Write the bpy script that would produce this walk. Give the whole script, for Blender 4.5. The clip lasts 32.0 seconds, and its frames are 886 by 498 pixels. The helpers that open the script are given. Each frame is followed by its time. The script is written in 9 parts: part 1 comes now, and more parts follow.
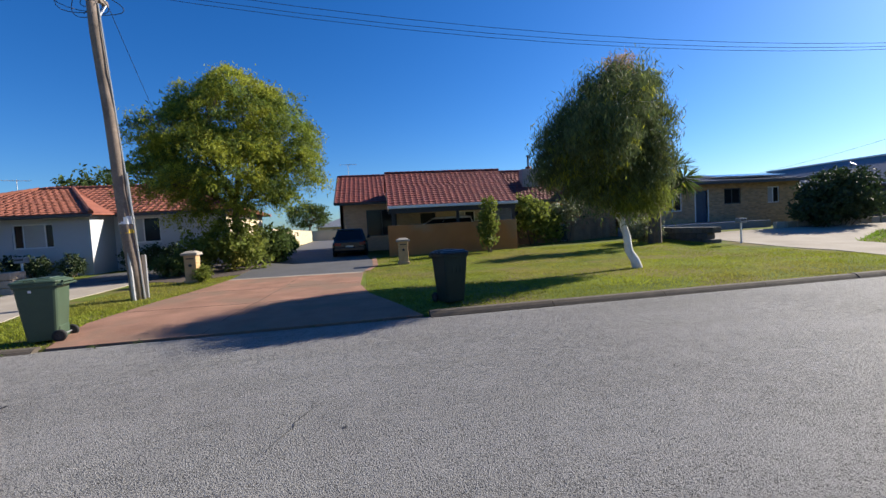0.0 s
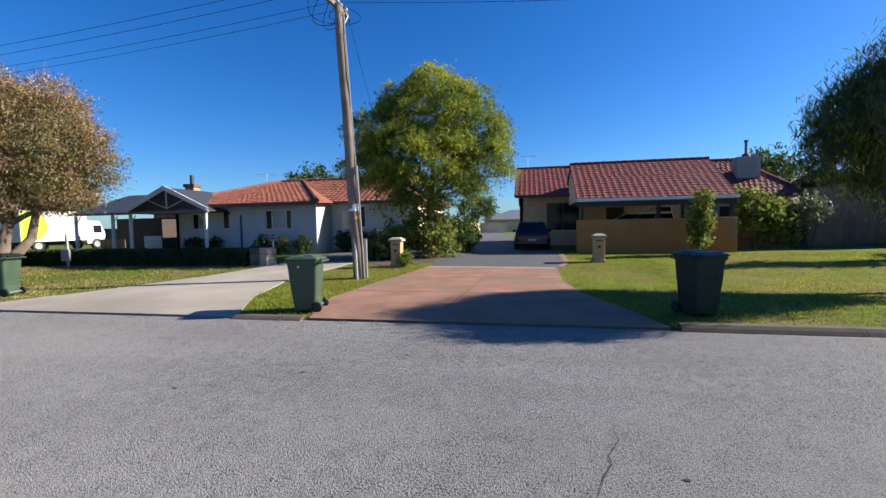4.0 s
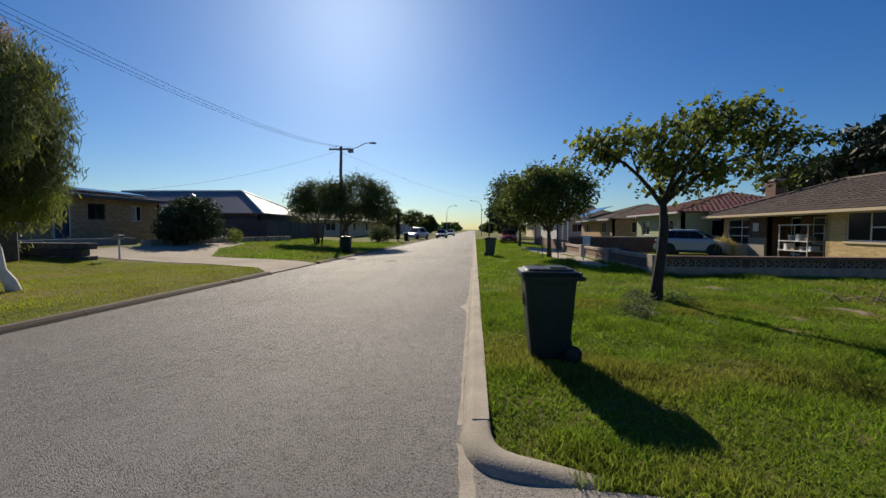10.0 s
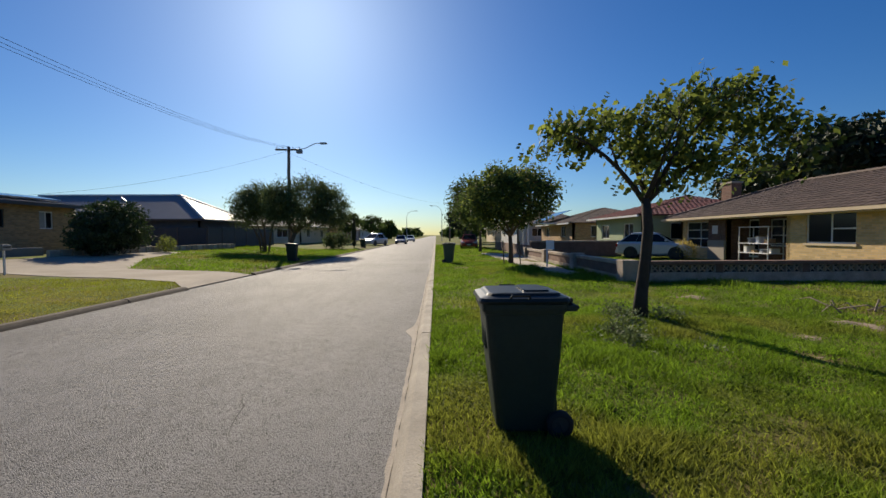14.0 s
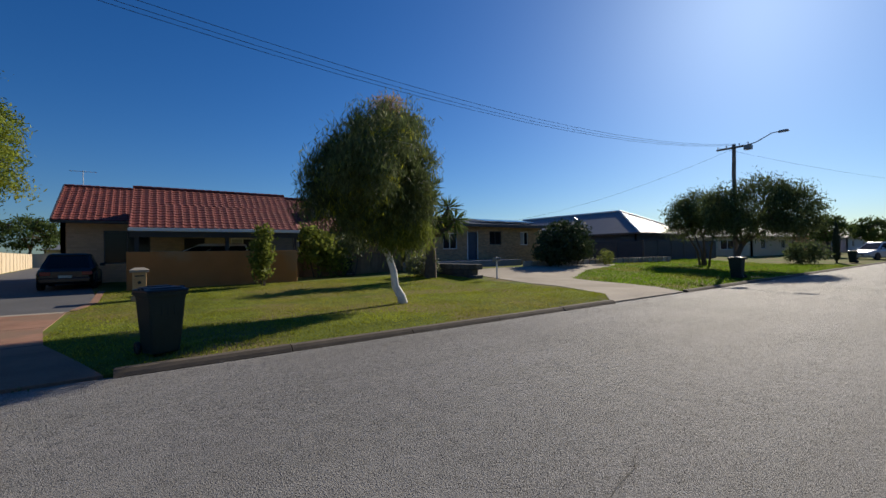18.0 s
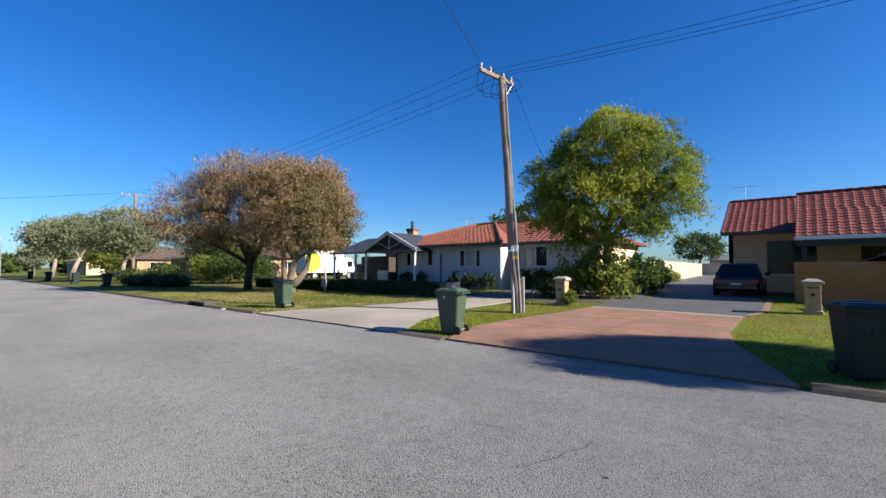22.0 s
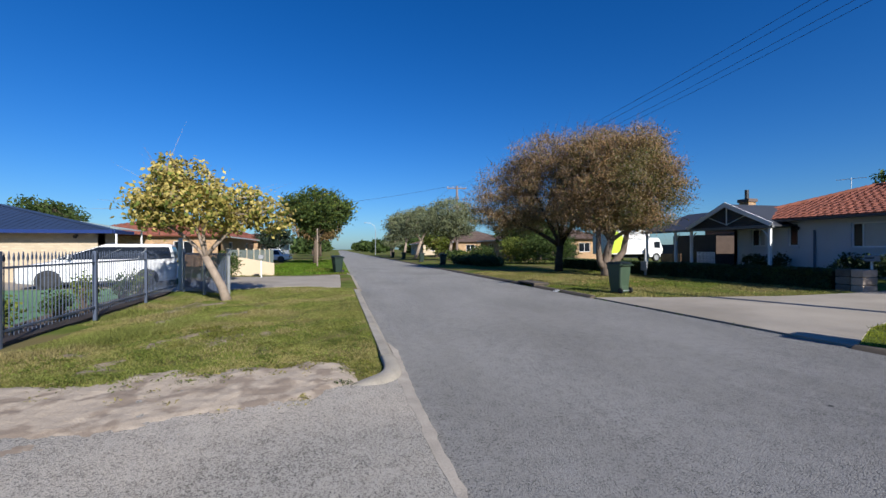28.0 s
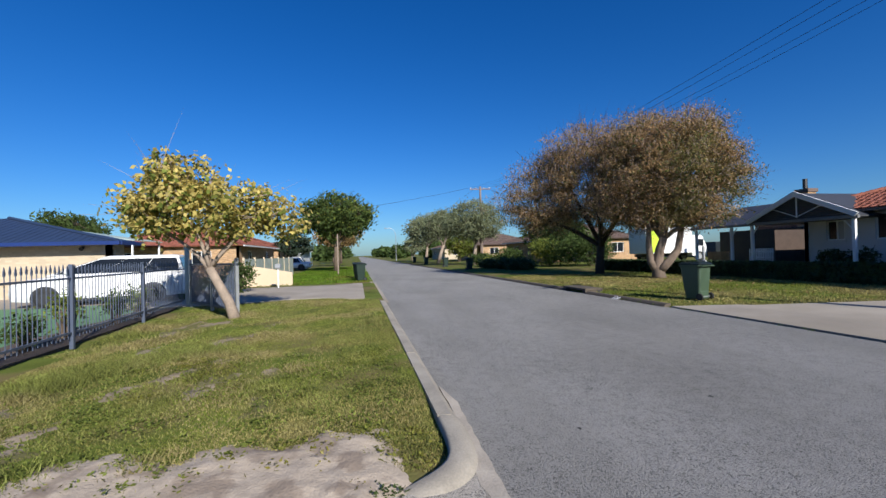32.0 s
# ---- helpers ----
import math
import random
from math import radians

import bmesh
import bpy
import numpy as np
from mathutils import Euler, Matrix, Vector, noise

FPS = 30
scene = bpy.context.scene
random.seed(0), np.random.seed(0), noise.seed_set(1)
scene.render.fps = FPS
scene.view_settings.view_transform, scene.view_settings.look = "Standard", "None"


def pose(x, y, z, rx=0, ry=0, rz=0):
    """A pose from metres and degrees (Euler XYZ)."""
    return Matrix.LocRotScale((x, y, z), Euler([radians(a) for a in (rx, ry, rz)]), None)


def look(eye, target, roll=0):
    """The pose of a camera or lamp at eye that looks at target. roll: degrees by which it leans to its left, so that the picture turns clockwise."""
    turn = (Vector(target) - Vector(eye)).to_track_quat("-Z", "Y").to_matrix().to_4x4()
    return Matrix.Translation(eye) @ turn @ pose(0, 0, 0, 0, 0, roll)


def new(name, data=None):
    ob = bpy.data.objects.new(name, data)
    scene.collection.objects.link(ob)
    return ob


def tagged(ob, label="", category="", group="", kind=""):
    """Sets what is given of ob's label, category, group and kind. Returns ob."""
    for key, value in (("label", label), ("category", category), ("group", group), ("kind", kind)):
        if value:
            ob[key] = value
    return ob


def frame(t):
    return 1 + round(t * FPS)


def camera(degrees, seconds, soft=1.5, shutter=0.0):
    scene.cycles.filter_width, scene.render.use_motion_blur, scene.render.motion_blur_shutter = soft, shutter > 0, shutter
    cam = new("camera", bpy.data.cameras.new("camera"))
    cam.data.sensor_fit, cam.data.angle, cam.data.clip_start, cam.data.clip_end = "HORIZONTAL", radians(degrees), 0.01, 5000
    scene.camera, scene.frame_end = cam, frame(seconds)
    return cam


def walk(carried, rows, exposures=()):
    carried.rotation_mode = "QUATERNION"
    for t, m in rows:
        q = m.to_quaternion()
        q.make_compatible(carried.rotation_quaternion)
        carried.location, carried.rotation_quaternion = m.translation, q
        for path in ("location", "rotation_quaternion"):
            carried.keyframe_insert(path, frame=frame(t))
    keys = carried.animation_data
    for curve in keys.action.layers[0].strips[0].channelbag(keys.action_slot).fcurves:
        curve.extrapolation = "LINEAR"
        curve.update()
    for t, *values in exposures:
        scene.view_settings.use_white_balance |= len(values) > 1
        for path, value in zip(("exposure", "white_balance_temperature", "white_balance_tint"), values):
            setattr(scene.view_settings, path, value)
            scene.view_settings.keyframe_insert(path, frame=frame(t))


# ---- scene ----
cam = camera(92.6, 32.0)
PATH = [
    (0.0, (0.750, -0.243, 1.521), (2.463, 9.595, 1.007), -3.13),
    (0.5, (0.584, -0.300, 1.528), (1.627, 9.640, 1.214), -2.84),
    (1.0, (0.461, -0.283, 1.515), (0.825, 9.708, 1.296), -2.68),
    (1.5, (0.366, -0.187, 1.526), (0.080, 9.805, 1.813), -3.03),
    (2.0, (0.215, -0.026, 1.525), (-0.472, 9.938, 2.012), -3.04),
    (2.5, (-0.018, 0.087, 1.494), (-0.599, 10.070, 1.441), -1.84),
    (4.5, (-0.503, 0.462, 1.553), (-2.702, 10.200, 0.976), -1.06),
    (5.0, (-0.614, 0.500, 1.517), (-0.624, 10.482, 0.915), -0.54),
    (5.5, (-0.696, 0.495, 1.502), (0.945, 10.343, 0.919), -0.15),
    (6.0, (-0.647, 0.462, 1.509), (2.242, 10.022, 0.999), 0.31),
    (6.5, (-0.577, 0.382, 1.522), (3.070, 9.682, 1.061), 0.48),
    (7.0, (-0.543, 0.264, 1.500), (4.036, 9.141, 1.007), 0.41),
    (7.5, (-0.530, 0.203, 1.520), (5.998, 7.751, 0.875), 0.40),
    (8.0, (-0.537, 0.187, 1.511), (7.569, 6.002, 0.819), -0.22),
    (8.5, (-0.556, 0.217, 1.520), (8.400, 4.618, 0.875), -0.00),
    (9.0, (-0.571, 0.213, 1.513), (8.872, 3.447, 0.912), 0.17),
    (9.5, (-0.600, 0.179, 1.520), (9.181, 2.189, 0.972), -0.00),
    (10.0, (-0.601, 0.149, 1.519), (9.360, 0.893, 1.056), 0.29),
    (10.5, (-0.481, 0.096, 1.522), (9.502, 0.545, 1.144), -0.27),
    (11.0, (-0.283, 0.039, 1.514), (9.705, 0.316, 1.116), -0.64),
    (11.5, (-0.072, 0.090, 1.502), (9.918, 0.147, 1.060), -0.66),
    (12.0, (0.137, 0.148, 1.510), (10.124, -0.077, 1.063), -0.59),
    (12.5, (0.369, 0.052, 1.503), (10.361, 0.021, 1.094), -1.35),
    (13.0, (0.577, -0.047, 1.507), (10.569, 0.125, 1.142), -1.63),
    (13.5, (0.814, -0.032, 1.504), (10.801, -0.381, 1.138), -0.32),
    (15.5, (1.744, -0.169, 1.514), (11.697, 0.792, 1.375), 0.35),
    (16.0, (1.857, -0.075, 1.520), (11.793, 1.043, 1.393), 0.57),
    (16.5, (1.876, -0.040, 1.527), (11.436, 2.890, 1.381), 0.23),
    (17.0, (1.889, -0.054, 1.547), (10.737, 4.605, 1.434), -0.21),
    (17.5, (1.942, 0.017, 1.535), (9.342, 6.744, 1.490), -0.70),
    (18.0, (1.942, 0.014, 1.539), (7.828, 8.098, 1.601), -0.93),
    (18.5, (1.925, -0.013, 1.536), (6.464, 8.897, 1.642), -0.78),
    (19.0, (1.870, -0.076, 1.530), (5.247, 9.335, 1.716), -0.78),
    (19.5, (1.742, -0.198, 1.522), (3.946, 9.552, 1.812), -1.03),
    (20.0, (1.713, -0.233, 1.522), (2.812, 9.703, 1.807), -0.56),
    (20.5, (1.459, -0.161, 1.548), (0.261, 9.762, 1.851), 0.21),
    (21.0, (1.498, -0.174, 1.524), (-1.640, 9.313, 1.889), 0.51),
    (21.5, (1.521, -0.130, 1.525), (-3.079, 8.742, 1.892), 0.38),
    (22.0, (1.527, -0.107, 1.537), (-4.786, 7.636, 1.968), -0.03),
    (22.5, (1.522, -0.132, 1.531), (-5.898, 6.558, 1.965), -0.69),
    (23.0, (1.410, -0.219, 1.546), (-6.510, 5.873, 1.944), -0.58),
    (23.5, (1.288, -0.360, 1.538), (-7.466, 4.455, 1.965), -0.10),
    (24.0, (1.165, -0.436, 1.530), (-8.448, 2.285, 1.947), 0.23),
    (24.5, (0.884, -0.426, 1.539), (-9.094, 0.002, 2.057), -1.41),
    (25.0, (0.659, -0.440, 1.533), (-9.327, -0.494, 2.053), -1.86),
    (25.5, (0.509, -0.565, 1.554), (-9.376, 0.875, 2.023), -1.62),
    (27.5, (-0.524, -0.712, 1.531), (-10.271, 1.524, 1.639), 0.10),
    (28.0, (-0.793, -0.684, 1.519), (-10.496, 1.738, 1.521), -0.14),
    (28.5, (-1.111, -0.593, 1.529), (-10.873, 1.572, 1.590), -0.69),
    (29.0, (-1.370, -0.654, 1.523), (-11.156, 1.404, 1.616), -0.81),
    (29.5, (-1.636, -0.736, 1.524), (-11.409, 1.380, 1.634), -0.82),
    (30.0, (-1.922, -0.689, 1.526), (-11.866, 0.334, 1.759), -2.72),
    (30.5, (-2.147, -0.652, 1.511), (-12.112, 0.148, 1.721), -2.84),
    (31.0, (-2.347, -0.755, 1.523), (-12.120, 1.363, 1.555), -2.13),
    (31.5, (-2.568, -0.814, 1.516), (-12.243, 1.718, 1.519), -1.36),
    (32.0, (-2.867, -0.759, 1.510), (-12.668, 1.221, 1.617), -1.58),
]
EXPOSURES = [(0, 1.0, 6700, 10), (2.0, 0.98, 6400, 10), (4.0, 1.15, 6600, 10), (5.0, 1.2, 6700, 10), (6.3, 1.0, 6900, 10), (8.3, 0.34, 7500, 10), (9.0, 0.24, 7500, 10), (11.0, 0.34, 7500, 10), (16.4, 0.40, 7500, 10), (17.0, 0.22, 7400, 10), (18.2, 0.28, 7000, 10), (19.0, 0.70, 6900, 10), (20.0, 0.97, 6800, 10), (21.0, 1.22, 6750, 10), (22.0, 1.1, 6600, 10), (23.0, 1.0, 6300, 10), (24.5, 0.50, 6100, 10), (25.2, 0.45, 6050, 10), (28.0, 0.54, 6100, 10), (32, 0.56, 6150, 10)]
walk(cam, [(t, look(eye, target, roll)) for t, eye, target, roll in PATH], EXPOSURES)

# ---- world, sun and exposure ----
SUN = Vector((0.842, 0.252, 0.477)).normalized()
world = bpy.data.worlds.new("sky")
world.use_nodes = True
scene.world = world
wn = world.node_tree.nodes
wn.clear()
sky = wn.new("ShaderNodeTexSky")
sky.sky_type, sky.sun_disc = "NISHITA", False
sky.sun_elevation, sky.sun_rotation = math.asin(SUN.z), math.atan2(SUN.x, SUN.y)
sky.altitude, sky.air_density, sky.dust_density, sky.ozone_density = 0, 1.0, 0.5, 4.0
bg = wn.new("ShaderNodeBackground")
bg.inputs["Strength"].default_value = 0.065
wout = wn.new("ShaderNodeOutputWorld")
deep = wn.new("ShaderNodeHueSaturation")
deep.inputs["Saturation"].default_value = 1.31
world.node_tree.links.new(sky.outputs[0], deep.inputs["Color"])
tint = wn.new("ShaderNodeMix")
tint.data_type, tint.blend_type = "RGBA", "MULTIPLY"
tint.inputs["Factor"].default_value = 1.0
tint.inputs["B"].default_value = (0.60, 0.84, 1.15, 1)
world.node_tree.links.new(deep.outputs[0], tint.inputs["A"])
world.node_tree.links.new(tint.outputs["Result"], bg.inputs[0])
world.node_tree.links.new(bg.outputs[0], wout.inputs[0])
sun_data = bpy.data.lights.new("sun", "SUN")
sun_data.energy, sun_data.angle, sun_data.color = 5.0, radians(0.53), (1.0, 0.93, 0.82)
sun = new("sun", sun_data)
sun.matrix_world = look((60, 20, 40), Vector((60, 20, 40)) - SUN)

# ---- materials ----
MATS = {}


def material(name, colour, rough=0.8, metal=0.0, dark=0.75, scale=3.0, fine=60.0, bump=0.0, second=None, mix=0.5,
             island=0.0, spec=0.5, bump_scale=None, translucent=0.0, coat=0.0):
    """A surface with two scales of variation, a fine relief, and if asked a second colour in patches."""
    if name in MATS:
        return MATS[name]
    m = bpy.data.materials.new(name)
    m.use_nodes = True
    n, l = m.node_tree.nodes, m.node_tree.links
    p = n["Principled BSDF"]
    p.inputs["Roughness"].default_value, p.inputs["Metallic"].default_value = rough, metal
    p.inputs["Specular IOR Level"].default_value = spec
    p.inputs["Coat Weight"].default_value = coat
    tc = n.new("ShaderNodeTexCoord")
    co = tc.outputs["Object"]
    big = n.new("ShaderNodeTexNoise")
    big.inputs["Scale"].default_value, big.inputs["Detail"].default_value = scale, 5
    small = n.new("ShaderNodeTexNoise")
    small.inputs["Scale"].default_value, small.inputs["Detail"].default_value = fine, 3
    l.new(co, big.inputs["Vector"]), l.new(co, small.inputs["Vector"])
    add = n.new("ShaderNodeMath")
    add.operation = "MULTIPLY_ADD"
    l.new(small.outputs["Fac"], add.inputs[0])
    add.inputs[1].default_value = 0.6
    l.new(big.outputs["Fac"], add.inputs[2])
    ramp = n.new("ShaderNodeMapRange")
    ramp.inputs["From Min"].default_value, ramp.inputs["From Max"].default_value = 0.45, 1.15
    l.new(add.outputs[0], ramp.inputs["Value"])
    mixer = n.new("ShaderNodeMix")
    mixer.data_type = "RGBA"
    l.new(ramp.outputs[0], mixer.inputs["Factor"])
    mixer.inputs["A"].default_value = (*[c * dark for c in colour], 1)
    mixer.inputs["B"].default_value = (*[min(1, c * (2 - dark)) for c in colour], 1)
    out = mixer.outputs["Result"]
    if second:
        patch = n.new("ShaderNodeTexNoise")
        patch.inputs["Scale"].default_value, patch.inputs["Detail"].default_value = scale * 0.4, 6
        l.new(co, patch.inputs["Vector"])
        pr = n.new("ShaderNodeMapRange")
        pr.inputs["From Min"].default_value, pr.inputs["From Max"].default_value = 0.62 - 0.3 * mix, 0.72 - 0.3 * mix
        l.new(patch.outputs["Fac"], pr.inputs["Value"])
        mx = n.new("ShaderNodeMix")
        mx.data_type = "RGBA"
        l.new(pr.outputs[0], mx.inputs["Factor"]), l.new(out, mx.inputs["A"])
        mx.inputs["B"].default_value = (*second, 1)
        out = mx.outputs["Result"]
    if island:
        geo, oi = n.new("ShaderNodeNewGeometry"), n.new("ShaderNodeObjectInfo")
        plus = n.new("ShaderNodeMath")
        l.new(geo.outputs["Random Per Island"], plus.inputs[0]), l.new(oi.outputs["Random"], plus.inputs[1])
        wrap = n.new("ShaderNodeMath")
        wrap.operation = "FRACT"
        l.new(plus.outputs[0], wrap.inputs[0])
        hv = n.new("ShaderNodeMapRange")
        hv.inputs["To Min"].default_value, hv.inputs["To Max"].default_value = 1 - island, 1 + island
        l.new(wrap.outputs[0], hv.inputs["Value"])
        hs = n.new("ShaderNodeHueSaturation")
        l.new(hv.outputs[0], hs.inputs["Value"]), l.new(out, hs.inputs["Color"])
        out = hs.outputs["Color"]
    l.new(out, p.inputs["Base Color"])
    if bump:
        b = n.new("ShaderNodeBump")
        b.inputs["Strength"].default_value, b.inputs["Distance"].default_value = bump, 0.01
        source = small
        if bump_scale:
            source = n.new("ShaderNodeTexNoise")
            source.inputs["Scale"].default_value, source.inputs["Detail"].default_value = bump_scale, 4
            l.new(co, source.inputs["Vector"])
        l.new(source.outputs["Fac"], b.inputs["Height"])
        l.new(b.outputs[0], p.inputs["Normal"])
    if translucent:
        tr = n.new("ShaderNodeBsdfTranslucent")
        l.new(out, tr.inputs["Color"])
        ms = n.new("ShaderNodeMixShader")
        ms.inputs[0].default_value = translucent
        l.new(p.outputs[0], ms.inputs[1]), l.new(tr.outputs[0], ms.inputs[2])
        l.new(ms.outputs[0], n["Material Output"].inputs[0])
    MATS[name] = m
    return m




def chipped(name, low, high, dust, rough=0.78, dusty=0.55, stretch=(0.16, 0.9, 1)):
    """Chip-seal asphalt: stone chips at three sizes, broad wear, and dusty bands along the road."""
    m = bpy.data.materials.new(name)
    m.use_nodes = True
    n, l = m.node_tree.nodes, m.node_tree.links
    p = n["Principled BSDF"]
    p.inputs["Roughness"].default_value, p.inputs["Specular IOR Level"].default_value = rough, 0.32
    p.inputs["Diffuse Roughness"].default_value = 0.3
    tc = n.new("ShaderNodeTexCoord")
    vals = []
    for kind, scale in (("TexNoise", 50.0), ("TexNoise", 115.0), ("TexVoronoi", 120.0), ("TexNoise", 0.35), ("TexNoise", 7.0)):
        t = n.new("ShaderNode" + kind)
        t.inputs["Scale"].default_value = scale
        if kind == "TexNoise":
            t.inputs["Detail"].default_value = 3
        l.new(tc.outputs["Object"], t.inputs["Vector"])
        vals.append(t)
    def mul_add(a, k, b):
        q = n.new("ShaderNodeMath")
        q.operation = "MULTIPLY_ADD"
        l.new(a, q.inputs[0])
        q.inputs[1].default_value = k
        if hasattr(b, "is_linked"):
            l.new(b, q.inputs[2])
        else:
            q.inputs[2].default_value = b
        return q.outputs[0]
    v = mul_add(vals[0].outputs["Fac"], 0.8, -0.4)
    v = mul_add(vals[1].outputs["Fac"], 1.3, v)
    v = mul_add(vals[2].outputs["Distance"], 0.35, v)
    v = mul_add(vals[3].outputs["Fac"], 0.35, v)
    v = mul_add(vals[4].outputs["Fac"], 0.3, v)
    r = n.new("ShaderNodeMapRange")
    r.inputs["From Min"].default_value, r.inputs["From Max"].default_value = 0.85, 1.21
    l.new(v, r.inputs["Value"])
    mx = n.new("ShaderNodeMix")
    mx.data_type = "RGBA"
    mx.inputs["A"].default_value, mx.inputs["B"].default_value = (*low, 1), (*high, 1)
    l.new(r.outputs[0], mx.inputs["Factor"])
    wear = n.new("ShaderNodeTexNoise")
    wear.inputs["Scale"].default_value, wear.inputs["Detail"].default_value = 1.0, 6
    mp = n.new("ShaderNodeMapping")
    mp.inputs["Scale"].default_value = stretch
    l.new(tc.outputs["Object"], mp.inputs["Vector"]), l.new(mp.outputs[0], wear.inputs["Vector"])
    wr = n.new("ShaderNodeMapRange")
    wr.inputs["From Min"].default_value, wr.inputs["From Max"].default_value = 0.45, 0.75
    wr.inputs["To Max"].default_value = dusty
    l.new(wear.outputs["Fac"], wr.inputs["Value"])
    m2 = n.new("ShaderNodeMix")
    m2.data_type = "RGBA"
    md = n.new("ShaderNodeMix")
    md.data_type = "RGBA"
    md.inputs["A"].default_value, md.inputs["B"].default_value = (*[0.55 * c for c in dust], 1), (*[1.4 * c for c in dust], 1)
    l.new(r.outputs[0], md.inputs["Factor"]), l.new(md.outputs["Result"], m2.inputs["B"])
    l.new(wr.outputs[0], m2.inputs["Factor"]), l.new(mx.outputs["Result"], m2.inputs["A"])
    l.new(m2.outputs["Result"], p.inputs["Base Color"])
    b = n.new("ShaderNodeBump")
    b.inputs["Strength"].default_value, b.inputs["Distance"].default_value = 0.8, 0.012
    l.new(v, b.inputs["Height"])
    l.new(b.outputs[0], p.inputs["Normal"])
    MATS[name] = m
    return m


ASPHALT = chipped("asphalt", (0.034, 0.033, 0.032), (0.238, 0.231, 0.222), (0.116, 0.111, 0.101))

GRASS = material("grass", (0.10, 0.125, 0.022), 1.0, dark=0.45, scale=1.1, fine=30, bump=1.0, bump_scale=30, second=(0.15, 0.125, 0.05), mix=0.45, spec=0.1)
BLADE_DRY = material("dry_grass_blade", (0.27, 0.235, 0.085), 0.8, dark=0.6, scale=0.7, fine=3, island=0.45, translucent=0.35, second=(0.15, 0.18, 0.03), mix=0.5, spec=0.15)
LAWN_BLADE = material("lawn_grass_blade", (0.235, 0.265, 0.03), 0.7, dark=0.6, scale=0.5, fine=3, island=0.4, translucent=0.5, second=(0.27, 0.26, 0.05), mix=0.45, spec=0.2)
GREEN_BLADE = material("green_grass_blade", (0.20, 0.22, 0.055), 0.75, dark=0.6, scale=1.3, fine=3, island=0.5, translucent=0.4, second=(0.30, 0.255, 0.11), mix=0.5, spec=0.2)
BLADE = material("grass_blade", (0.135, 0.225, 0.02), 0.7, dark=0.55, scale=0.9, fine=3, island=0.45, translucent=0.55, second=(0.19, 0.215, 0.035), mix=0.3, spec=0.2)
CONCRETE = material("concrete", (0.34, 0.30, 0.25), 0.9, dark=0.85, scale=1.5, fine=50, bump=0.3)
PALE_CONCRETE = material("pale_concrete", (0.33, 0.29, 0.24), 0.95, dark=0.78, scale=0.7, fine=40, bump=0.3, second=(0.27, 0.235, 0.19), mix=0.4, spec=0.2)
# Far kerb and drain: brown dirty concrete, with the road face's shade in its colour.
KERB_FAR = material("old_shaded_kerb_concrete", (0.085, 0.068, 0.05), 0.95, dark=0.65, scale=3, fine=60, bump=0.5)
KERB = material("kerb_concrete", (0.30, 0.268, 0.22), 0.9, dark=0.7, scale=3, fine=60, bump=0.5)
PAVER = material("red_paving", (0.27, 0.15, 0.105), 0.9, dark=0.65, scale=1.4, fine=60, bump=0.6, second=(0.215, 0.14, 0.10), mix=0.42, spec=0.2)
# Grey asphalt lowered in colour to include the shade lying over the private drive.
DRIVE = material("shaded_grey_asphalt_drive", (0.08, 0.08, 0.084), 0.8, dark=0.8, scale=1, fine=70, bump=0.5)
SAND = material("sand", (0.41, 0.34, 0.265), 1.0, dark=0.8, scale=9, fine=90, bump=0.8, bump_scale=45, second=(0.27, 0.215, 0.165), mix=0.42, spec=0.1)
RED_TILE = material("red_roof_tile", (0.155, 0.030, 0.021), 0.7, dark=0.75, scale=2, fine=30, island=0.18, bump=0.2)
ORANGE_TILE = material("orange_roof_tile", (0.25, 0.082, 0.048), 0.8, dark=0.75, scale=2, fine=30, island=0.2, bump=0.2)
BROWN_TILE = material("brown_roof_tile", (0.115, 0.078, 0.062), 0.8, dark=0.7, scale=2, fine=30, island=0.2, bump=0.2)
BLUE_METAL = material("blue_metal_roof", (0.032, 0.052, 0.105), 0.5, 0.2, dark=0.85, scale=0.5)
CARPORT_METAL = material("charcoal_metal_roof", (0.055, 0.058, 0.065), 0.5, 0.2, dark=0.85, scale=0.5)
GREY_METAL = material("grey_metal_roof", (0.17, 0.185, 0.21), 0.6, 0.1, dark=0.9, scale=0.5)
WHITE_WALL = material("white_render", (0.50, 0.515, 0.54), 0.9, dark=0.93, scale=1, fine=40, bump=0.15)
CREAM_WALL = material("cream_render", (0.62, 0.50, 0.34), 0.9, dark=0.92, scale=1, fine=40, bump=0.15)
GREEN_WALL = material("pale_green_render", (0.32, 0.38, 0.24), 0.9, dark=0.92, scale=1, fine=40, bump=0.15)
TAN_BRICK = material("tan_brick", (0.42, 0.27, 0.14), 0.9, dark=0.8, scale=2, fine=30, island=0.12, bump=0.3)
YELLOW_BRICK = material("yellow_brick", (0.55, 0.36, 0.16), 0.9, dark=0.8, scale=4, fine=40, island=0.15, bump=0.4)
ORANGE_WALL = material("orange_render", (0.40, 0.165, 0.05), 0.9, dark=0.85, scale=1.2, fine=40, bump=0.2, second=(0.36, 0.20, 0.09), mix=0.3)
MORTAR = material("mortar", (0.45, 0.40, 0.34), 0.95, dark=0.85, scale=4, fine=60)
TIMBER = material("weathered_pole_timber", (0.20, 0.155, 0.125), 0.9, dark=0.55, scale=2.5, fine=25, bump=0.8, bump_scale=30)
STEEL = material("galvanised_steel", (0.36, 0.37, 0.38), 0.5, 0.6, dark=0.85, scale=4)
WHITE_PAINT = material("white_paint", (0.75, 0.75, 0.74), 0.5, dark=0.94, scale=3)
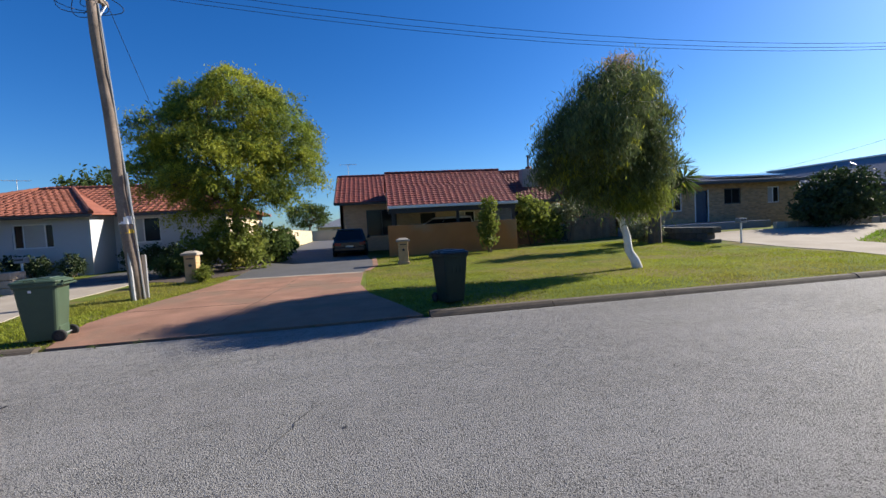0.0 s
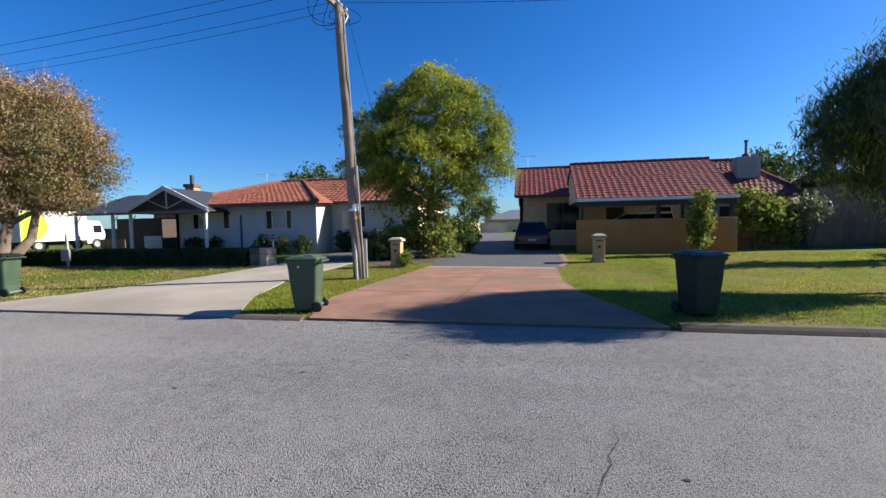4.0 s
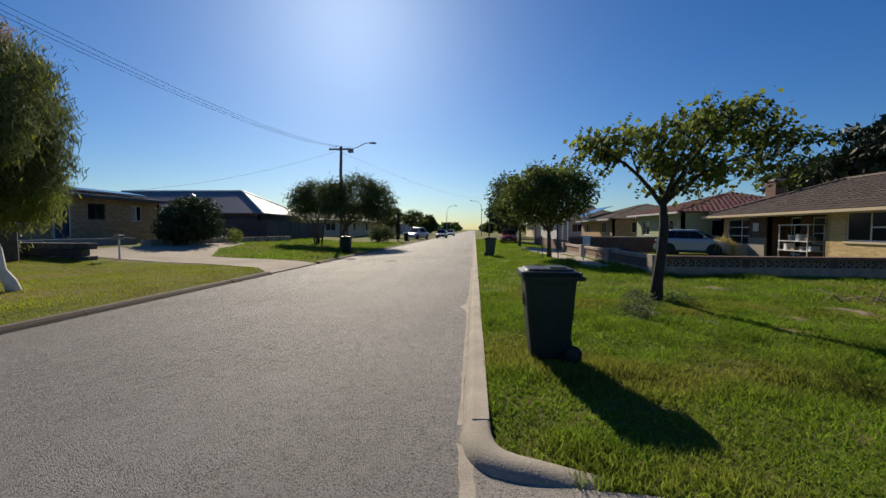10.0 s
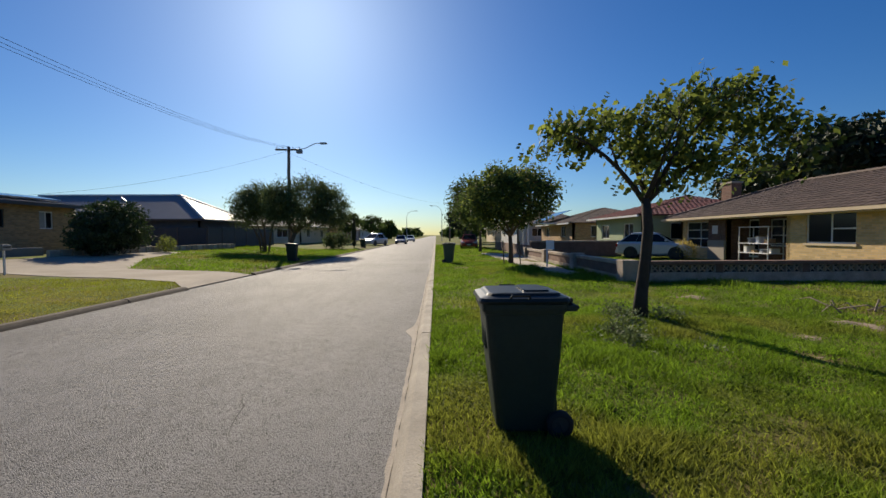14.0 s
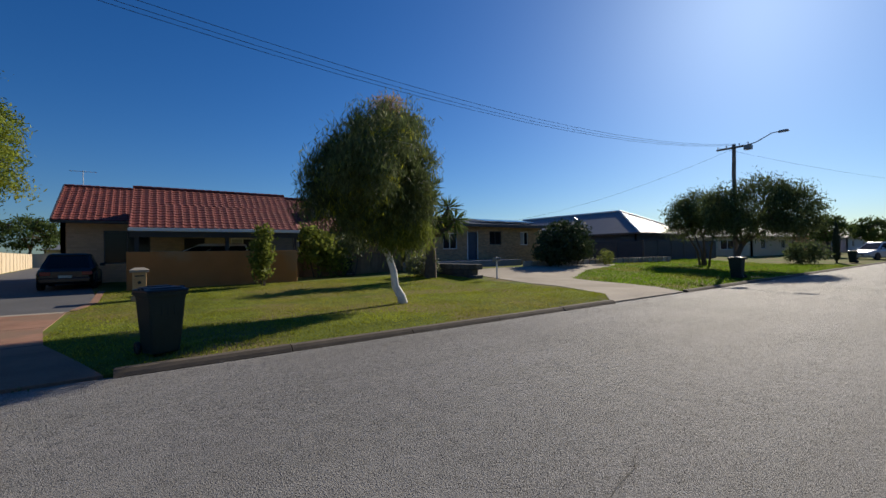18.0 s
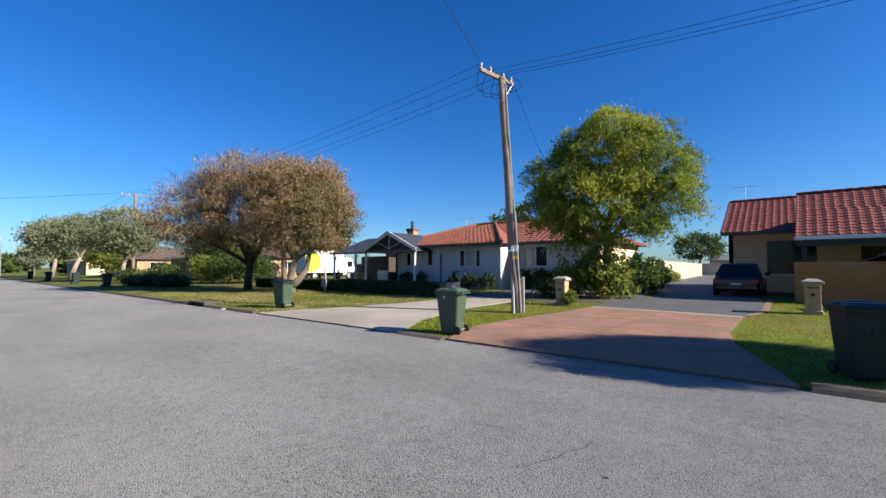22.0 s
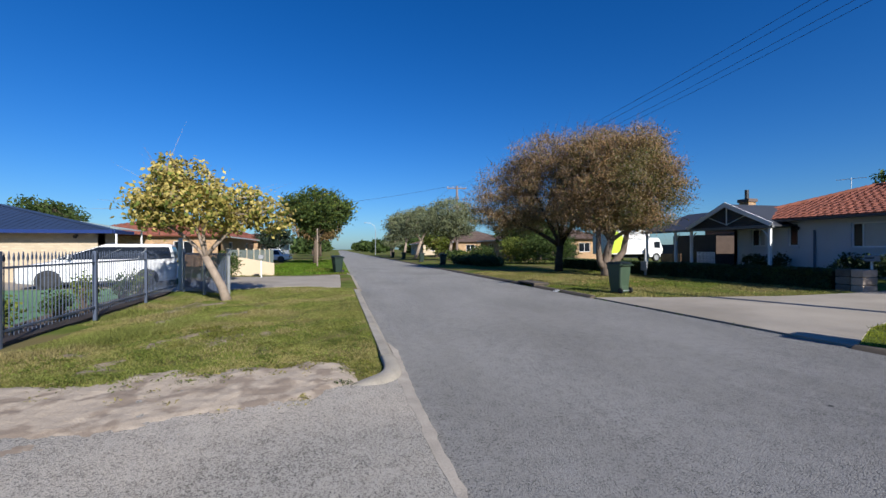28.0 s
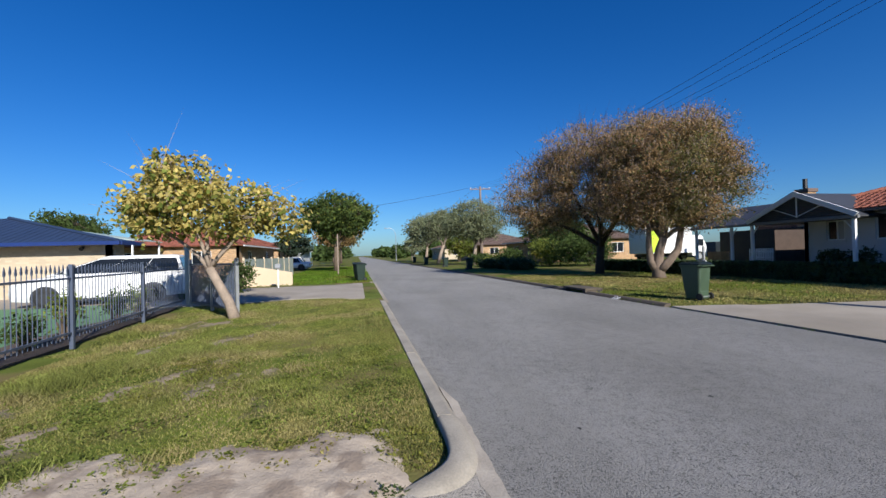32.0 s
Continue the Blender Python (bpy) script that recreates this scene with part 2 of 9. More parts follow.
# Black paint, also used where slots, hollows and the carport ceiling look dark.
BLACK_PAINT_AND_SHADE = material("black_paint_and_shade", (0.02, 0.02, 0.022), 0.5, dark=0.8, scale=3)
FENCE_PAINT = material("blue_grey_fence_paint", (0.085, 0.105, 0.155), 0.45, 0.2, dark=0.85, scale=5)
BIN_GREEN = material("dark_green_plastic", (0.016, 0.031, 0.023), 0.6, dark=0.8, scale=3, fine=30, bump=0.05, spec=0.25)
BIN_OLIVE = material("faded_green_plastic", (0.042, 0.072, 0.042), 0.55, dark=0.85, scale=3, fine=30, bump=0.05)
LID_GREEN = material("bin_lid_plastic", (0.011, 0.018, 0.018), 0.36, dark=0.85, scale=3, spec=0.3)
RUBBER = material("black_rubber", (0.015, 0.015, 0.015), 0.75, dark=0.8, scale=5)
BARK = material("brown_bark", (0.11, 0.08, 0.055), 0.95, dark=0.55, scale=4, fine=30, bump=1.0, bump_scale=20)
GREY_BARK = material("grey_bark", (0.28, 0.22, 0.17), 0.95, dark=0.6, scale=4, fine=30, bump=0.8, bump_scale=20)
WHITE_BARK = material("whitewashed_bark", (0.72, 0.70, 0.66), 0.9, dark=0.8, scale=5, fine=30, bump=0.5, bump_scale=15)
HEDGE = material("hedge_leaf", (0.035, 0.06, 0.018), 0.7, dark=0.6, scale=2, island=0.4, translucent=0.2)
LEAF_YG = material("yellow_green_leaf", (0.28, 0.30, 0.035), 0.7, dark=0.55, scale=0.45, fine=4, island=0.4, translucent=0.45, second=(0.17, 0.23, 0.03), mix=0.45, spec=0.3)
LEAF_FEATHER = material("feathery_green_leaf", (0.14, 0.19, 0.035), 0.7, dark=0.6, scale=0.6, fine=4, island=0.4, translucent=0.4, spec=0.3)
DARK_BARK = material("dark_brown_bark", (0.045, 0.034, 0.026), 0.95, dark=0.6, scale=5, fine=30, bump=0.8, bump_scale=25)
LEAF_WILLOW = material("grey_green_willow_leaf", (0.092, 0.122, 0.045), 0.7, dark=0.6, scale=1, fine=4, island=0.45, translucent=0.35, spec=0.25)
LEAF_RUST = material("rusty_autumn_leaf", (0.34, 0.215, 0.10), 0.75, dark=0.6, scale=0.5, fine=4, island=0.45, translucent=0.3, second=(0.15, 0.135, 0.045), mix=0.45, spec=0.2)
LEAF_YELLOW = material("yellow_leaf", (0.46, 0.37, 0.11), 0.65, dark=0.7, scale=1, fine=4, island=0.35, translucent=0.35, second=(0.27, 0.25, 0.05), mix=0.4, spec=0.3)
LEAF_GREEN = material("mid_green_leaf", (0.07, 0.105, 0.028), 0.7, dark=0.6, scale=1, fine=4, island=0.4, translucent=0.4, spec=0.2)
LEAF_LIME = material("lime_leaf", (0.17, 0.205, 0.04), 0.7, dark=0.6, scale=1, fine=4, island=0.4, translucent=0.45, second=(0.22, 0.19, 0.035), mix=0.3, spec=0.2)
LEAF_GREY = material("grey_gum_leaf", (0.17, 0.19, 0.095), 0.65, dark=0.6, scale=0.8, fine=4, island=0.4, translucent=0.25)
LEAF_WEED = material("grey_green_weed_leaf", (0.12, 0.16, 0.06), 0.75, dark=0.6, scale=1, fine=4, island=0.4, translucent=0.3)
LEAF_DARK = material("dark_conifer_leaf", (0.018, 0.035, 0.015), 0.7, dark=0.6, scale=1, fine=4, island=0.4, translucent=0.1)
CAR_WHITE = material("white_car_paint", (0.78, 0.78, 0.78), 0.25, dark=0.98, scale=2, coat=0.5)
CAR_BLACK = material("black_car_paint", (0.006, 0.007, 0.010), 0.25, dark=0.95, scale=2, coat=0.15)
CAR_SILVER = material("silver_car_paint", (0.55, 0.58, 0.62), 0.3, 0.4, dark=0.97, scale=2, coat=0.5)
CAR_RED = material("red_car_paint", (0.30, 0.02, 0.02), 0.3, dark=0.95, scale=2, coat=0.5)
CAR_BLUE = material("blue_car_paint", (0.03, 0.06, 0.18), 0.3, dark=0.95, scale=2, coat=0.5)
GLASS_DARK = material("dark_window_glass", (0.010, 0.013, 0.018), 0.12, dark=0.9, scale=1, spec=0.25)
FRAME_W = material("white_aluminium", (0.68, 0.68, 0.67), 0.4, dark=0.95, scale=3)
FRAME_D = material("dark_aluminium", (0.05, 0.05, 0.055), 0.4, dark=0.9, scale=3)
LAMP_RED = material("red_lamp_lens", (0.28, 0.01, 0.01), 0.2, dark=0.9)
LAMP_CLEAR = material("clear_lamp_lens", (0.6, 0.6, 0.6), 0.1, dark=0.9)
PLATE = material("number_plate", (0.65, 0.62, 0.5), 0.5, dark=0.95)
LIME_PAINT = material("lime_green_paint", (0.45, 0.62, 0.03), 0.5, dark=0.95)
GREY_PLASTIC = material("grey_plastic", (0.25, 0.26, 0.27), 0.6, dark=0.9)
YELLOW_SIGN = material("yellow_band", (0.65, 0.42, 0.03), 0.5, dark=0.9)
CERAMIC = material("white_insulator", (0.6, 0.58, 0.55), 0.3, dark=0.9)
WIRE = material("black_cable", (0.015, 0.015, 0.016), 0.6, dark=0.9)
PALE_FENCE = material("cream_fence_sheet", (0.55, 0.44, 0.30), 0.8, dark=0.9, scale=1)
DARK_WALL = material("dark_fence_sheet", (0.045, 0.05, 0.06), 0.7, dark=0.85, scale=1)
TIMBER_FENCE = material("brown_fence_board", (0.24, 0.14, 0.075), 0.85, dark=0.7, scale=3, fine=30, island=0.2)

# ---- builders ----


def mesh_object(name, bm, mat, parent=None, smooth=False):
    me = bpy.data.meshes.new(name)
    bm.to_mesh(me)
    bm.free()
    for mm in (mat if isinstance(mat, (list, tuple)) else [mat]):
        me.materials.append(mm)
    if smooth:
        me.polygons.foreach_set("use_smooth", [True] * len(me.polygons))
    ob = new(name, me)
    ob.parent = parent
    return ob


def part(name, bm, mat, parent, label="", smooth=False):
    ob = mesh_object(name, bm, mat, parent, smooth)
    if label:
        tagged(ob, label=label)
    return ob


def thing(name, x, y, z, label, category, group="", turn=0.0, kind=""):
    e = new(name)
    e.empty_display_size = 0.1
    e.matrix_world = pose(x, y, z, 0, 0, turn)
    return tagged(e, label, category, group, kind)


def box(x0, y0, z0, x1, y1, z1, bevel=0.0, bm=None):
    bm = bm or bmesh.new()
    m = Matrix.Translation(((x0 + x1) / 2, (y0 + y1) / 2, (z0 + z1) / 2)) @ Matrix.Diagonal((abs(x1 - x0), abs(y1 - y0), abs(z1 - z0), 1))
    r = bmesh.ops.create_cube(bm, size=1, matrix=m)
    if bevel:
        edges = list({e for v in r["verts"] for e in v.link_edges})
        bmesh.ops.bevel(bm, geom=edges, offset=bevel, segments=2, profile=0.5, affect="EDGES")
    return bm


def tube(points, radii, sides=8, bm=None, caps=True):
    """A tapered tube along points."""
    bm = bm or bmesh.new()
    pts = [Vector(p) for p in points]
    if not isinstance(radii, (list, tuple)):
        radii = [radii] * len(pts)
    rings = []
    side = None
    for i, p in enumerate(pts):
        d = (pts[min(i + 1, len(pts) - 1)] - pts[max(i - 1, 0)]).normalized()
        if side is None:
            side = d.orthogonal().normalized()
        side = (side - d * side.dot(d)).normalized()
        up = d.cross(side)
        rings.append([bm.verts.new(p + radii[i] * (math.cos(a) * side + math.sin(a) * up)) for a in [2 * math.pi * k / sides for k in range(sides)]])
    for a, b in zip(rings, rings[1:]):
        for k in range(sides):
            bm.faces.new((a[k], a[(k + 1) % sides], b[(k + 1) % sides], b[k]))
    if caps:
        bm.faces.new(rings[0][::-1]), bm.faces.new(rings[-1])
    return bm


def prism(outline, axis, lo, hi, bm=None, bevel=0.0):
    """An outline of (u, v) pulled along an axis: x (u=y, v=z), y (u=x, v=z) or z (u=x, v=y)."""
    bm = bm or bmesh.new()
    put = {"x": lambda u, v, w: (w, u, v), "y": lambda u, v, w: (u, w, v), "z": lambda u, v, w: (u, v, w)}[axis]
    a = [bm.verts.new(put(u, v, lo)) for u, v in outline]
    b = [bm.verts.new(put(u, v, hi)) for u, v in outline]
    faces = [bm.faces.new(a), bm.faces.new(b[::-1])]
    for k in range(len(a)):
        j = (k + 1) % len(a)
        faces.append(bm.faces.new((a[k], b[k], b[j], a[j])))
    bmesh.ops.recalc_face_normals(bm, faces=faces)
    if bevel:
        bmesh.ops.bevel(bm, geom=list({e for f in faces for e in f.edges}), offset=bevel, segments=2, profile=0.5, affect="EDGES")
    return bm


def sheet(name, verts, faces, mat, parent=None, smooth=False):
    me = bpy.data.meshes.new(name)
    me.from_pydata([tuple(v) for v in verts], [], [tuple(f) for f in faces])
    me.materials.append(mat)
    if smooth:
        me.polygons.foreach_set("use_smooth", [True] * len(me.polygons))
    me.update()
    ob = new(name, me)
    ob.parent = parent
    return ob


def quads(name, centres, along, across, mat, parent=None):
    """Many small leaves: each a kite of four corners, from arrays of centres and half-axes."""
    c, a, b = np.asarray(centres), np.asarray(along), np.asarray(across)
    n = len(c)
    v = np.empty((n, 4, 3))
    v[:, 0], v[:, 1], v[:, 2], v[:, 3] = c - a, c + b - 0.1 * a, c + a, c - b - 0.1 * a
    me = bpy.data.meshes.new(name)
    me.vertices.add(4 * n)
    me.vertices.foreach_set("co", v.reshape(-1))
    me.loops.add(4 * n)
    me.loops.foreach_set("vertex_index", np.arange(4 * n))
    me.polygons.add(n)
    me.polygons.foreach_set("loop_start", np.arange(0, 4 * n, 4))
    me.materials.append(mat)
    me.update(calc_edges=True)
    ob = new(name, me)
    ob.parent = parent
    return ob


def smoothstep(v, a, b):
    t = min(1, max(0, (v - a) / (b - a)))
    return t * t * (3 - 2 * t)


def gz(x, y):
    """The height of the ground off the road."""
    if y < 3:
        z = 0.01 + 0.07 * smoothstep(-y, -0.2, 0.9)
        verge = max(smoothstep(x, 2.2, 3.2), smoothstep(-x, 6.4, 7.4))
        z += verge * (0.02 + 0.07 * smoothstep(-y, -0.12, 0.02) - z) * smoothstep(y, -1.2, -0.6)
        rough = max(smoothstep(x, 2.6, 3.4), smoothstep(-x, 7.0, 7.8)) * smoothstep(-y, 0.5, 1.4) * smoothstep(y, -14, -11) * smoothstep(x, -17.6, -16.5)
        z -= 0.13 * smoothstep(-y, 2.6, 5.4) * smoothstep(-x, 5.9, 7.2) * smoothstep(x, -19.5, -17.0)
        if rough > 0:
            z += rough * (0.055 * noise.noise((x * 0.75, y * 0.95, 0.3)) + 0.035 * noise.noise((x * 1.9, y * 2.3, 4.1)))
    else:
        z = 0.01 + 0.07 * smoothstep(y, 6.85, 8.2) + 0.20 * smoothstep(y, 12, 21)
        z += 0.22 * smoothstep(y, 11, 20) * smoothstep(x, 11, 20)
    return z


def bricked(name, colour, mortar, width=0.24, height=0.086, vary=0.25, rough=0.9):
    """Brickwork for walls that stay far off: stretcher courses with recessed joints, over u = x + y, v = z."""
    m = material(name, colour, rough, dark=0.85, scale=2, fine=30)
    n, l = m.node_tree.nodes, m.node_tree.links
    p = n["Principled BSDF"]
    tc, sp, add, cb, br = (n.new("ShaderNode" + k) for k in ("TexCoord", "SeparateXYZ", "Math", "CombineXYZ", "TexBrick"))
    l.new(tc.outputs["Object"], sp.inputs[0])
    l.new(sp.outputs[0], add.inputs[0]), l.new(sp.outputs[1], add.inputs[1])
    l.new(add.outputs[0], cb.inputs[0]), l.new(sp.outputs[2], cb.inputs[1])
    l.new(cb.outputs[0], br.inputs["Vector"])
    br.inputs["Scale"].default_value = 1.0
    br.inputs["Brick Width"].default_value, br.inputs["Row Height"].default_value = width, height
    br.inputs["Mortar Size"].default_value, br.inputs["Mortar Smooth"].default_value = 0.006, 0.2
    br.inputs["Color1"].default_value = (*[c * (1 + vary) for c in colour], 1)
    br.inputs["Color2"].default_value = (*[c * (1 - vary) for c in colour], 1)
    br.inputs["Mortar"].default_value = (*mortar, 1)
    l.new(br.outputs["Color"], p.inputs["Base Color"])
    b = n.new("ShaderNodeBump")
    b.invert = True
    b.inputs["Strength"].default_value, b.inputs["Distance"].default_value = 0.6, 0.008
    l.new(br.outputs["Fac"], b.inputs["Height"])
    l.new(b.outputs[0], p.inputs["Normal"])
    return m


TAN_BRICKWORK = bricked("tan_brickwork", (0.40, 0.25, 0.13), (0.35, 0.29, 0.22))
YELLOW_BRICKWORK = bricked("yellow_brickwork", (0.60, 0.42, 0.20), (0.5, 0.42, 0.32), vary=0.18)
BROWN_BRICKWORK = bricked("brown_brickwork", (0.16, 0.075, 0.05), (0.22, 0.18, 0.15))
CREAM_BRICKWORK = bricked("cream_brickwork", (0.50, 0.41, 0.29), (0.45, 0.38, 0.29), vary=0.1)
# ---- ground, road, kerbs, drives ----
ROAD_Y = 6.85
road_v, road_f = [], []
xs = [-600, -300, -150] + list(range(-90, 121, 2)) + [200, 350, 600]
ys = [0.05, 0.35, 1.2, 3.4, 5.6, 6.5, ROAD_Y + 0.05]
for i, x in enumerate(xs):
    for j, y in enumerate(ys):
        road_v.append((x, y, 0.045 * (1 - ((y - 3.4) / 3.45) ** 2)))
        if i and j:
            n = len(ys)
            road_f.append(((i - 1) * n + j - 1, i * n + j - 1, i * n + j, (i - 1) * n + j))
road = tagged(sheet("road", road_v, road_f, ASPHALT, smooth=True), "worn grey asphalt street with coarse stone chips", "road", kind="structure")

gxs = [-2500, -600, -200] + list(range(-110, -18, 2)) + [-18 + 0.25 * k for k in range(144)] + list(range(18, 131, 2)) + [200, 600, 2500]
gys = [-2500, -400, -120, -60] + [-40 + 2 * k for k in range(15)] + [-10 + 0.25 * k for k in range(39)] + [-0.3, -0.12, 0.03, 0.05, 3.4, ROAD_Y + 0.1, ROAD_Y + 0.12, 7.3, 7.8, 8.4, 9, 10, 11, 12] + [14 + 2 * k for k in range(16)] + [60, 120, 400, 2500]
gv, gf = [], []
for i, x in enumerate(gxs):
    for j, y in enumerate(gys):
        inside = 0.04 < y < ROAD_Y + 0.11
        gv.append((x, y, -0.25 if inside else gz(x, y)))
        if i and j:
            n = len(gys)
            gf.append(((i - 1) * n + j - 1, i * n + j - 1, i * n + j, (i - 1) * n + j))
ground = tagged(sheet("ground", gv, gf, GRASS, smooth=True), "short green lawn and verge grass over sandy soil", "ground", kind="structure")


def ragged(outline, seed, size=0.12, step=0.3):
    """The outline cut finer and made uneven."""
    rnd = random.Random(seed)
    out = []
    for (x0, y0), (x1, y1) in zip(outline, outline[1:] + outline[:1]):
        n = max(1, int(math.dist((x0, y0), (x1, y1)) / step))
        for k in range(n):
            out.append((x0 + (x1 - x0) * k / n + rnd.uniform(-size, size), y0 + (y1 - y0) * k / n + rnd.uniform(-size, size)))
    return out


PATCHES = []


def patch(name, outline, mat, label, category, lift=0.02, step=0.8, edge=0.06, lumps=0.0):
    """A paved or bare patch that follows the ground, given its outline in plan, with a real thickness."""
    PATCHES.append(outline)
    bm = bmesh.new()
    vs = [bm.verts.new((x, y, 0)) for x, y in outline]
    bm.faces.new(vs)
    x0, x1 = min(p[0] for p in outline), max(p[0] for p in outline)
    y0, y1 = min(p[1] for p in outline), max(p[1] for p in outline)
    for k in range(1, int((x1 - x0) / step)):
        bmesh.ops.bisect_plane(bm, geom=bm.verts[:] + bm.edges[:] + bm.faces[:], plane_co=(x0 + k * step, 0, 0), plane_no=(1, 0, 0))
    for k in range(1, int((y1 - y0) / step)):
        bmesh.ops.bisect_plane(bm, geom=bm.verts[:] + bm.edges[:] + bm.faces[:], plane_co=(0, y0 + k * step, 0), plane_no=(0, 1, 0))
    bmesh.ops.recalc_face_normals(bm, faces=bm.faces[:])
    if bm.faces[:] and bm.faces[0].normal.z < 0:
        bmesh.ops.reverse_faces(bm, faces=bm.faces[:])
    border = [e for e in bm.edges if e.is_boundary]
    ext = bmesh.ops.extrude_edge_only(bm, edges=border)
    low = {v for v in ext["geom"] if isinstance(v, bmesh.types.BMVert)}
    for v in bm.verts:
        v.co.z = gz(v.co.x, v.co.y) + (lift + lumps * noise.noise(v.co * 2.3) + 0.6 * lumps * noise.noise(v.co * 6.1) if v not in low else -edge)
    return tagged(mesh_object(name, bm, mat), label, category, kind="structure")


patch("drive_red", [(-4.1, 6.95), (-4.5, 8.6), (-4.4, 11), (-3.9, 14.9), (0.5, 14.6), (0.45, 11.5), (0.7, 9.6), (1.15, 8.2), (1.6, 6.95)], PAVER, "reddish stencilled concrete driveway crossover", "driveway")
patch("drive_asphalt", [(-3.9, 14.92), (-4.0, 22), (-5.7, 33), (-8.6, 78), (-5.4, 78), (-0.95, 36), (0.2, 26), (1.0, 16.5), (0.5, 14.62)], DRIVE, "grey asphalt private driveway, coloured darker for shade", "driveway")
patch("drive_concrete_left", [(-12.2, 6.95), (-11.2, 8.4), (-10.6, 12), (-10.3, 16), (-7.2, 16), (-7.4, 12), (-6.3, 8.6), (-5.5, 6.95)], PALE_CONCRETE, "pale concrete driveway crossover of the white house", "driveway")
patch("drive_concrete_right", [(12.9, 6.95), (14.2, 8.0), (15.6, 11), (16.2, 15.5), (16.2, 19), (30, 19), (30, 17.2), (24, 15.6), (19.2, 13.0), (18.3, 9.6), (17.2, 6.95)], PALE_CONCRETE, "pale concrete driveway and forecourt of the brick house", "driveway")
CROSS = chipped("worn_crossover", (0.06, 0.055, 0.05), (0.31, 0.29, 0.262), (0.31, 0.275, 0.235), dusty=0.95, stretch=(0.5, 0.32, 1))
patch("drive_near", [(-6.0, 0.05), (-5.45, -0.3), (-5.4, -0.6), (-5.55, -1.2), (-5.6, -2.0), (-5.7, -3.2), (-5.4, -5.2), (-5.0, -12), (1.5, -12), (1.55, -1.6), (1.75, -0.5), (1.9, 0.05), (2.2, 0.2), (-2.0, 0.03)], CROSS, "worn sandy asphalt driveway crossover", "driveway", lift=0.012)
patch("flush_kerb", ragged([(-6.4, 0.05), (-5.6, -0.02), (-2.0, 0.0), (2.15, 0.15), (2.3, 0.26), (-2.0, 0.07), (-5.0, 0.10), (-7.0, 0.17), (-7.5, 0.10)], 3, 0.016, 0.12), material("dusty_concrete", (0.34, 0.30, 0.25), 0.95, dark=0.7, scale=4, fine=60, bump=0.6), "pale sandy strip along the flush kerb line", "kerb", lift=0.016, step=2, edge=0.03)
patch("drive_left_near", [(-25.6, 0.16), (-24.6, -2), (-24.4, -16), (-18.4, -16), (-18, -2), (-16.4, 0.16)], PALE_CONCRETE, "pale concrete driveway crossover", "driveway")
patch("garden_turf", [(-7.2, -7.0), (-17.5, -7.5), (-19.0, -9.0), (-19.0, -13.5), (-9, -13.5), (-6.6, -10)], material("artificial_turf", (0.10, 0.20, 0.095), 0.9, dark=0.85, scale=3, fine=80, bump=0.5), "flat green artificial lawn behind the fence", "lawn", lift=0.03)
patch("garden_bed", [(-6.0, -5.75), (-17.8, -6.45), (-17.6, -7.45), (-6.6, -6.95)], material("mulch", (0.09, 0.065, 0.05), 0.95, dark=0.6, scale=6, fine=40, bump=1.0, bump_scale=25), "brown mulch garden bed along the fence", "garden bed", lift=0.05)
patch("house_path", [(-19.0, -13.5), (-9, -13.5), (-9, -14.3), (-21, -14.3)], CONCRETE, "concrete edging path along the lawn", "path", lift=0.05)
patch("garden_soil", [(-4.0, 16.4), (-3.8, 24), (-7.5, 24), (-9.0, 17), (-5.6, 15.2)], material("dark_soil", (0.07, 0.05, 0.04), 0.95, dark=0.6, scale=5, fine=40, bump=1.0, bump_scale=20), "dark garden soil under the big tree", "garden bed", lift=0.02)
patch("drive_white_house", [(-10.3, 16.02), (-10.5, 20.0), (-8.2, 22), (-5.9, 22), (-7.2, 16.02)], DRIVE, "dark asphalt parking bay before the white house", "driveway")
patch("verge_path", [(33, -3.4), (33, -5.9), (16.2, -5.3), (15.6, -4.6), (16.5, -4.2)], CONCRETE, "short concrete path across the verge", "path", lift=0.015)


def kerb_run(name, x0, x1, y, facing, piece=2.4, gap=0.012, seed=1, low=False):
    """A run of laid kerb stones along the street; facing is +1 where the road lies towards +y."""
    rnd = random.Random(seed)
    root = tagged(new(name), "pale concrete kerb with open joints", "kerb", kind="structure")
    f = facing
    h = 0.055 if low else 0.105 if f > 0 else 0.085
    n = max(1, round((x1 - x0) / piece))
    length = (x1 - x0) / n
    outline = [(0.05 * f, -0.12), (0.04 * f, 0.0), (0.0, h * 0.55), (-0.05 * f, h), (-0.17 * f, h + 0.004), (-0.19 * f, -0.12)]
    me = None
    for k in range(n):
        if me is None:
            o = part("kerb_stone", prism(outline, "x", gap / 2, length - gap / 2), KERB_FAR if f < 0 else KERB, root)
            me = o.data
        else:
            o = new("kerb_stone", me)
            o.parent = root
        o.location = (x0 + k * length, y, rnd.uniform(-0.006, 0.006))
        o.rotation_euler = (rnd.uniform(-0.01, 0.01), rnd.uniform(-0.002, 0.002), rnd.uniform(-0.002, 0.002))
    return root


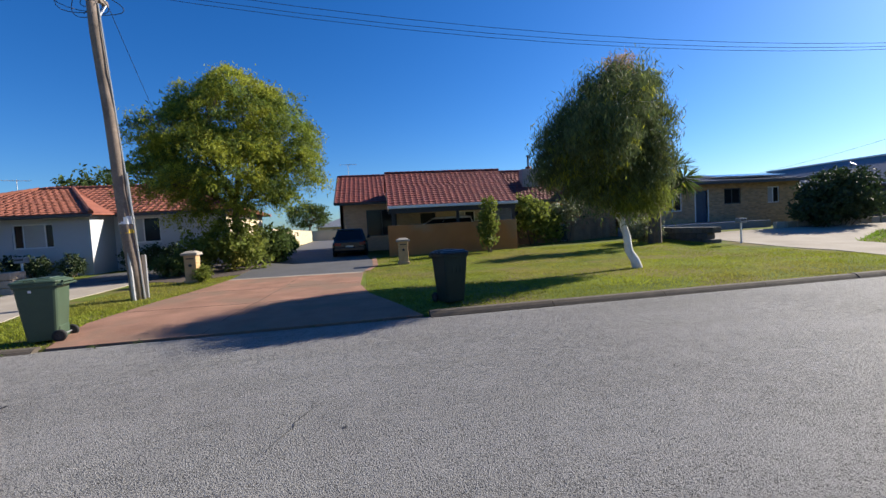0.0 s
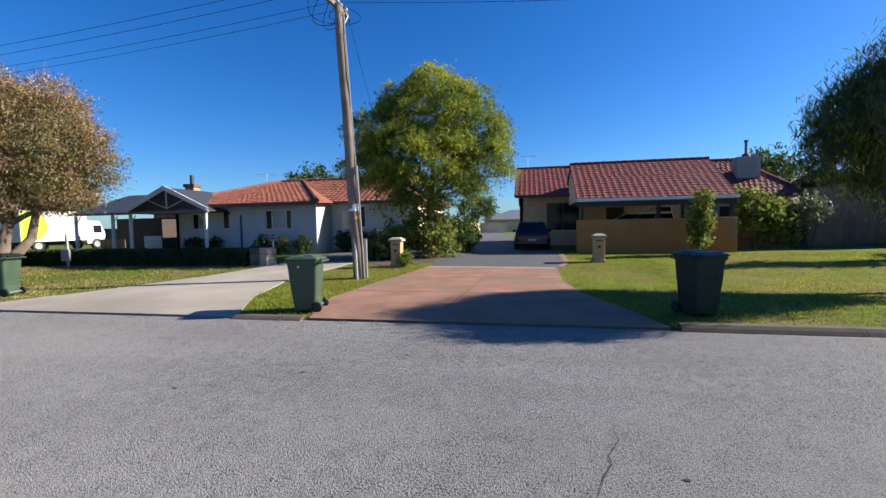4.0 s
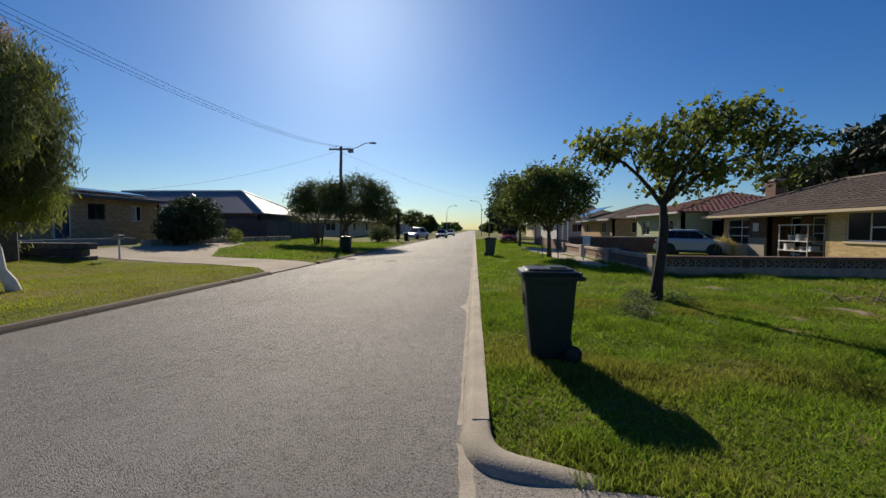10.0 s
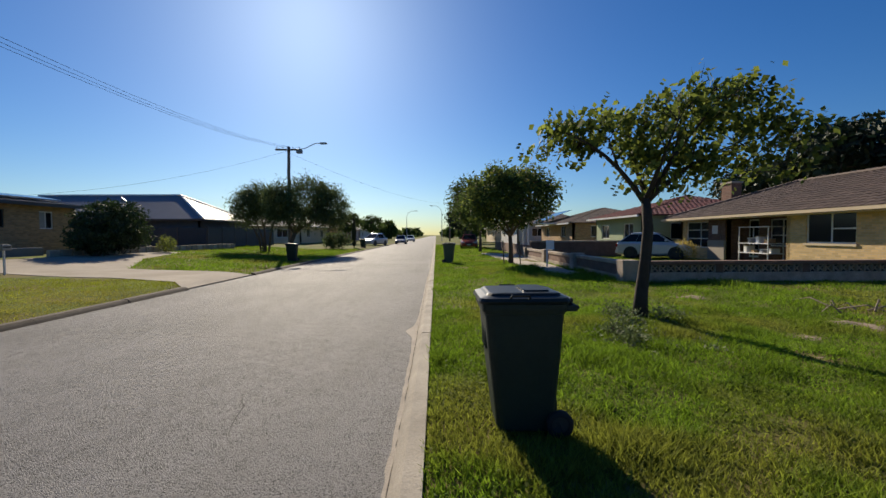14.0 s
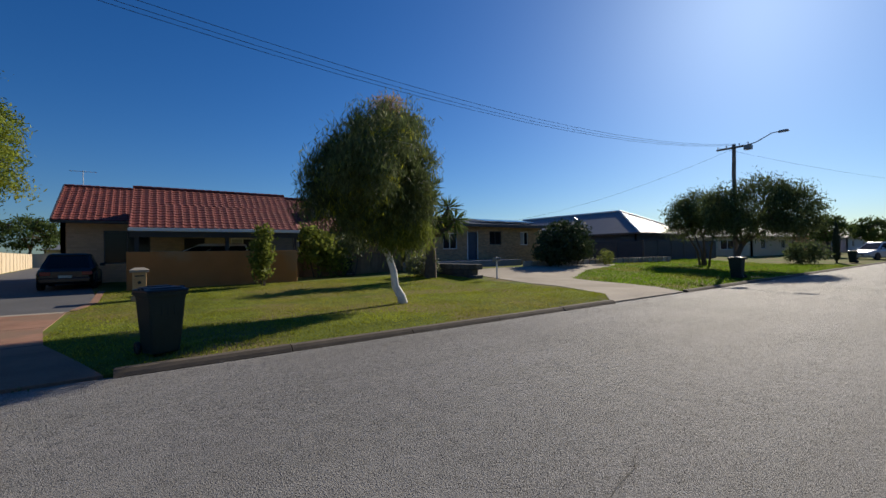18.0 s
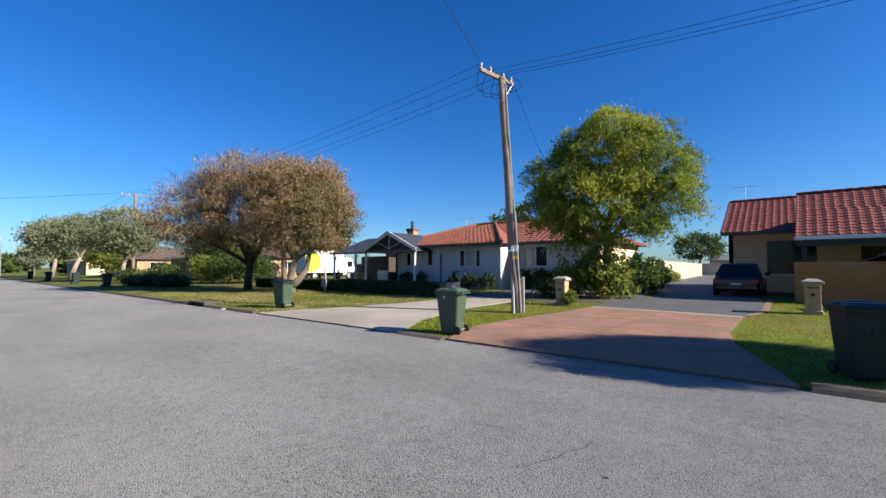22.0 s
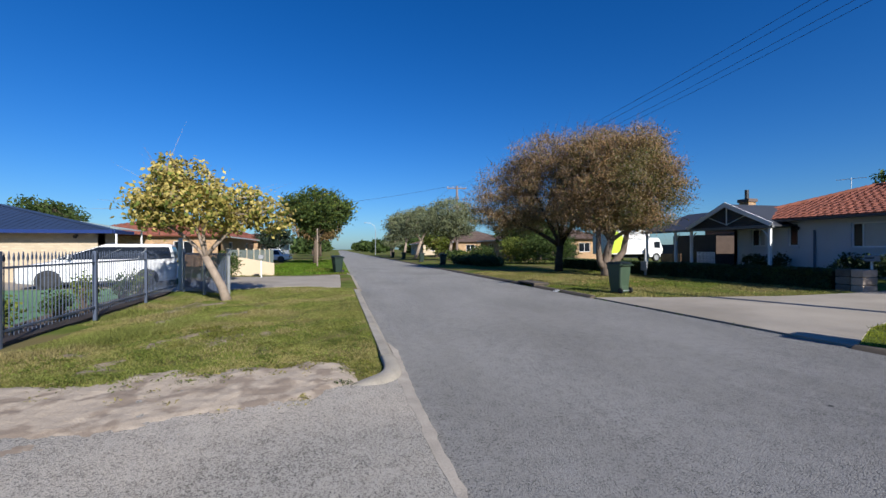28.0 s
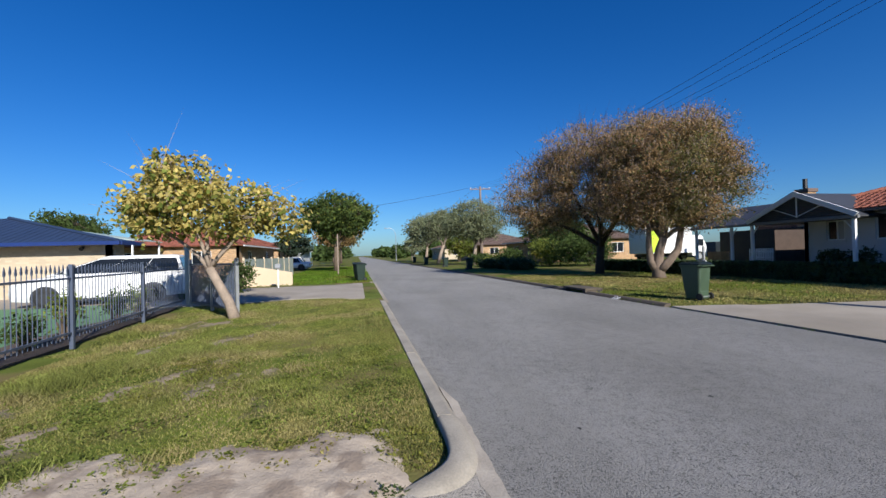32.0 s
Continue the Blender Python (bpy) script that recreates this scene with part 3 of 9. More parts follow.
def kerb_return(name, path):
    """The rounded end of a kerb along a line in plan, road side first, sinking towards its end."""
    root = tagged(new(name), "rounded concrete kerb return", "kerb", kind="structure")
    pts = [Vector((x, y, 0)) for x, y in path]
    for _ in range(3):
        pts = [pts[0]] + [q for a, b in zip(pts, pts[1:]) for q in (a.lerp(b, 0.25), a.lerp(b, 0.75))] + [pts[-1]]
    prof = [(0.13, -0.1), (0.115, 0.006), (0.085, 0.06), (0.04, 0.098), (-0.08, 0.107), (-0.105, 0.095), (-0.11, -0.1)]
    side = 1 if path[0][0] > path[-1][0] else -1
    bm = bmesh.new()
    rings = []
    for k, p in enumerate(pts):
        d = (pts[min(k + 1, len(pts) - 1)] - pts[max(k - 1, 0)]).normalized()
        out = Vector((d.y, -d.x, 0)) * side
        sink = 0.045 * smoothstep(k, len(pts) * 0.55, len(pts))
        rings.append([bm.verts.new(p + out * u + Vector((0, 0, v - (sink if v > 0.02 else 0)))) for u, v in prof])
    for p, q in zip(rings, rings[1:]):
        for i in range(len(prof) - 1):
            bm.faces.new((p[i], q[i], q[i + 1], p[i + 1]))
    bm.faces.new(rings[0]), bm.faces.new(rings[-1][::-1])
    bmesh.ops.recalc_face_normals(bm, faces=bm.faces[:])
    part("kerb_stone", bm, KERB, root, smooth=True)
    return root


BARE = []


def drift(name, outline, mat, label, category, lift=0.03, fade=0.45, lumps=0.03, step=0.08, sink=0.025):
    """Loose sand or bare soil lying on the ground: highest inside, dipping under the ground round its rim, so that the edge is uneven."""
    BARE.append(outline)
    o = np.array(outline)
    x0, y0 = o.min(0)
    x1, y1 = o.max(0)
    nx, ny = int((x1 - x0) / step) + 2, int((y1 - y0) / step) + 2
    gx, gy = np.meshgrid(x0 + step * np.arange(nx), y0 + step * np.arange(ny), indexing="ij")
    d = rim_distance(gx.ravel(), gy.ravel(), outline).reshape(nx, ny)
    verts, index = [], -np.ones((nx, ny), int)
    for i in range(nx):
        for j in range(ny):
            if d[i, j] > -step * 1.5:
                x, y = gx[i, j], gy[i, j]
                p = Vector((x, y, 3.7))
                k = min(1.0, max(0.0, d[i, j] / fade))
                h = -sink + (lift + sink) * k + lumps * (0.22 * noise.noise(p * 1.9) + 0.3 * noise.noise(p * 5.3) + 0.3 * noise.noise(p * 11.0) + 0.22 * noise.noise(p * 19.0))
                index[i, j] = len(verts)
                verts.append((x, y, gz(x, y) + h))
    faces = [(index[i, j], index[i + 1, j], index[i + 1, j + 1], index[i, j + 1]) for i in range(nx - 1) for j in range(ny - 1)
             if min(index[i, j], index[i + 1, j], index[i + 1, j + 1], index[i, j + 1]) >= 0]
    return tagged(sheet(name, verts, faces, mat, smooth=True), label, category, kind="structure")


def rim_distance(x, y, outline):
    """Distance to an outline, positive inside."""
    best = np.full(len(x), 1e9)
    inn = np.zeros(len(x), bool)
    for (xa, ya), (xb, yb) in zip(outline, outline[1:] + outline[:1]):
        ux, uy = xb - xa, yb - ya
        t = np.clip(((x - xa) * ux + (y - ya) * uy) / (ux * ux + uy * uy + 1e-9), 0, 1)
        best = np.minimum(best, np.hypot(x - xa - t * ux, y - ya - t * uy))
        if ya != yb:
            inn ^= ((ya > y) != (yb > y)) & (x < ux * (y - ya) / uy + xa)
    return np.where(inn, best, -best)


patch("gutter_dust", ragged([(2.6, 0.235), (16, 0.235), (16, 0.262), (9, 0.27), (8.0, 0.31), (7.6, 0.43), (7.2, 0.31), (6.4, 0.275), (2.6, 0.268)], 12, 0.009, 0.12), MATS["dusty_concrete"], "pale dust and sand washed along the near gutter", "dust", lift=-0.004, step=2, edge=0.03)
SOIL = material("bare_verge_soil", (0.255, 0.205, 0.15), 1.0, dark=0.65, scale=4, fine=40, bump=1.0, bump_scale=25, second=(0.13, 0.12, 0.05), mix=0.45, spec=0.1)
drift("sand_strip", [(-5.25, -0.5), (-5.6, -0.36), (-6.2, -0.42), (-6.72, -0.5), (-6.5, -0.85), (-6.72, -1.08), (-6.4, -1.3), (-6.52, -1.85), (-6.28, -2.1), (-6.58, -2.5), (-6.5, -2.95), (-6.15, -3.25), (-6.4, -4.1), (-6.9, -4.9), (-7.4, -5.3), (-6.1, -5.7), (-5.4, -6.2), (-4.3, -6.3), (-4.35, -4.6), (-4.5, -3.2), (-4.4, -2.5), (-4.65, -1.9), (-4.75, -1.3), (-4.9, -0.8)], SAND, "bare pale sand along the verge's worn edge", "sand", lift=0.026, fade=0.3, lumps=0.036, step=0.04, sink=0.018)
for k, (bx, by, bl, bw) in enumerate(((-4.2, -1.9, 0.9, 0.35), (-3.9, -2.9, 1.2, 0.5), (-3.2, -2.3, 0.9, 0.25), (-4.0, -4.1, 1.0, 0.5), (-2.6, -3.6, 1.1, 0.3))):
    drift("sand_smear", [(bx + bl * math.cos(a) * (1 + 0.3 * math.sin(3 * a + k)), by + bw * math.sin(a) * (1 + 0.3 * math.cos(2 * a + k)) + 0.12 * bl * math.cos(a)) for a in [2 * math.pi * i / 16 for i in range(16)]], SAND, "thin blown sand lying over the crossover", "sand", lift=0.011, fade=0.3, lumps=0.024, step=0.05, sink=0.012)
for k, (bx, by, br) in enumerate(((-7.2, -1.7, 0.42), (-8.15, -2.45, 0.45), (-8.75, -2.95, 0.42), (-9.2, -2.65, 0.3), (-8.35, -1.76, 0.35), (-6.85, -3.5, 0.5), (-10.2, -1.6, 0.35), (-8.2, -3.4, 0.4), (-11.0, -3.0, 0.5), (-13.4, -4.4, 0.8), (-8.0, -4.4, 0.4), (-10.8, -4.2, 0.5), (-9.4, -1.6, 0.3), (-12.4, -2.6, 0.4), (6.3, -4.6, 0.38), (5.6, -4.3, 0.3), (6.9, -5.1, 0.45), (5.2, -5.6, 0.5), (4.4, -3.6, 0.25), (4.6, -6.0, 0.5), (8.4, -5.4, 0.4), (3.6, -7.4, 0.7), (10.6, -5.8, 0.5), (7.6, -6.6, 0.5))):
    drift("bare_soil", [(bx + br * (1.5 if bx < 0 else 1.2) * math.cos(a) * (1 + 0.3 * math.sin(3 * a + k)), by + br * math.sin(a) * (1 + 0.25 * math.cos(2 * a + k))) for a in [2 * math.pi * i / 14 for i in range(14)]], SOIL, "bare brown soil worn through the verge grass", "soil", lift=0.008, fade=0.3, lumps=0.05, step=0.06, sink=0.03)

kerb_run("kerb_far_1", 1.7, 12.9, ROAD_Y, -1, seed=2)
kerb_run("kerb_far_2", 17.3, 120, ROAD_Y, -1, piece=4, seed=3)
kerb_run("kerb_far_3", -90, -17.7, ROAD_Y, -1, piece=4, seed=4)
kerb_run("kerb_far_5", -16.1, -12.3, ROAD_Y, -1, piece=2.4, seed=14)
kerb_run("kerb_far_4", -5.5, -4.2, ROAD_Y, -1, seed=5, low=True)
kerb_run("kerb_near_1", 2.5, 21, 0.2, 1, seed=6)
kerb_run("kerb_near_2", 21, 120, 0.2, 1, piece=4, seed=7)
kerb_run("kerb_near_3", -16.2, -6.5, 0.06, 1, seed=8)
kerb_run("kerb_near_4", -90, -25.6, 0.02, 1, piece=4, seed=9)
kerb_return("kerb_return_1", [(2.5, 0.13), (2.3, 0.13), (2.08, 0.08), (1.96, -0.06), (1.88, -0.28), (1.82, -0.5), (1.78, -0.75)])
kerb_return("kerb_return_2", [(-6.5, -0.01), (-6.1, -0.01), (-5.75, -0.06), (-5.55, -0.2), (-5.45, -0.38), (-5.40, -0.52)])

# a kerbside storm drain, saw-cut joints and a pale border in the red drive, spots and cracks in the road
pit = tagged(new("storm_drain"), "concrete kerbside storm drain with dark inlet", "drain", kind="structure")
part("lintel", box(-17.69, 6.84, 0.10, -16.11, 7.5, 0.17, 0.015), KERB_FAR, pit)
# Black back wall: the inlet's inner shade is in its colour.
part("back_wall", box(-17.69, 7.3, -0.1, -16.11, 7.48, 0.098), BLACK_PAINT_AND_SHADE, pit)
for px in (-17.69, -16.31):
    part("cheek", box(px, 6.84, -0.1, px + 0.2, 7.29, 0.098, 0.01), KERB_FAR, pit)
SAWCUT = material("saw_cut_joint", (0.07, 0.045, 0.035), 0.95, dark=0.7, scale=5)


def strip(name, line, width, mat, label, category, lift):
    """A narrow strip on the ground along a line in plan."""
    left, right = [], []
    for k, (x, y) in enumerate(line):
        (ax, ay), (bx, by) = line[max(k - 1, 0)], line[min(k + 1, len(line) - 1)]
        n = math.hypot(bx - ax, by - ay)
        left.append((x - (by - ay) / n * width / 2, y + (bx - ax) / n * width / 2))
        right.append((x + (by - ay) / n * width / 2, y - (bx - ax) / n * width / 2))
    return patch(name, left + right[::-1], mat, label, category, lift=lift, step=0.5, edge=-lift + 0.004)


strip("drive_joint", [(-1.95, 7.0), (-1.76, 9.4), (-1.65, 12.0), (-1.6, 14.4)], 0.014, SAWCUT, "saw-cut joint down the red driveway", "joint", 0.0225)
strip("drive_joint", [(-4.45, 9.6), (-1.76, 9.5), (0.68, 9.65)], 0.014, SAWCUT, "saw-cut joint across the red driveway", "joint", 0.0225)
strip("drive_joint", [(-4.3, 12.2), (-1.66, 12.1), (0.42, 12.0)], 0.014, SAWCUT, "saw-cut joint across the red driveway", "joint", 0.0225)
strip("drive_border", [(-3.9, 14.86), (-1.6, 14.72), (0.46, 14.5)], 0.22, PALE_CONCRETE, "pale concrete border across the drive", "border", 0.024)
strip("drive_border", [(0.62, 14.75), (0.95, 16.3), (0.95, 20)], 0.2, PAVER, "red brick border beside the dark drive", "border", 0.024)
TAR = material("tar_spot", (0.022, 0.021, 0.02), 0.8, dark=0.7, scale=8)
rnd = random.Random(44)
for k in range(20):
    sx, sy = rnd.uniform(-16, 14), rnd.uniform(0.8, 6.3)
    r = rnd.uniform(0.008, 0.024)
    zc = 0.045 * (1 - ((sy - 3.4) / 3.45) ** 2) + 0.003
    ringv = [(sx + r * rnd.uniform(0.6, 1.3) * 1.5 * math.cos(a), sy + r * rnd.uniform(0.6, 1.3) * math.sin(a), zc) for a in [2 * math.pi * i / 9 for i in range(9)]]
    tagged(sheet("tar_spot", ringv, [tuple(range(9))], TAR), "small dark tar spot on the road", "stain", kind="structure")
for cx, cy, ca in ((0.1, 3.2, 1.3), (4.6, 1.6, 0.3), (-8.0, 4.0, 0.5), (-3.0, 4.6, 0.1), (7.5, 4.4, 0.2)):
    line = []
    for i in range(9):
        s = (i - 4) * 0.13
        line.append((cx + s * math.cos(ca) + rnd.uniform(-0.03, 0.03), cy + s * math.sin(ca) + rnd.uniform(-0.03, 0.03)))
    vs = []
    for i, (x, y) in enumerate(line):
        w = 0.004 * math.sin(math.pi * (i + 0.5) / 9)
        zc = 0.045 * (1 - ((y - 3.4) / 3.45) ** 2) + 0.003
        vs += [(x - w * math.sin(ca), y + w * math.cos(ca), zc), (x + w * math.sin(ca), y - w * math.cos(ca), zc)]
    tagged(sheet("road_crack", vs, [(2 * i, 2 * i + 1, 2 * i + 3, 2 * i + 2) for i in range(8)], TAR), "fine dark crack in the asphalt", "crack", kind="structure")
# ---- houses ----


def wall(name, parent, p0, p1, z0, z1, openings, mat, thick=0.2, label=""):
    """A wall from p0 to p1 in plan, with openings (u0, u1, z0, z1) cut through it; outside lies to the right of p0 -> p1."""
    d = Vector((p1[0] - p0[0], p1[1] - p0[1], 0))
    length = d.length
    d.normalize()
    nrm = Vector((d.y, -d.x, 0))
    us = sorted({0, length, *[o[0] for o in openings], *[o[1] for o in openings]})
    zs = sorted({z0, z1, *[o[2] for o in openings], *[o[3] for o in openings]})
    bm = bmesh.new()
    solid = {}
    for i in range(len(us) - 1):
        for j in range(len(zs) - 1):
            cu, cz = (us[i] + us[i + 1]) / 2, (zs[j] + zs[j + 1]) / 2
            solid[i, j] = not any(o[0] < cu < o[1] and o[2] < cz < o[3] for o in openings)
    cache = {}

    def vert(i, j, back):
        if (i, j, back) not in cache:
            q = Vector((p0[0], p0[1], 0)) + d * us[i] - nrm * (thick if back else 0)
            cache[i, j, back] = bm.verts.new((q.x, q.y, zs[j]))
        return cache[i, j, back]

    for (i, j), s in solid.items():
        if not s:
            continue
        for back in (False, True):
            bm.faces.new([vert(i, j, back), vert(i + 1, j, back), vert(i + 1, j + 1, back), vert(i, j + 1, back)])
        for (di, dj), (a, b) in {(-1, 0): ((i, j), (i, j + 1)), (1, 0): ((i + 1, j), (i + 1, j + 1)), (0, -1): ((i, j), (i + 1, j)), (0, 1): ((i, j + 1), (i + 1, j + 1))}.items():
            if not solid.get((i + di, j + dj), False):
                bm.faces.new([vert(*a, False), vert(*b, False), vert(*b, True), vert(*a, True)])
    bmesh.ops.recalc_face_normals(bm, faces=bm.faces[:])
    return part(name, bm, mat, parent, label)


def window(parent, p0, p1, u0, u1, z0, z1, frame_mat, bars=(0.5,), curtains=(), cross=(), sill=None, depth=0.08, label=""):
    """A window with frame, panes, mullions and sill in the wall p0 -> p1. curtains: indexes of panes with pale blinds behind."""
    d = Vector((p1[0] - p0[0], p1[1] - p0[1], 0)).normalized()
    nrm = Vector((d.y, -d.x, 0))
    m = Matrix(((d.x, -nrm.x, 0, p0[0]), (d.y, -nrm.y, 0, p0[1]), (0, 0, 1, 0), (0, 0, 0, 1)))
    root = new("window")
    root.parent = parent
    if label:
        tagged(root, label=label)
    b = 0.055
    bm = bmesh.new()
    for a in ((u0, z0, u1, z0 + b), (u0, z1 - b, u1, z1), (u0, z0 + b, u0 + b, z1 - b), (u1 - b, z0 + b, u1, z1 - b)):
        box(a[0], depth - 0.03, a[1], a[2], depth + 0.03, a[3], bm=bm)
    edges = [u0 + b] + [u0 + (u1 - u0) * k for k in bars] + [u1 - b]
    for k in bars:
        u = u0 + (u1 - u0) * k
        box(u - 0.025, depth - 0.025, z0 + b, u + 0.025, depth + 0.025, z1 - b, bm=bm)
    for k in cross:
        z = z0 + (z1 - z0) * k
        box(u0 + b, depth - 0.022, z - 0.025, u1 - b, depth + 0.022, z + 0.025, bm=bm)
    bm.transform(m)
    part("window_frame", bm, frame_mat, root)
    for i in range(len(edges) - 1):
        bm = box(edges[i], depth + 0.002, z0 + b, edges[i + 1], depth + 0.012, z1 - b)
        bm.transform(m)
        part("pane", bm, PANE_PALE if i in curtains else GLASS_DARK, root)
    if sill:
        bm = box(u0 - 0.06, -0.05, z0 - 0.09, u1 + 0.06, depth - 0.03, z0 - 0.005)
        bm.transform(m)
        part("window_sill", bm, sill, root)
    return root


PANE_PALE = material("glass_over_blind", (0.36, 0.37, 0.38), 0.15, dark=0.92, scale=4)
TILE_MESH = {}


def tile_mesh(w, h, mat):
    key = (w, h, mat.name)
    if key not in TILE_MESH:
        bm = bmesh.new()
        prof = [(0.0, 0.030), (0.12, 0.036), (0.30, 0.012), (0.62, 0.006), (0.84, 0.020), (1.03, 0.033)]
        low = [bm.verts.new((u * w, -0.02, v + 0.022)) for u, v in prof]
        top = [bm.verts.new((u * w, h, v)) for u, v in prof]
        base = [bm.verts.new((u * w, -0.02, v - 0.004)) for u, v in prof]
        for k in range(len(prof) - 1):
            bm.faces.new((low[k], low[k + 1], top[k + 1], top[k]))
            bm.faces.new((base[k], base[k + 1], low[k + 1], low[k]))
        me = bpy.data.meshes.new("roof_tile")
        bm.to_mesh(me)
        bm.free()
        me.materials.append(mat)
        TILE_MESH[key] = me
    return TILE_MESH[key]


TILES = []


def tile_slope(parent, origin, along, up, outline, mat, w=0.30, h=0.33, single=False):
    """Roof tiles laid in courses over a slope. outline: corners (u, v) of the slope, convex; tiles are queued and laid last."""
    TILES.append((parent, Vector(origin), Vector(along).normalized(), Vector(up).normalized(), outline, mat, w, h, single))


def lay_tiles():
    rnd = random.Random(5)
    for parent, o, a, up, outline, mat, w, h, single in TILES:
        me = tile_mesh(w, h, mat)
        nrm = a.cross(up).normalized()
        if nrm.z < 0:
            nrm = -nrm
        flip = a.cross(up).z < 0
        us, vs = [p[0] for p in outline], [p[1] for p in outline]
        spots = []
        v = min(vs)
        while v < max(vs) - h * 0.3:
            vm = v + h / 2
            cuts = []
            for (u0, v0), (u1, v1) in zip(outline, outline[1:] + outline[:1]):
                if (v0 - vm) * (v1 - vm) < 0:
                    cuts.append(u0 + (u1 - u0) * (vm - v0) / (v1 - v0))
            if len(cuts) >= 2:
                lo, hi = min(cuts), max(cuts)
                n = max(1, round((hi - lo) / w))
                spots += [(lo + (hi - lo) * k / n, v) for k in range(n)]
            v += h
        if single:
            for u, v in spots:
                ob = new("roof_tile", me)
                ob.parent = parent
                q = o + a * (u if not flip else u + w) + up * v + nrm * rnd.uniform(0.012, 0.018)
                x = a if not flip else -a
                m = Matrix(((x.x, up.x, nrm.x, q.x), (x.y, up.y, nrm.y, q.y), (x.z, up.z, nrm.z, q.z), (0, 0, 0, 1)))
                ob.matrix_local = m @ Matrix.Rotation(rnd.uniform(-0.006, 0.006), 4, "Z")
        else:
            mv = np.array([v.co[:] for v in me.vertices])
            mf = [tuple(p.vertices) for p in me.polygons]
            x = a if not flip else -a
            basis = np.array((x, up, nrm))
            verts, faces = [], []
            for k, (u, v) in enumerate(spots):
                q = np.array(o + a * (u if not flip else u + w) + up * v + nrm * rnd.uniform(0.012, 0.02))
                verts.append(mv @ basis + q)
                faces += [tuple(i + k * len(mv) for i in f) for f in mf]
            if verts:
                tagged(sheet("roof_tiles", np.concatenate(verts), faces, mat, parent), kind="stuff")


def slab(name, parent, corners, mat, thick=0.08, label=""):
    """A flat plate over the given corners, thickened downwards."""
    bm = bmesh.new()
    vs = [bm.verts.new(c) for c in corners]
    f = bm.faces.new(vs)
    f.normal_update()
    if f.normal.z < 0:
        f.normal_flip()
    r = bmesh.ops.extrude_face_region(bm, geom=[f])
    for v in [g for g in r["geom"] if isinstance(g, bmesh.types.BMVert)]:
        v.co.z -= thick
    bmesh.ops.recalc_face_normals(bm, faces=bm.faces[:])
    return part(name, bm, mat, parent, label)


CAPS = {}


def ridge_caps(parent, a, b, mat, size=0.11, step=0.36):
    """Half-round capping tiles from a to b, one by one."""
    a, b = Vector(a), Vector(b)
    n = max(1, round((b - a).length / step))
    key = (mat.name, size)
    if key not in CAPS:
        me = bpy.data.meshes.new("ridge_tile")
        bm = tube([(0, 0, 0.004), (step * 1.08, 0, 0.02)], [size * 0.94, size], 8)
        bm.to_mesh(me)
        bm.free()
        me.materials.append(mat)
        CAPS[key] = me
    turn = (b - a).to_track_quat("X", "Z").to_matrix().to_4x4()
    for k in range(n):
        ob = new("ridge_tile", CAPS[key])
        ob.parent = parent
        ob.matrix_local = Matrix.Translation(a.lerp(b, k / n)) @ turn @ Matrix.Diagonal(((b - a).length / n / step, 1, 1, 1))


def ribs(name, parent, corners, mat, spacing=0.76, height=0.03, label=""):
    """A metal roof slope over four corners (eave left, eave right, top right, top left) with standing ribs."""
    slab(name, parent, corners, mat, 0.04, label)
    a, b, c, d = [Vector(p) for p in corners]
    n = max(2, int((b - a).length / spacing))
    bm = bmesh.new()
    for k in range(1, n):
        t = k / n
        p = a.lerp(b, t)
        # the rib climbs straight up the slope until it meets the outline
        up = ((d + c) / 2 - (a + b) / 2)
        e = (b - a).normalized()
        up = (up - e * up.dot(e))
        s0, s1 = (d - a).dot(e), (c - a).dot(e)
        s = t * (b - a).length
        frac = 1.0
        if s < s0:
            frac = s / s0
        elif s > s1:
            frac = ((b - a).length - s) / max(1e-3, (b - a).length - s1)
        if frac > 0.05:
            q = p + up * frac
            tube([p + Vector((0, 0, 0.01)), q + Vector((0, 0, 0.01))], height * 0.6, 4, bm)
    return part("roof_ribs", bm, mat, parent)


def antenna(parent_at, height=1.2, turn=0.0):
    x, y, z = parent_at
    t = thing("tv_antenna", x, y, z, "thin grey television antenna fixed to the roof", "antenna", turn=turn)
    part("mast", tube([(0, 0, -0.3), (0, 0, height)], 0.018, 6), STEEL, t)
    part("boom", tube([(-0.6, 0, height - 0.05), (0.6, 0, height - 0.05)], 0.012, 5), STEEL, t)
    for k in range(6):
        u = -0.55 + 0.22 * k
        part("rod", tube([(u, -0.35 + 0.03 * k, height - 0.05), (u, 0.35 - 0.03 * k, height - 0.05)], 0.008, 4), STEEL, t)
    return t


# The red-tiled house with its carport.
red = thing("house", 0, 0, 0, "cream house with glazed red tile roof and front carport", "house", group="houses across the street")
GY = 0.28
fy = 26.8
wall("wall", red, (-0.9, fy), (8.6, fy), GY - 0.2, 3.25, [(1.6, 3.5, 1.2, 2.85), (5.0, 6.0, 0.35, 2.5), (7.3, 8.6, 1.3, 2.5)], CREAM_BRICKWORK)
window(red, (-0.9, fy), (8.6, fy), 1.6, 3.5, 1.2, 2.85, FRAME_D, bars=(0.5,), sill=CREAM_WALL)
window(red, (-0.9, fy), (8.6, fy), 7.3, 8.6, 1.3, 2.5, FRAME_W, bars=(0.5,), curtains=(0,), sill=CREAM_WALL)
bm = box(-0.9 + 5.02, fy + 0.05, 0.3, -0.9 + 5.98, fy + 0.1, 2.48)
part("door", bm, BLACK_PAINT_AND_SHADE, red, "dark front door")
wall("wall", red, (8.6, fy), (8.6, 28.6), GY - 0.2, 3.25, [], CREAM_BRICKWORK)
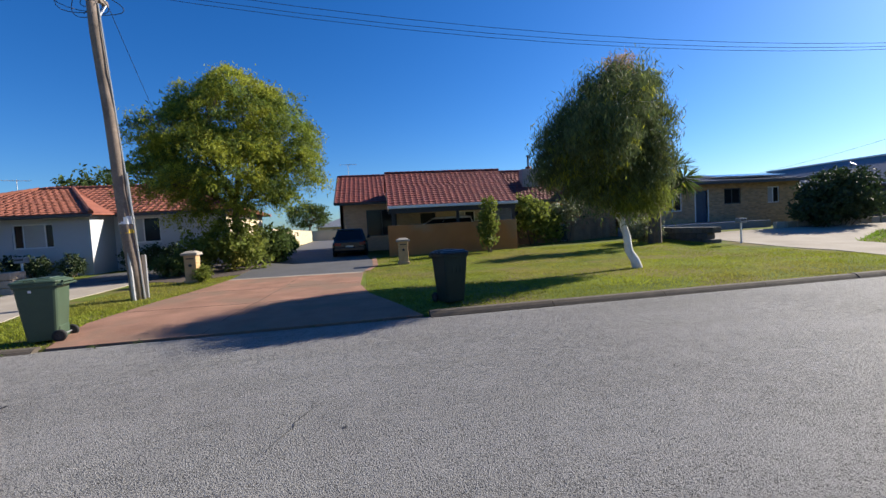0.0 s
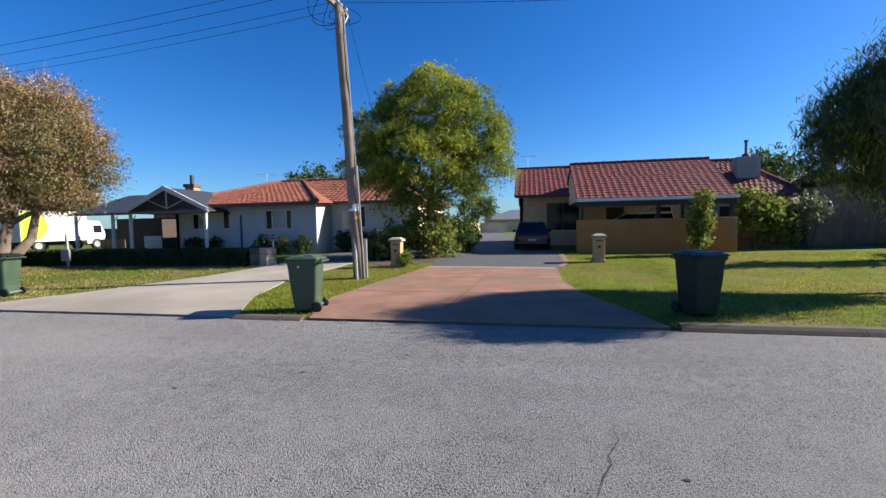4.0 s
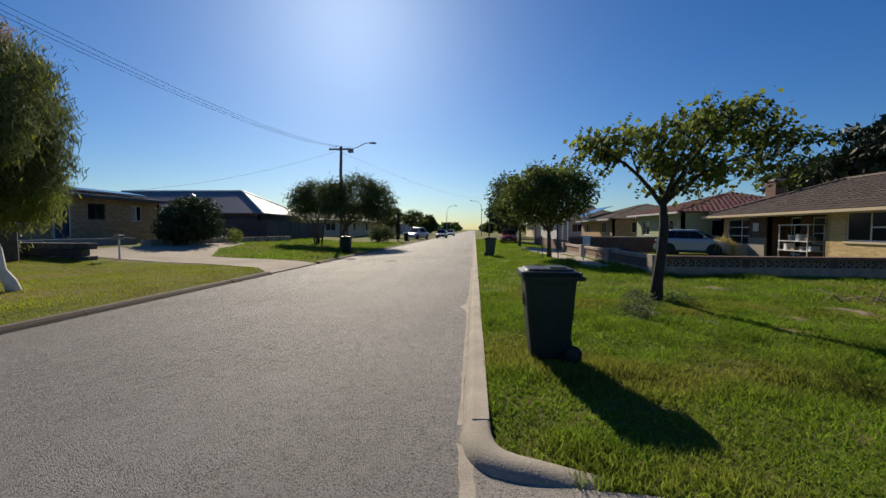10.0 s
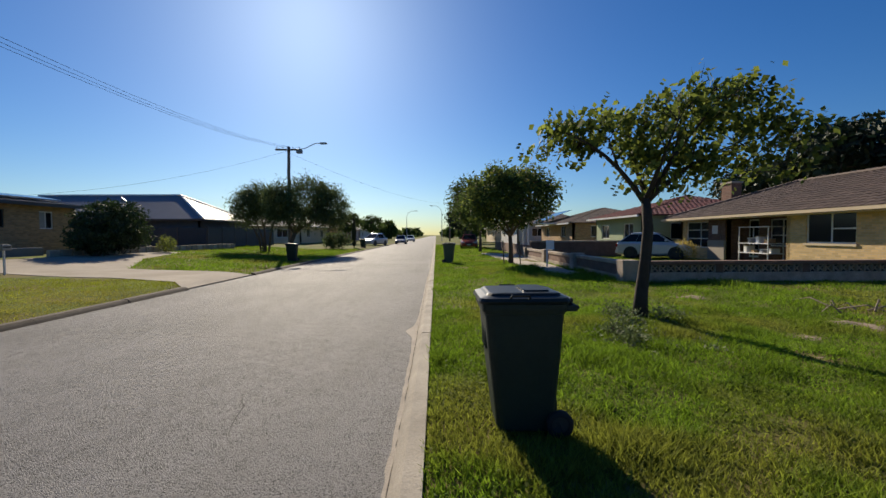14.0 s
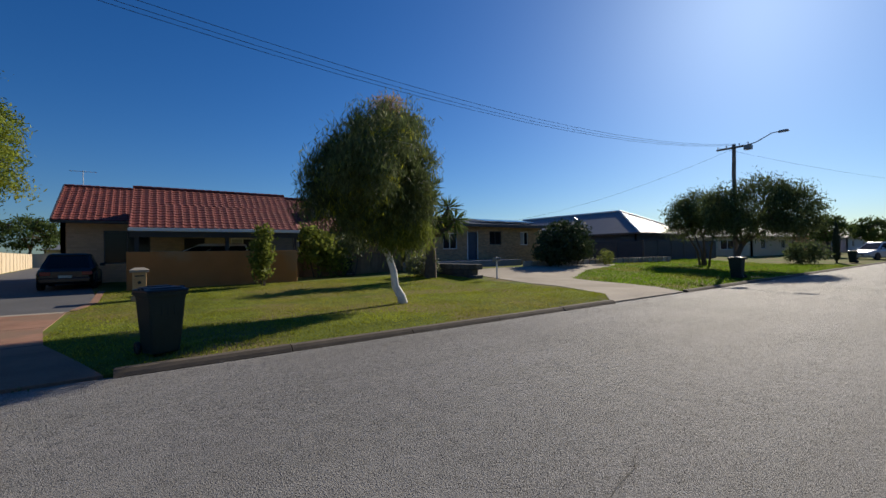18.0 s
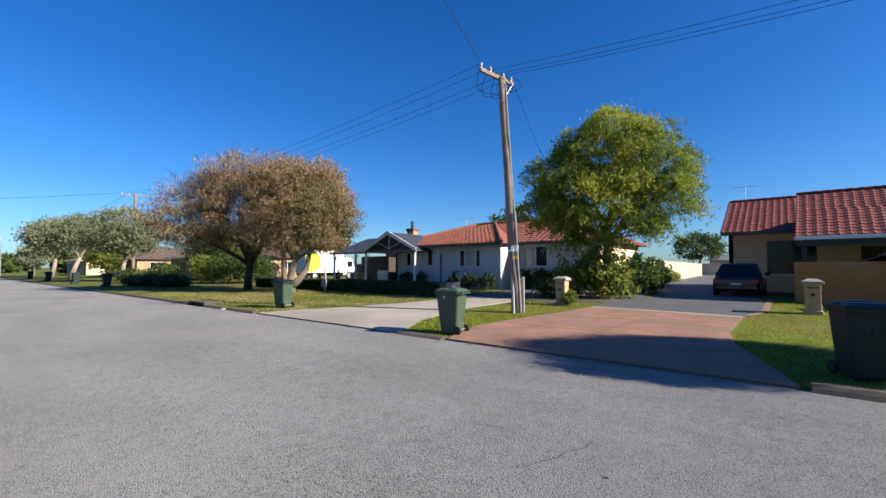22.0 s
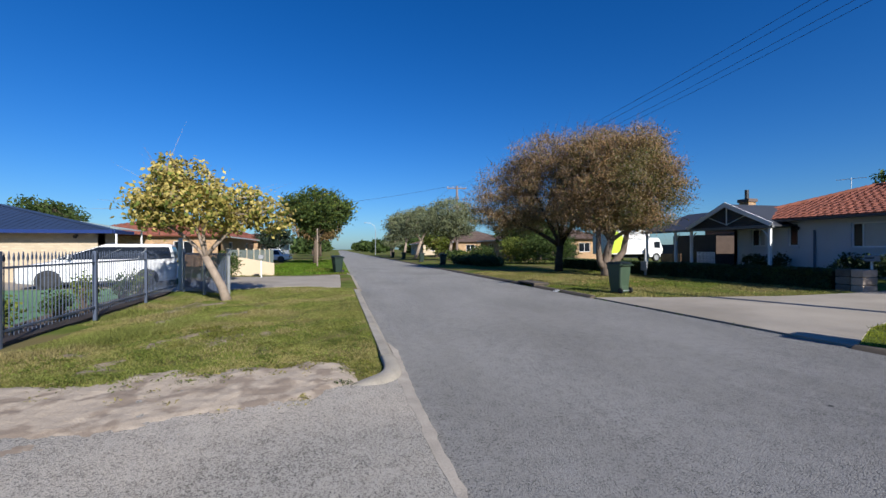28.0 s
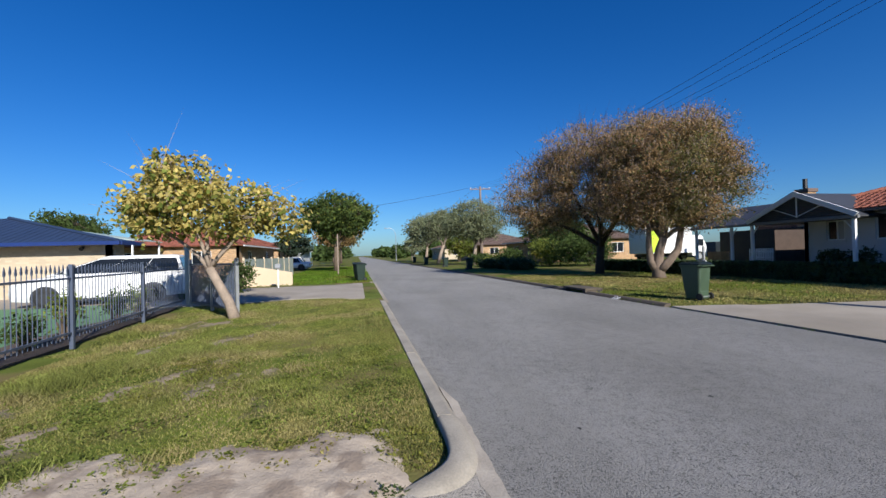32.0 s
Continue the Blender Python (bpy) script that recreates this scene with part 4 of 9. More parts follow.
wall("wall", red, (8.6, 28.6), (14.4, 28.6), GY - 0.2, 3.1, [(2.2, 4.0, 1.2, 2.5)], CREAM_BRICKWORK)
window(red, (8.6, 28.6), (14.4, 28.6), 2.2, 4.0, 1.2, 2.5, FRAME_W, bars=(0.5,), sill=CREAM_WALL)
wall("wall", red, (14.4, 28.6), (14.4, 36), GY - 0.2, 3.1, [], CREAM_BRICKWORK)
wall("wall", red, (14.4, 36), (-0.9, 36), GY - 0.2, 3.25, [], CREAM_BRICKWORK)
wall("wall", red, (-0.9, 36), (-0.9, fy), GY - 0.2, 3.25, [], CREAM_BRICKWORK)
bm = prism([(26.75, 3.2), (36.1, 3.2), (31.2, 5.4)], "x", -0.92, -0.78)
part("gable_wall", bm, CREAM_BRICKWORK, red)
RZ, RY = 5.45, 31.0
slab("roof_slope", red, [(-1.15, 26.25, 3.3), (9.0, 26.25, 3.3), (9.0, RY, RZ), (-1.15, RY, RZ)], RED_TILE)
slab("roof_slope", red, [(9.0, 26.25, 3.3), (11.2, 27.9, 3.05), (15.0, 27.9, 3.05), (12.6, RY, RZ), (9.0, RY, RZ)], RED_TILE, 0.05)
slab("roof_slope", red, [(-1.15, 36.5, 3.2), (15.0, 36.5, 3.05), (12.6, RY, RZ), (-1.15, RY, RZ)], RED_TILE)
slab("roof_slope", red, [(15.0, 27.9, 3.05), (15.0, 36.5, 3.05), (12.6, RY, RZ)], RED_TILE, 0.05)
up = Vector((0, RY - 26.25, RZ - 3.3))
tile_slope(red, (-1.15, 26.25, 3.3), (1, 0, 0), up, [(0, 0), (3.3, 0), (3.3, up.length), (0, up.length)], RED_TILE)
up2 = Vector((0, RY - 27.9, RZ - 3.05))
tile_slope(red, (8.6, 27.9, 3.05), (1, 0, 0), up2, [(0, 0), (6.4, 0), (4.0, up2.length), (0, up2.length)], RED_TILE)
ridge_caps(red, (-1.15, RY, RZ + 0.03), (12.6, RY, RZ + 0.03), RED_TILE)
ridge_caps(red, (15.0, 27.9, 3.1), (12.6, RY, RZ + 0.03), RED_TILE)
part("gutter", box(-1.15, 26.12, 3.16, 2.0, 26.26, 3.29, 0.015), FRAME_D, red)
part("gutter", box(8.9, 27.76, 2.9, 15.05, 27.9, 3.03, 0.015), FRAME_D, red)
part("bargeboard", prism([(26.2, 3.2), (31.0, 5.37), (31.0, 5.55), (26.2, 3.36)], "x", -1.2, -1.14), FRAME_D, red)
part("chimney", box(12.0, 29.2, 3.0, 13.25, 29.9, 5.42, 0.02), CONCRETE, red, "grey-beige rendered chimney")
part("chimney_cap", tube([(12.62, 29.55, 5.4), (12.62, 29.55, 5.62)], [0.26, 0.18], 10), RED_TILE, red)
part("flue", tube([(12.62, 29.55, 5.6), (12.62, 29.55, 6.36)], 0.075, 8), BLACK_PAINT_AND_SHADE, red, "thin black metal flue")
part("flue_cowl", tube([(12.62, 29.55, 6.34), (12.62, 29.55, 6.44)], 0.13, 8), BLACK_PAINT_AND_SHADE, red)
antenna((-0.4, 31.6, 5.2), 1.3)

# Its carport roof, fascia, posts and the screen wall.
cy0, cz0, cy1, cz1 = 20.3, 2.66, 25.2, 4.82
carport = thing("carport", 0, 0, 0, "open carport with red tile roof and white fascia", "carport")
slab("roof_slope", carport, [(1.75, cy0, cz0), (8.2, cy0, cz0), (8.9, cy1, cz1), (1.9, cy1, cz1)], RED_TILE, 0.06)
slab("roof_slope", carport, [(1.9, cy1, cz1), (8.9, cy1, cz1), (8.9, 27.2, 3.95), (1.9, 27.2, 3.95)], RED_TILE, 0.06)
up = Vector((0, cy1 - cy0, cz1 - cz0))
tile_slope(carport, (1.75, cy0, cz0), (1, 0, 0), up, [(0, 0), (6.45, 0), (7.15, up.length), (0.15, up.length)], RED_TILE, single=True)
ridge_caps(carport, (1.9, cy1, cz1 + 0.03), (8.9, cy1, cz1 + 0.03), RED_TILE)
part("gable_panel", prism([(cy0 + 0.25, cz0 + 0.0), (cy1, cz1 - 0.1), (26.6, cz1 - 0.75), (26.6, cz0)], "x", 1.98, 2.04), CREAM_WALL, carport)
part("gutter", box(1.72, cy0 - 0.14, cz0 - 0.13, 8.25, cy0 - 0.01, cz0 + 0.0, 0.015), FRAME_W, carport, "white metal gutter")
part("fascia", box(1.78, cy0 + 0.02, cz0 - 0.36, 8.2, cy0 + 0.10, cz0 - 0.145), BLACK_PAINT_AND_SHADE, carport)
for px in (2.0, 5.2, 8.1):
    part("post", box(px - 0.07, cy0 + 0.12, GY - 0.1, px + 0.07, cy0 + 0.26, cz0 - 0.15), BLACK_PAINT_AND_SHADE, carport)
# Black lining: the shade under the carport roof is put into its colour.
part("ceiling_lining", box(2.05, cy0 + 0.12, cz0 - 0.12, 8.15, 26.78, cz0 - 0.08), BLACK_PAINT_AND_SHADE, carport)
part("side_post", box(8.05, 26.4, GY - 0.1, 8.2, 26.55, cz0 - 0.13), BLACK_PAINT_AND_SHADE, carport)

screen = thing("screen_wall", 0, 0, 0, "orange-brown rendered screen wall before the carport", "wall")
part("wall", box(1.68, 19.75, 0.05, 7.98, 19.95, 1.72, 0.015), ORANGE_WALL, screen)
part("return_wall", box(7.78, 19.955, 0.05, 7.98, 21.6, 1.72, 0.015), ORANGE_WALL, screen)

# The white house with orange tiles.
white = thing("house", 0, 0, 0, "low white house with orange tiled hip roof", "house", group="houses across the street")
wy, wz = 20.6, 2.9
G2 = 0.26
wall("wall", white, (-19.6, wy), (-11.15, wy), G2 - 0.2, wz, [(1.0, 1.75, 1.62, 2.52), (2.9, 3.35, 1.62, 2.72), (5.5, 7.05, 1.55, 2.6)], WHITE_WALL)
p0, p1 = (-19.6, wy), (-11.15, wy)
window(white, p0, p1, 1.0, 1.75, 1.62, 2.52, FRAME_W, bars=(0.55,), curtains=(1,), sill=WHITE_WALL)
window(white, p0, p1, 2.9, 3.35, 1.62, 2.72, FRAME_W, bars=(), sill=WHITE_WALL)
window(white, p0, p1, 5.5, 7.05, 1.55, 2.6, FRAME_W, bars=(0.25, 0.78), curtains=(1,), sill=WHITE_WALL)
part("corner_render", box(-11.34, wy - 0.006, 0.06, -11.13, 22.39, 2.88), WHITE_WALL, white)
part("downpipe", tube([(-15.5, wy - 0.06, 0.25), (-15.5, wy - 0.06, 2.35)], 0.045, 8), FENCE_PAINT, white)
part("wall_lamp", tube([(-16.2, wy - 0.02, 2.5), (-16.2, wy - 0.14, 2.44)], [0.05, 0.08], 8), BLACK_PAINT_AND_SHADE, white)
wall("wall", white, (-11.15, wy), (-11.15, 22.4), G2 - 0.2, wz, [], WHITE_WALL)
p0, p1 = (-11.15, 22.4), (-6.2, 22.4)
wall("wall", white, p0, p1, G2 - 0.2, 2.95, [(0.5, 2.0, 1.57, 2.78)], WHITE_WALL)
window(white, p0, p1, 0.5, 2.0, 1.57, 2.78, FRAME_W, bars=(0.5,), curtains=(0,), sill=WHITE_WALL)
wall("wall", white, (-6.2, 22.4), (-6.2, 30), G2 - 0.2, 2.95, [], CREAM_WALL)
wall("wall", white, (-6.2, 30), (-19.6, 30), G2 - 0.2, 2.95, [], WHITE_WALL)
wall("wall", white, (-19.6, 30), (-19.6, wy), G2 - 0.2, wz, [(3, 5, 0.5, 2.4)], WHITE_WALL)
e0, e1 = wy - 0.55, 30.5
WR, WY = 4.62, 25.6
slab("roof_slope", white, [(-20.2, e0, 2.92), (-10.75, e0, 2.92), (-14.6, WY, WR), (-16.2, WY, WR)], ORANGE_TILE, 0.06)
slab("roof_slope", white, [(-10.75, e0, 2.92), (-10.75, 21.85, 2.98), (-5.7, 21.85, 2.98), (-9.6, WY, WR), (-14.6, WY, WR)], ORANGE_TILE, 0.05)
slab("roof_slope", white, [(-20.2, e1, 2.95), (-5.7, e1, 2.95), (-9.6, WY, WR), (-16.2, WY, WR)], ORANGE_TILE, 0.06)
slab("roof_slope", white, [(-20.2, e0, 2.92), (-20.2, e1, 2.95), (-16.2, WY, WR)], ORANGE_TILE, 0.05)
slab("roof_slope", white, [(-5.7, 21.85, 2.98), (-5.7, e1, 2.95), (-9.6, WY, WR)], ORANGE_TILE, 0.05)
up = Vector((0, WY - e0, WR - 2.92))
tile_slope(white, (-20.2, e0, 2.92), (1, 0, 0), up, [(0, 0), (9.45, 0), (5.6, up.length), (4.0, up.length)], ORANGE_TILE, w=0.3, h=0.34, single=True)
up = Vector((0, WY - 21.85, WR - 2.98))
tile_slope(white, (-11.2, 21.85, 2.98), (1, 0, 0), up, [(0, 0), (5.5, 0), (1.6, up.length), (-3.4, up.length)], ORANGE_TILE, w=0.3, h=0.34)
upr = Vector((-9.6 + 5.7, 0, WR - 2.96))
tile_slope(white, (-5.7, 30.4, 2.96), (0, -1, 0), upr, [(0, 0), (8.5, 0), (4.8, upr.length)], ORANGE_TILE)
ridge_caps(white, (-16.2, WY, WR + 0.03), (-9.6, WY, WR + 0.03), ORANGE_TILE)
ridge_caps(white, (-10.75, e0, 2.97), (-14.6, WY, WR + 0.03), ORANGE_TILE)
ridge_caps(white, (-20.2, e0, 2.97), (-16.2, WY, WR + 0.03), ORANGE_TILE)
ridge_caps(white, (-5.7, 21.85, 3.03), (-9.6, WY, WR + 0.03), ORANGE_TILE)
part("gutter", box(-20.25, e0 - 0.13, 2.78, -10.7, e0 - 0.005, 2.9, 0.015), FRAME_D, white)
part("gutter", box(-10.74, 21.73, 2.84, -5.65, 21.85, 2.96, 0.015), FRAME_D, white)
part("chimney", box(-26.8, 29.2, 0.1, -26.0, 29.9, 5.2, 0.02), TAN_BRICKWORK, white, "tan brick chimney")
part("chimney_cap", box(-26.88, 29.12, 5.0, -25.92, 29.98, 5.25, 0.02), BROWN_TILE, white)
part("flue", tube([(-26.4, 29.5, 5.2), (-26.4, 29.5, 5.95)], 0.14, 8), BLACK_PAINT_AND_SHADE, white)
part("roof_vent", box(-16.2, 26.2, 4.3, -14.6, 27.0, 4.88, 0.05), RED_TILE, white, "low box-shaped roof cooler")
antenna((-17.6, 26.2, 4.4), 0.9, 20)

# Its gabled timber carport.
gable = thing("carport", 0, 0, 0, "white-posted carport with grey gabled metal roof", "carport")
gx, gy, gw, ge, ga = -18.88, 19.3, 2.36, 2.66, 3.80
for s in (-1, 1):
    slab("roof_slope", gable, [(gx + s * (gw + 0.15), gy - 0.1, ge - 0.05), (gx, gy - 0.1, ga + 0.05), (gx, 30, ga + 0.05), (gx + s * (gw + 0.15), 30, ge - 0.05)], CARPORT_METAL, 0.05, "ribbed charcoal metal sheet")
    part("bargeboard", prism([(gx + s * (gw + 0.05), ge - 0.09), (gx + s * (gw + 0.2), ge + 0.06), (gx, ga + 0.15), (gx, ga - 0.11)], "y", gy - 0.17, gy - 0.11), WHITE_PAINT, gable, "white-painted bargeboard")
    part("batten", tube([(gx + s * 0.06, gy - 0.02, ge + 0.12), (gx + s * 1.15, gy - 0.02, ge + 0.56)], 0.022, 6), WHITE_PAINT, gable)
part("batten", box(gx - 0.025, gy - 0.04, ge + 0.06, gx + 0.025, gy + 0.0, ga - 0.12), WHITE_PAINT, gable)
part("tie_beam", box(gx - gw - 0.15, gy - 0.12, ge - 0.16, gx + gw + 0.15, gy + 0.02, ge - 0.02, 0.01), material("grey_gutter", (0.16, 0.165, 0.17), 0.5, dark=0.9), gable, "grey metal gutter beam")
bm = bmesh.new()
for k in range(12):
    z = ge + 0.0 + 0.085 * k
    half = gw * (1 - (z - ge) / (ga - ge)) - 0.1
    if half > 0.1:
        box(gx - half, gy + 0.03, z, gx + half, gy + 0.05, z + 0.07, bm=bm)
part("gable_cladding", bm, material("grey_weatherboard", (0.055, 0.06, 0.065), 0.7, dark=0.85), gable, "dark grey gable sheeting")
for px, py in ((gx - 2.3, gy), (gx + 0.2, gy + 2.6), (gx + 2.3, gy), (gx - 2.3, 24.5), (gx + 2.3, 24.5), (gx - 2.3, 29.8), (gx + 2.3, 29.8)):
    part("post", box(px - 0.06, py - 0.06, 0.15, px + 0.06, py + 0.06, ge - 0.165), WHITE_PAINT, gable)
    for s in (-1, 1):
        if abs(px + s * 0.4 - gx) < 2.5:
            part("knee_brace", tube([(px, py - 0.02, 2.0), (px + s * 0.35, py - 0.02, 2.44)], 0.028, 5), WHITE_PAINT, gable)
part("ceiling_lining", box(gx - gw, gy + 0.1, ge - 0.13, gx + gw, 29.9, ge - 0.1), CARPORT_METAL, gable)
slab("roof_slope", gable, [(-25.6, gy + 0.3, ge - 0.02), (gx - gw - 0.1, gy + 0.3, ge - 0.02), (gx - 0.2, 22.4, ga + 0.02), (-24.6, 22.4, ga + 0.02)], CARPORT_METAL, 0.05, "ribbed charcoal metal sheet")
part("gutter", box(-25.6, gy + 0.2, ge - 0.16, gx - gw - 0.16, gy + 0.3, ge - 0.02, 0.01), MATS["grey_gutter"], gable)
for px, py in ((-25.3, gy + 0.4), (-22.8, gy + 0.4)):
    part("post", box(px - 0.06, py - 0.06, 0.15, px + 0.06, py + 0.06, ge - 0.165), WHITE_PAINT, gable)
    part("knee_brace", tube([(px, py - 0.02, 2.0), (px + 0.35, py - 0.02, 2.44)], 0.028, 5), WHITE_PAINT, gable)
# Added dark walls; their colour stands for the carport's shaded interior.
yard = thing("yard_wall", 0, 0, 0, "dark brown brick wall added to close and darken the carport's back", "wall")
part("wall", box(-31.0, 30.35, 0.1, -19.7, 30.55, 3.3), BROWN_BRICKWORK, yard)
part("side_wall", box(-22.3, 24.6, 0.1, -22.1, 30.3, 2.4), BROWN_BRICKWORK, yard)
part("pier", box(-20.4, 24.0, 0.1, -20.0, 24.4, 2.4), BROWN_BRICKWORK, yard)
part("garage_wall", box(-31.6, 27.6, 0.1, -19.75, 27.75, 2.6), material("shaded_backing_board", (0.035, 0.028, 0.024), 0.9, dark=0.7, scale=2), yard, "added dark back wall standing for the carport's shaded interior")
part("fascia", box(-22.4, 29.7, 2.28, -16.6, 29.78, 2.44), WHITE_PAINT, yard)
picket = thing("picket_fence", -28.4, 26.9, 0.3, "short white picket fence under the carport", "fence")
for k in range(16):
    part("picket", box(k * 0.13, -0.015, 0, k * 0.13 + 0.07, 0.015, 0.95), WHITE_PAINT, picket)
part("rail", box(0, 0.016, 0.3, 2.02, 0.05, 0.37), WHITE_PAINT, picket)
part("rail", box(0, 0.016, 0.7, 2.02, 0.05, 0.77), WHITE_PAINT, picket)
# The long tan brick house on the raised block.
tan = thing("house", 0, 0, 0, "long low tan brick house with shallow metal roof", "house", group="houses across the street")
ty, tz = 23.0, 3.38
p0, p1 = (15.5, ty), (28.6, ty)
wall("wall", tan, p0, p1, 0.3, tz, [(3.2, 4.4, 1.7, 2.8), (5.35, 6.2, 0.95, 2.9), (7.4, 8.6, 2.0, 2.98), (10.6, 11.5, 1.95, 2.98)], TAN_BRICKWORK)
window(tan, p0, p1, 3.2, 4.4, 1.7, 2.8, FRAME_W, bars=(0.5,))
window(tan, p0, p1, 7.4, 8.6, 2.0, 2.98, FRAME_D, bars=(0.5,))
window(tan, p0, p1, 10.6, 11.5, 1.95, 2.98, FRAME_W, bars=(0.5,), curtains=(0,))
part("door", box(15.5 + 5.37, ty + 0.06, 0.95, 15.5 + 6.18, ty + 0.11, 2.88), material("blue_grey_door", (0.05, 0.07, 0.10), 0.6), tan, "dark blue-grey front door")
part("door_frame", box(15.5 + 6.2, ty - 0.02, 0.95, 15.5 + 6.27, ty + 0.1, 2.95), FRAME_W, tan)
part("door_frame", box(15.5 + 5.28, ty - 0.02, 0.95, 15.5 + 5.35, ty + 0.1, 2.95), FRAME_W, tan)
wall("wall", tan, (28.6, ty), (28.6, 31), 0.3, tz, [(1.5, 3.0, 1.6, 2.7)], TAN_BRICKWORK)
wall("wall", tan, (28.6, 31), (15.5, 31), 0.3, tz, [], TAN_BRICKWORK)
wall("wall", tan, (15.5, 31), (15.5, ty), 0.3, tz, [], TAN_BRICKWORK)
ribs("roof_slope", tan, [(15.0, ty - 0.6, tz + 0.03), (29.1, ty - 0.6, tz + 0.03), (28.0, 27.2, tz + 0.85), (15.0, 27.2, tz + 0.85)], GREY_METAL, spacing=0.3, height=0.018)
slab("roof_slope", tan, [(15.0, 31.6, tz + 0.03), (29.1, 31.6, tz + 0.03), (28.0, 27.2, tz + 0.85), (15.0, 27.2, tz + 0.85)], GREY_METAL, 0.04)
slab("roof_slope", tan, [(29.1, ty - 0.6, tz + 0.03), (29.1, 31.6, tz + 0.03), (28.0, 27.2, tz + 0.85)], GREY_METAL, 0.04)
part("fascia", box(15.0, ty - 0.66, tz - 0.14, 29.15, ty - 0.6, tz + 0.06), FRAME_D, tan)
SOLAR = material("solar_glass", (0.012, 0.016, 0.035), 0.12, dark=0.9, spec=0.7)
for k in range(5):
    x = 22.8 + k * 1.05
    bm = box(x, ty + 0.3, tz + 0.34, x + 1.0, ty + 1.95, tz + 0.38)
    bmesh.ops.rotate(bm, verts=bm.verts[:], cent=(x, ty + 0.3, tz + 0.34), matrix=Matrix.Rotation(0.165, 3, "X"))
    part("solar_panel", bm, SOLAR, tan)
part("veranda_slab", box(15.5, ty - 2.1, 0.2, 24.0, ty - 0.01, 0.92, 0.02), material("blue_painted_render", (0.16, 0.19, 0.24), 0.9, dark=0.8, scale=1), tan, "low blue-grey painted veranda base")
lowwall = thing("garden_wall", 0, 0, 0, "low pale block garden wall along the forecourt", "wall")
rnd = random.Random(3)
for k in range(26):
    x = 22.6 + k * 0.6
    yy = 19.3 - 0.075 * k
    part("block", box(x, yy, 0.2, x + 0.588, yy + 0.2, 0.82 + rnd.uniform(-0.01, 0.01), 0.012), CONCRETE if k % 3 else MORTAR, lowwall)

# The grey metal hip-roofed house and its long dark fence.
grey = thing("house", 0, 0, 0, "house with large grey metal hip roof", "house", group="houses across the street")
DARK_RENDER = material("dark_render", (0.10, 0.105, 0.115), 0.9, dark=0.85)
gx0, gx1, gy0, gy1, ge0 = 38.3, 49.0, 20.2, 44.0, 3.0
cs = [(gx0 + 0.6, gy0 + 0.6), (gx1 - 0.6, gy0 + 0.6), (gx1 - 0.6, gy1 - 0.6), (gx0 + 0.6, gy1 - 0.6)]
for k in range(4):
    ops = [(2.0, 3.6, 1.2, 2.3), (6.0, 7.6, 1.2, 2.3)] if k in (0, 3) else []
    wall("wall", grey, cs[k], cs[(k + 1) % 4], 0.1, ge0 - 0.08, ops, DARK_RENDER)
    for o in ops:
        window(grey, cs[k], cs[(k + 1) % 4], *o, FRAME_D)
hx, hya, hyb, hz = 43.5, 25.2, 39.0, 5.5
ribs("roof_slope", grey, [(gx0, gy0, ge0), (gx1, gy0, ge0), (hx, hya, hz), (hx, hya, hz)], GREY_METAL, spacing=0.3, height=0.018)
ribs("roof_slope", grey, [(gx0, gy1, ge0), (gx0, gy0, ge0), (hx, hya, hz), (hx, hyb, hz)], GREY_METAL, spacing=0.3, height=0.018)
slab("roof_slope", grey, [(gx1, gy0, ge0), (gx1, gy1, ge0), (hx, hyb, hz), (hx, hya, hz)], GREY_METAL, 0.04)
slab("roof_slope", grey, [(gx0, gy1, ge0), (gx1, gy1, ge0), (hx, hyb, hz)], GREY_METAL, 0.04)
part("hip_capping", tube([(gx0, gy0, ge0 + 0.03), (hx, hya, hz + 0.04), (hx, hyb, hz + 0.04)], 0.09, 6), FRAME_W, grey)
part("hip_capping", tube([(gx1, gy0, ge0 + 0.03), (hx, hya, hz + 0.04)], 0.09, 6), FRAME_W, grey)
part("gutter", box(gx0 - 0.12, gy0 - 0.13, ge0 - 0.16, gx1 + 0.1, gy0 - 0.005, ge0 - 0.01), FRAME_D, grey)
part("gutter", box(gx0 - 0.13, gy0, ge0 - 0.16, gx0 - 0.005, gy1, ge0 - 0.01), FRAME_D, grey)
for k in range(2):
    part("roof_vent", tube([(41.0, 28.0 + 1.5 * k, 4.2), (41.0, 28.0 + 1.5 * k, 4.75)], 0.09, 8), STEEL, grey)
part("roof_vent", tube([(41.3, 29.0, 4.3), (41.3, 29.0, 4.8), (41.0, 29.2, 5.0)], 0.13, 8), STEEL, grey)
fence_dark = thing("sheet_fence", 0, 0, 0, "long dark corrugated sheet fence", "fence")
for k in range(6):
    x = 36.6 + k * 2.38
    part("fence_sheet", box(x, 18.9, 0.2, x + 2.34, 18.94, 2.2), DARK_WALL, fence_dark)
    part("fence_post", box(x - 0.04, 18.86, 0.2, x, 18.98, 2.26), FRAME_D, fence_dark)
for k in range(10):
    y = 18.98 + k * 2.38
    part("fence_sheet", box(36.5, y, 0.2, 36.54, y + 2.34, 2.2), DARK_WALL, fence_dark)
    part("fence_post", box(36.46, y + 2.34, 0.2, 36.58, y + 2.38, 2.26), FRAME_D, fence_dark)

# Houses further along the far side, seen over the fences.


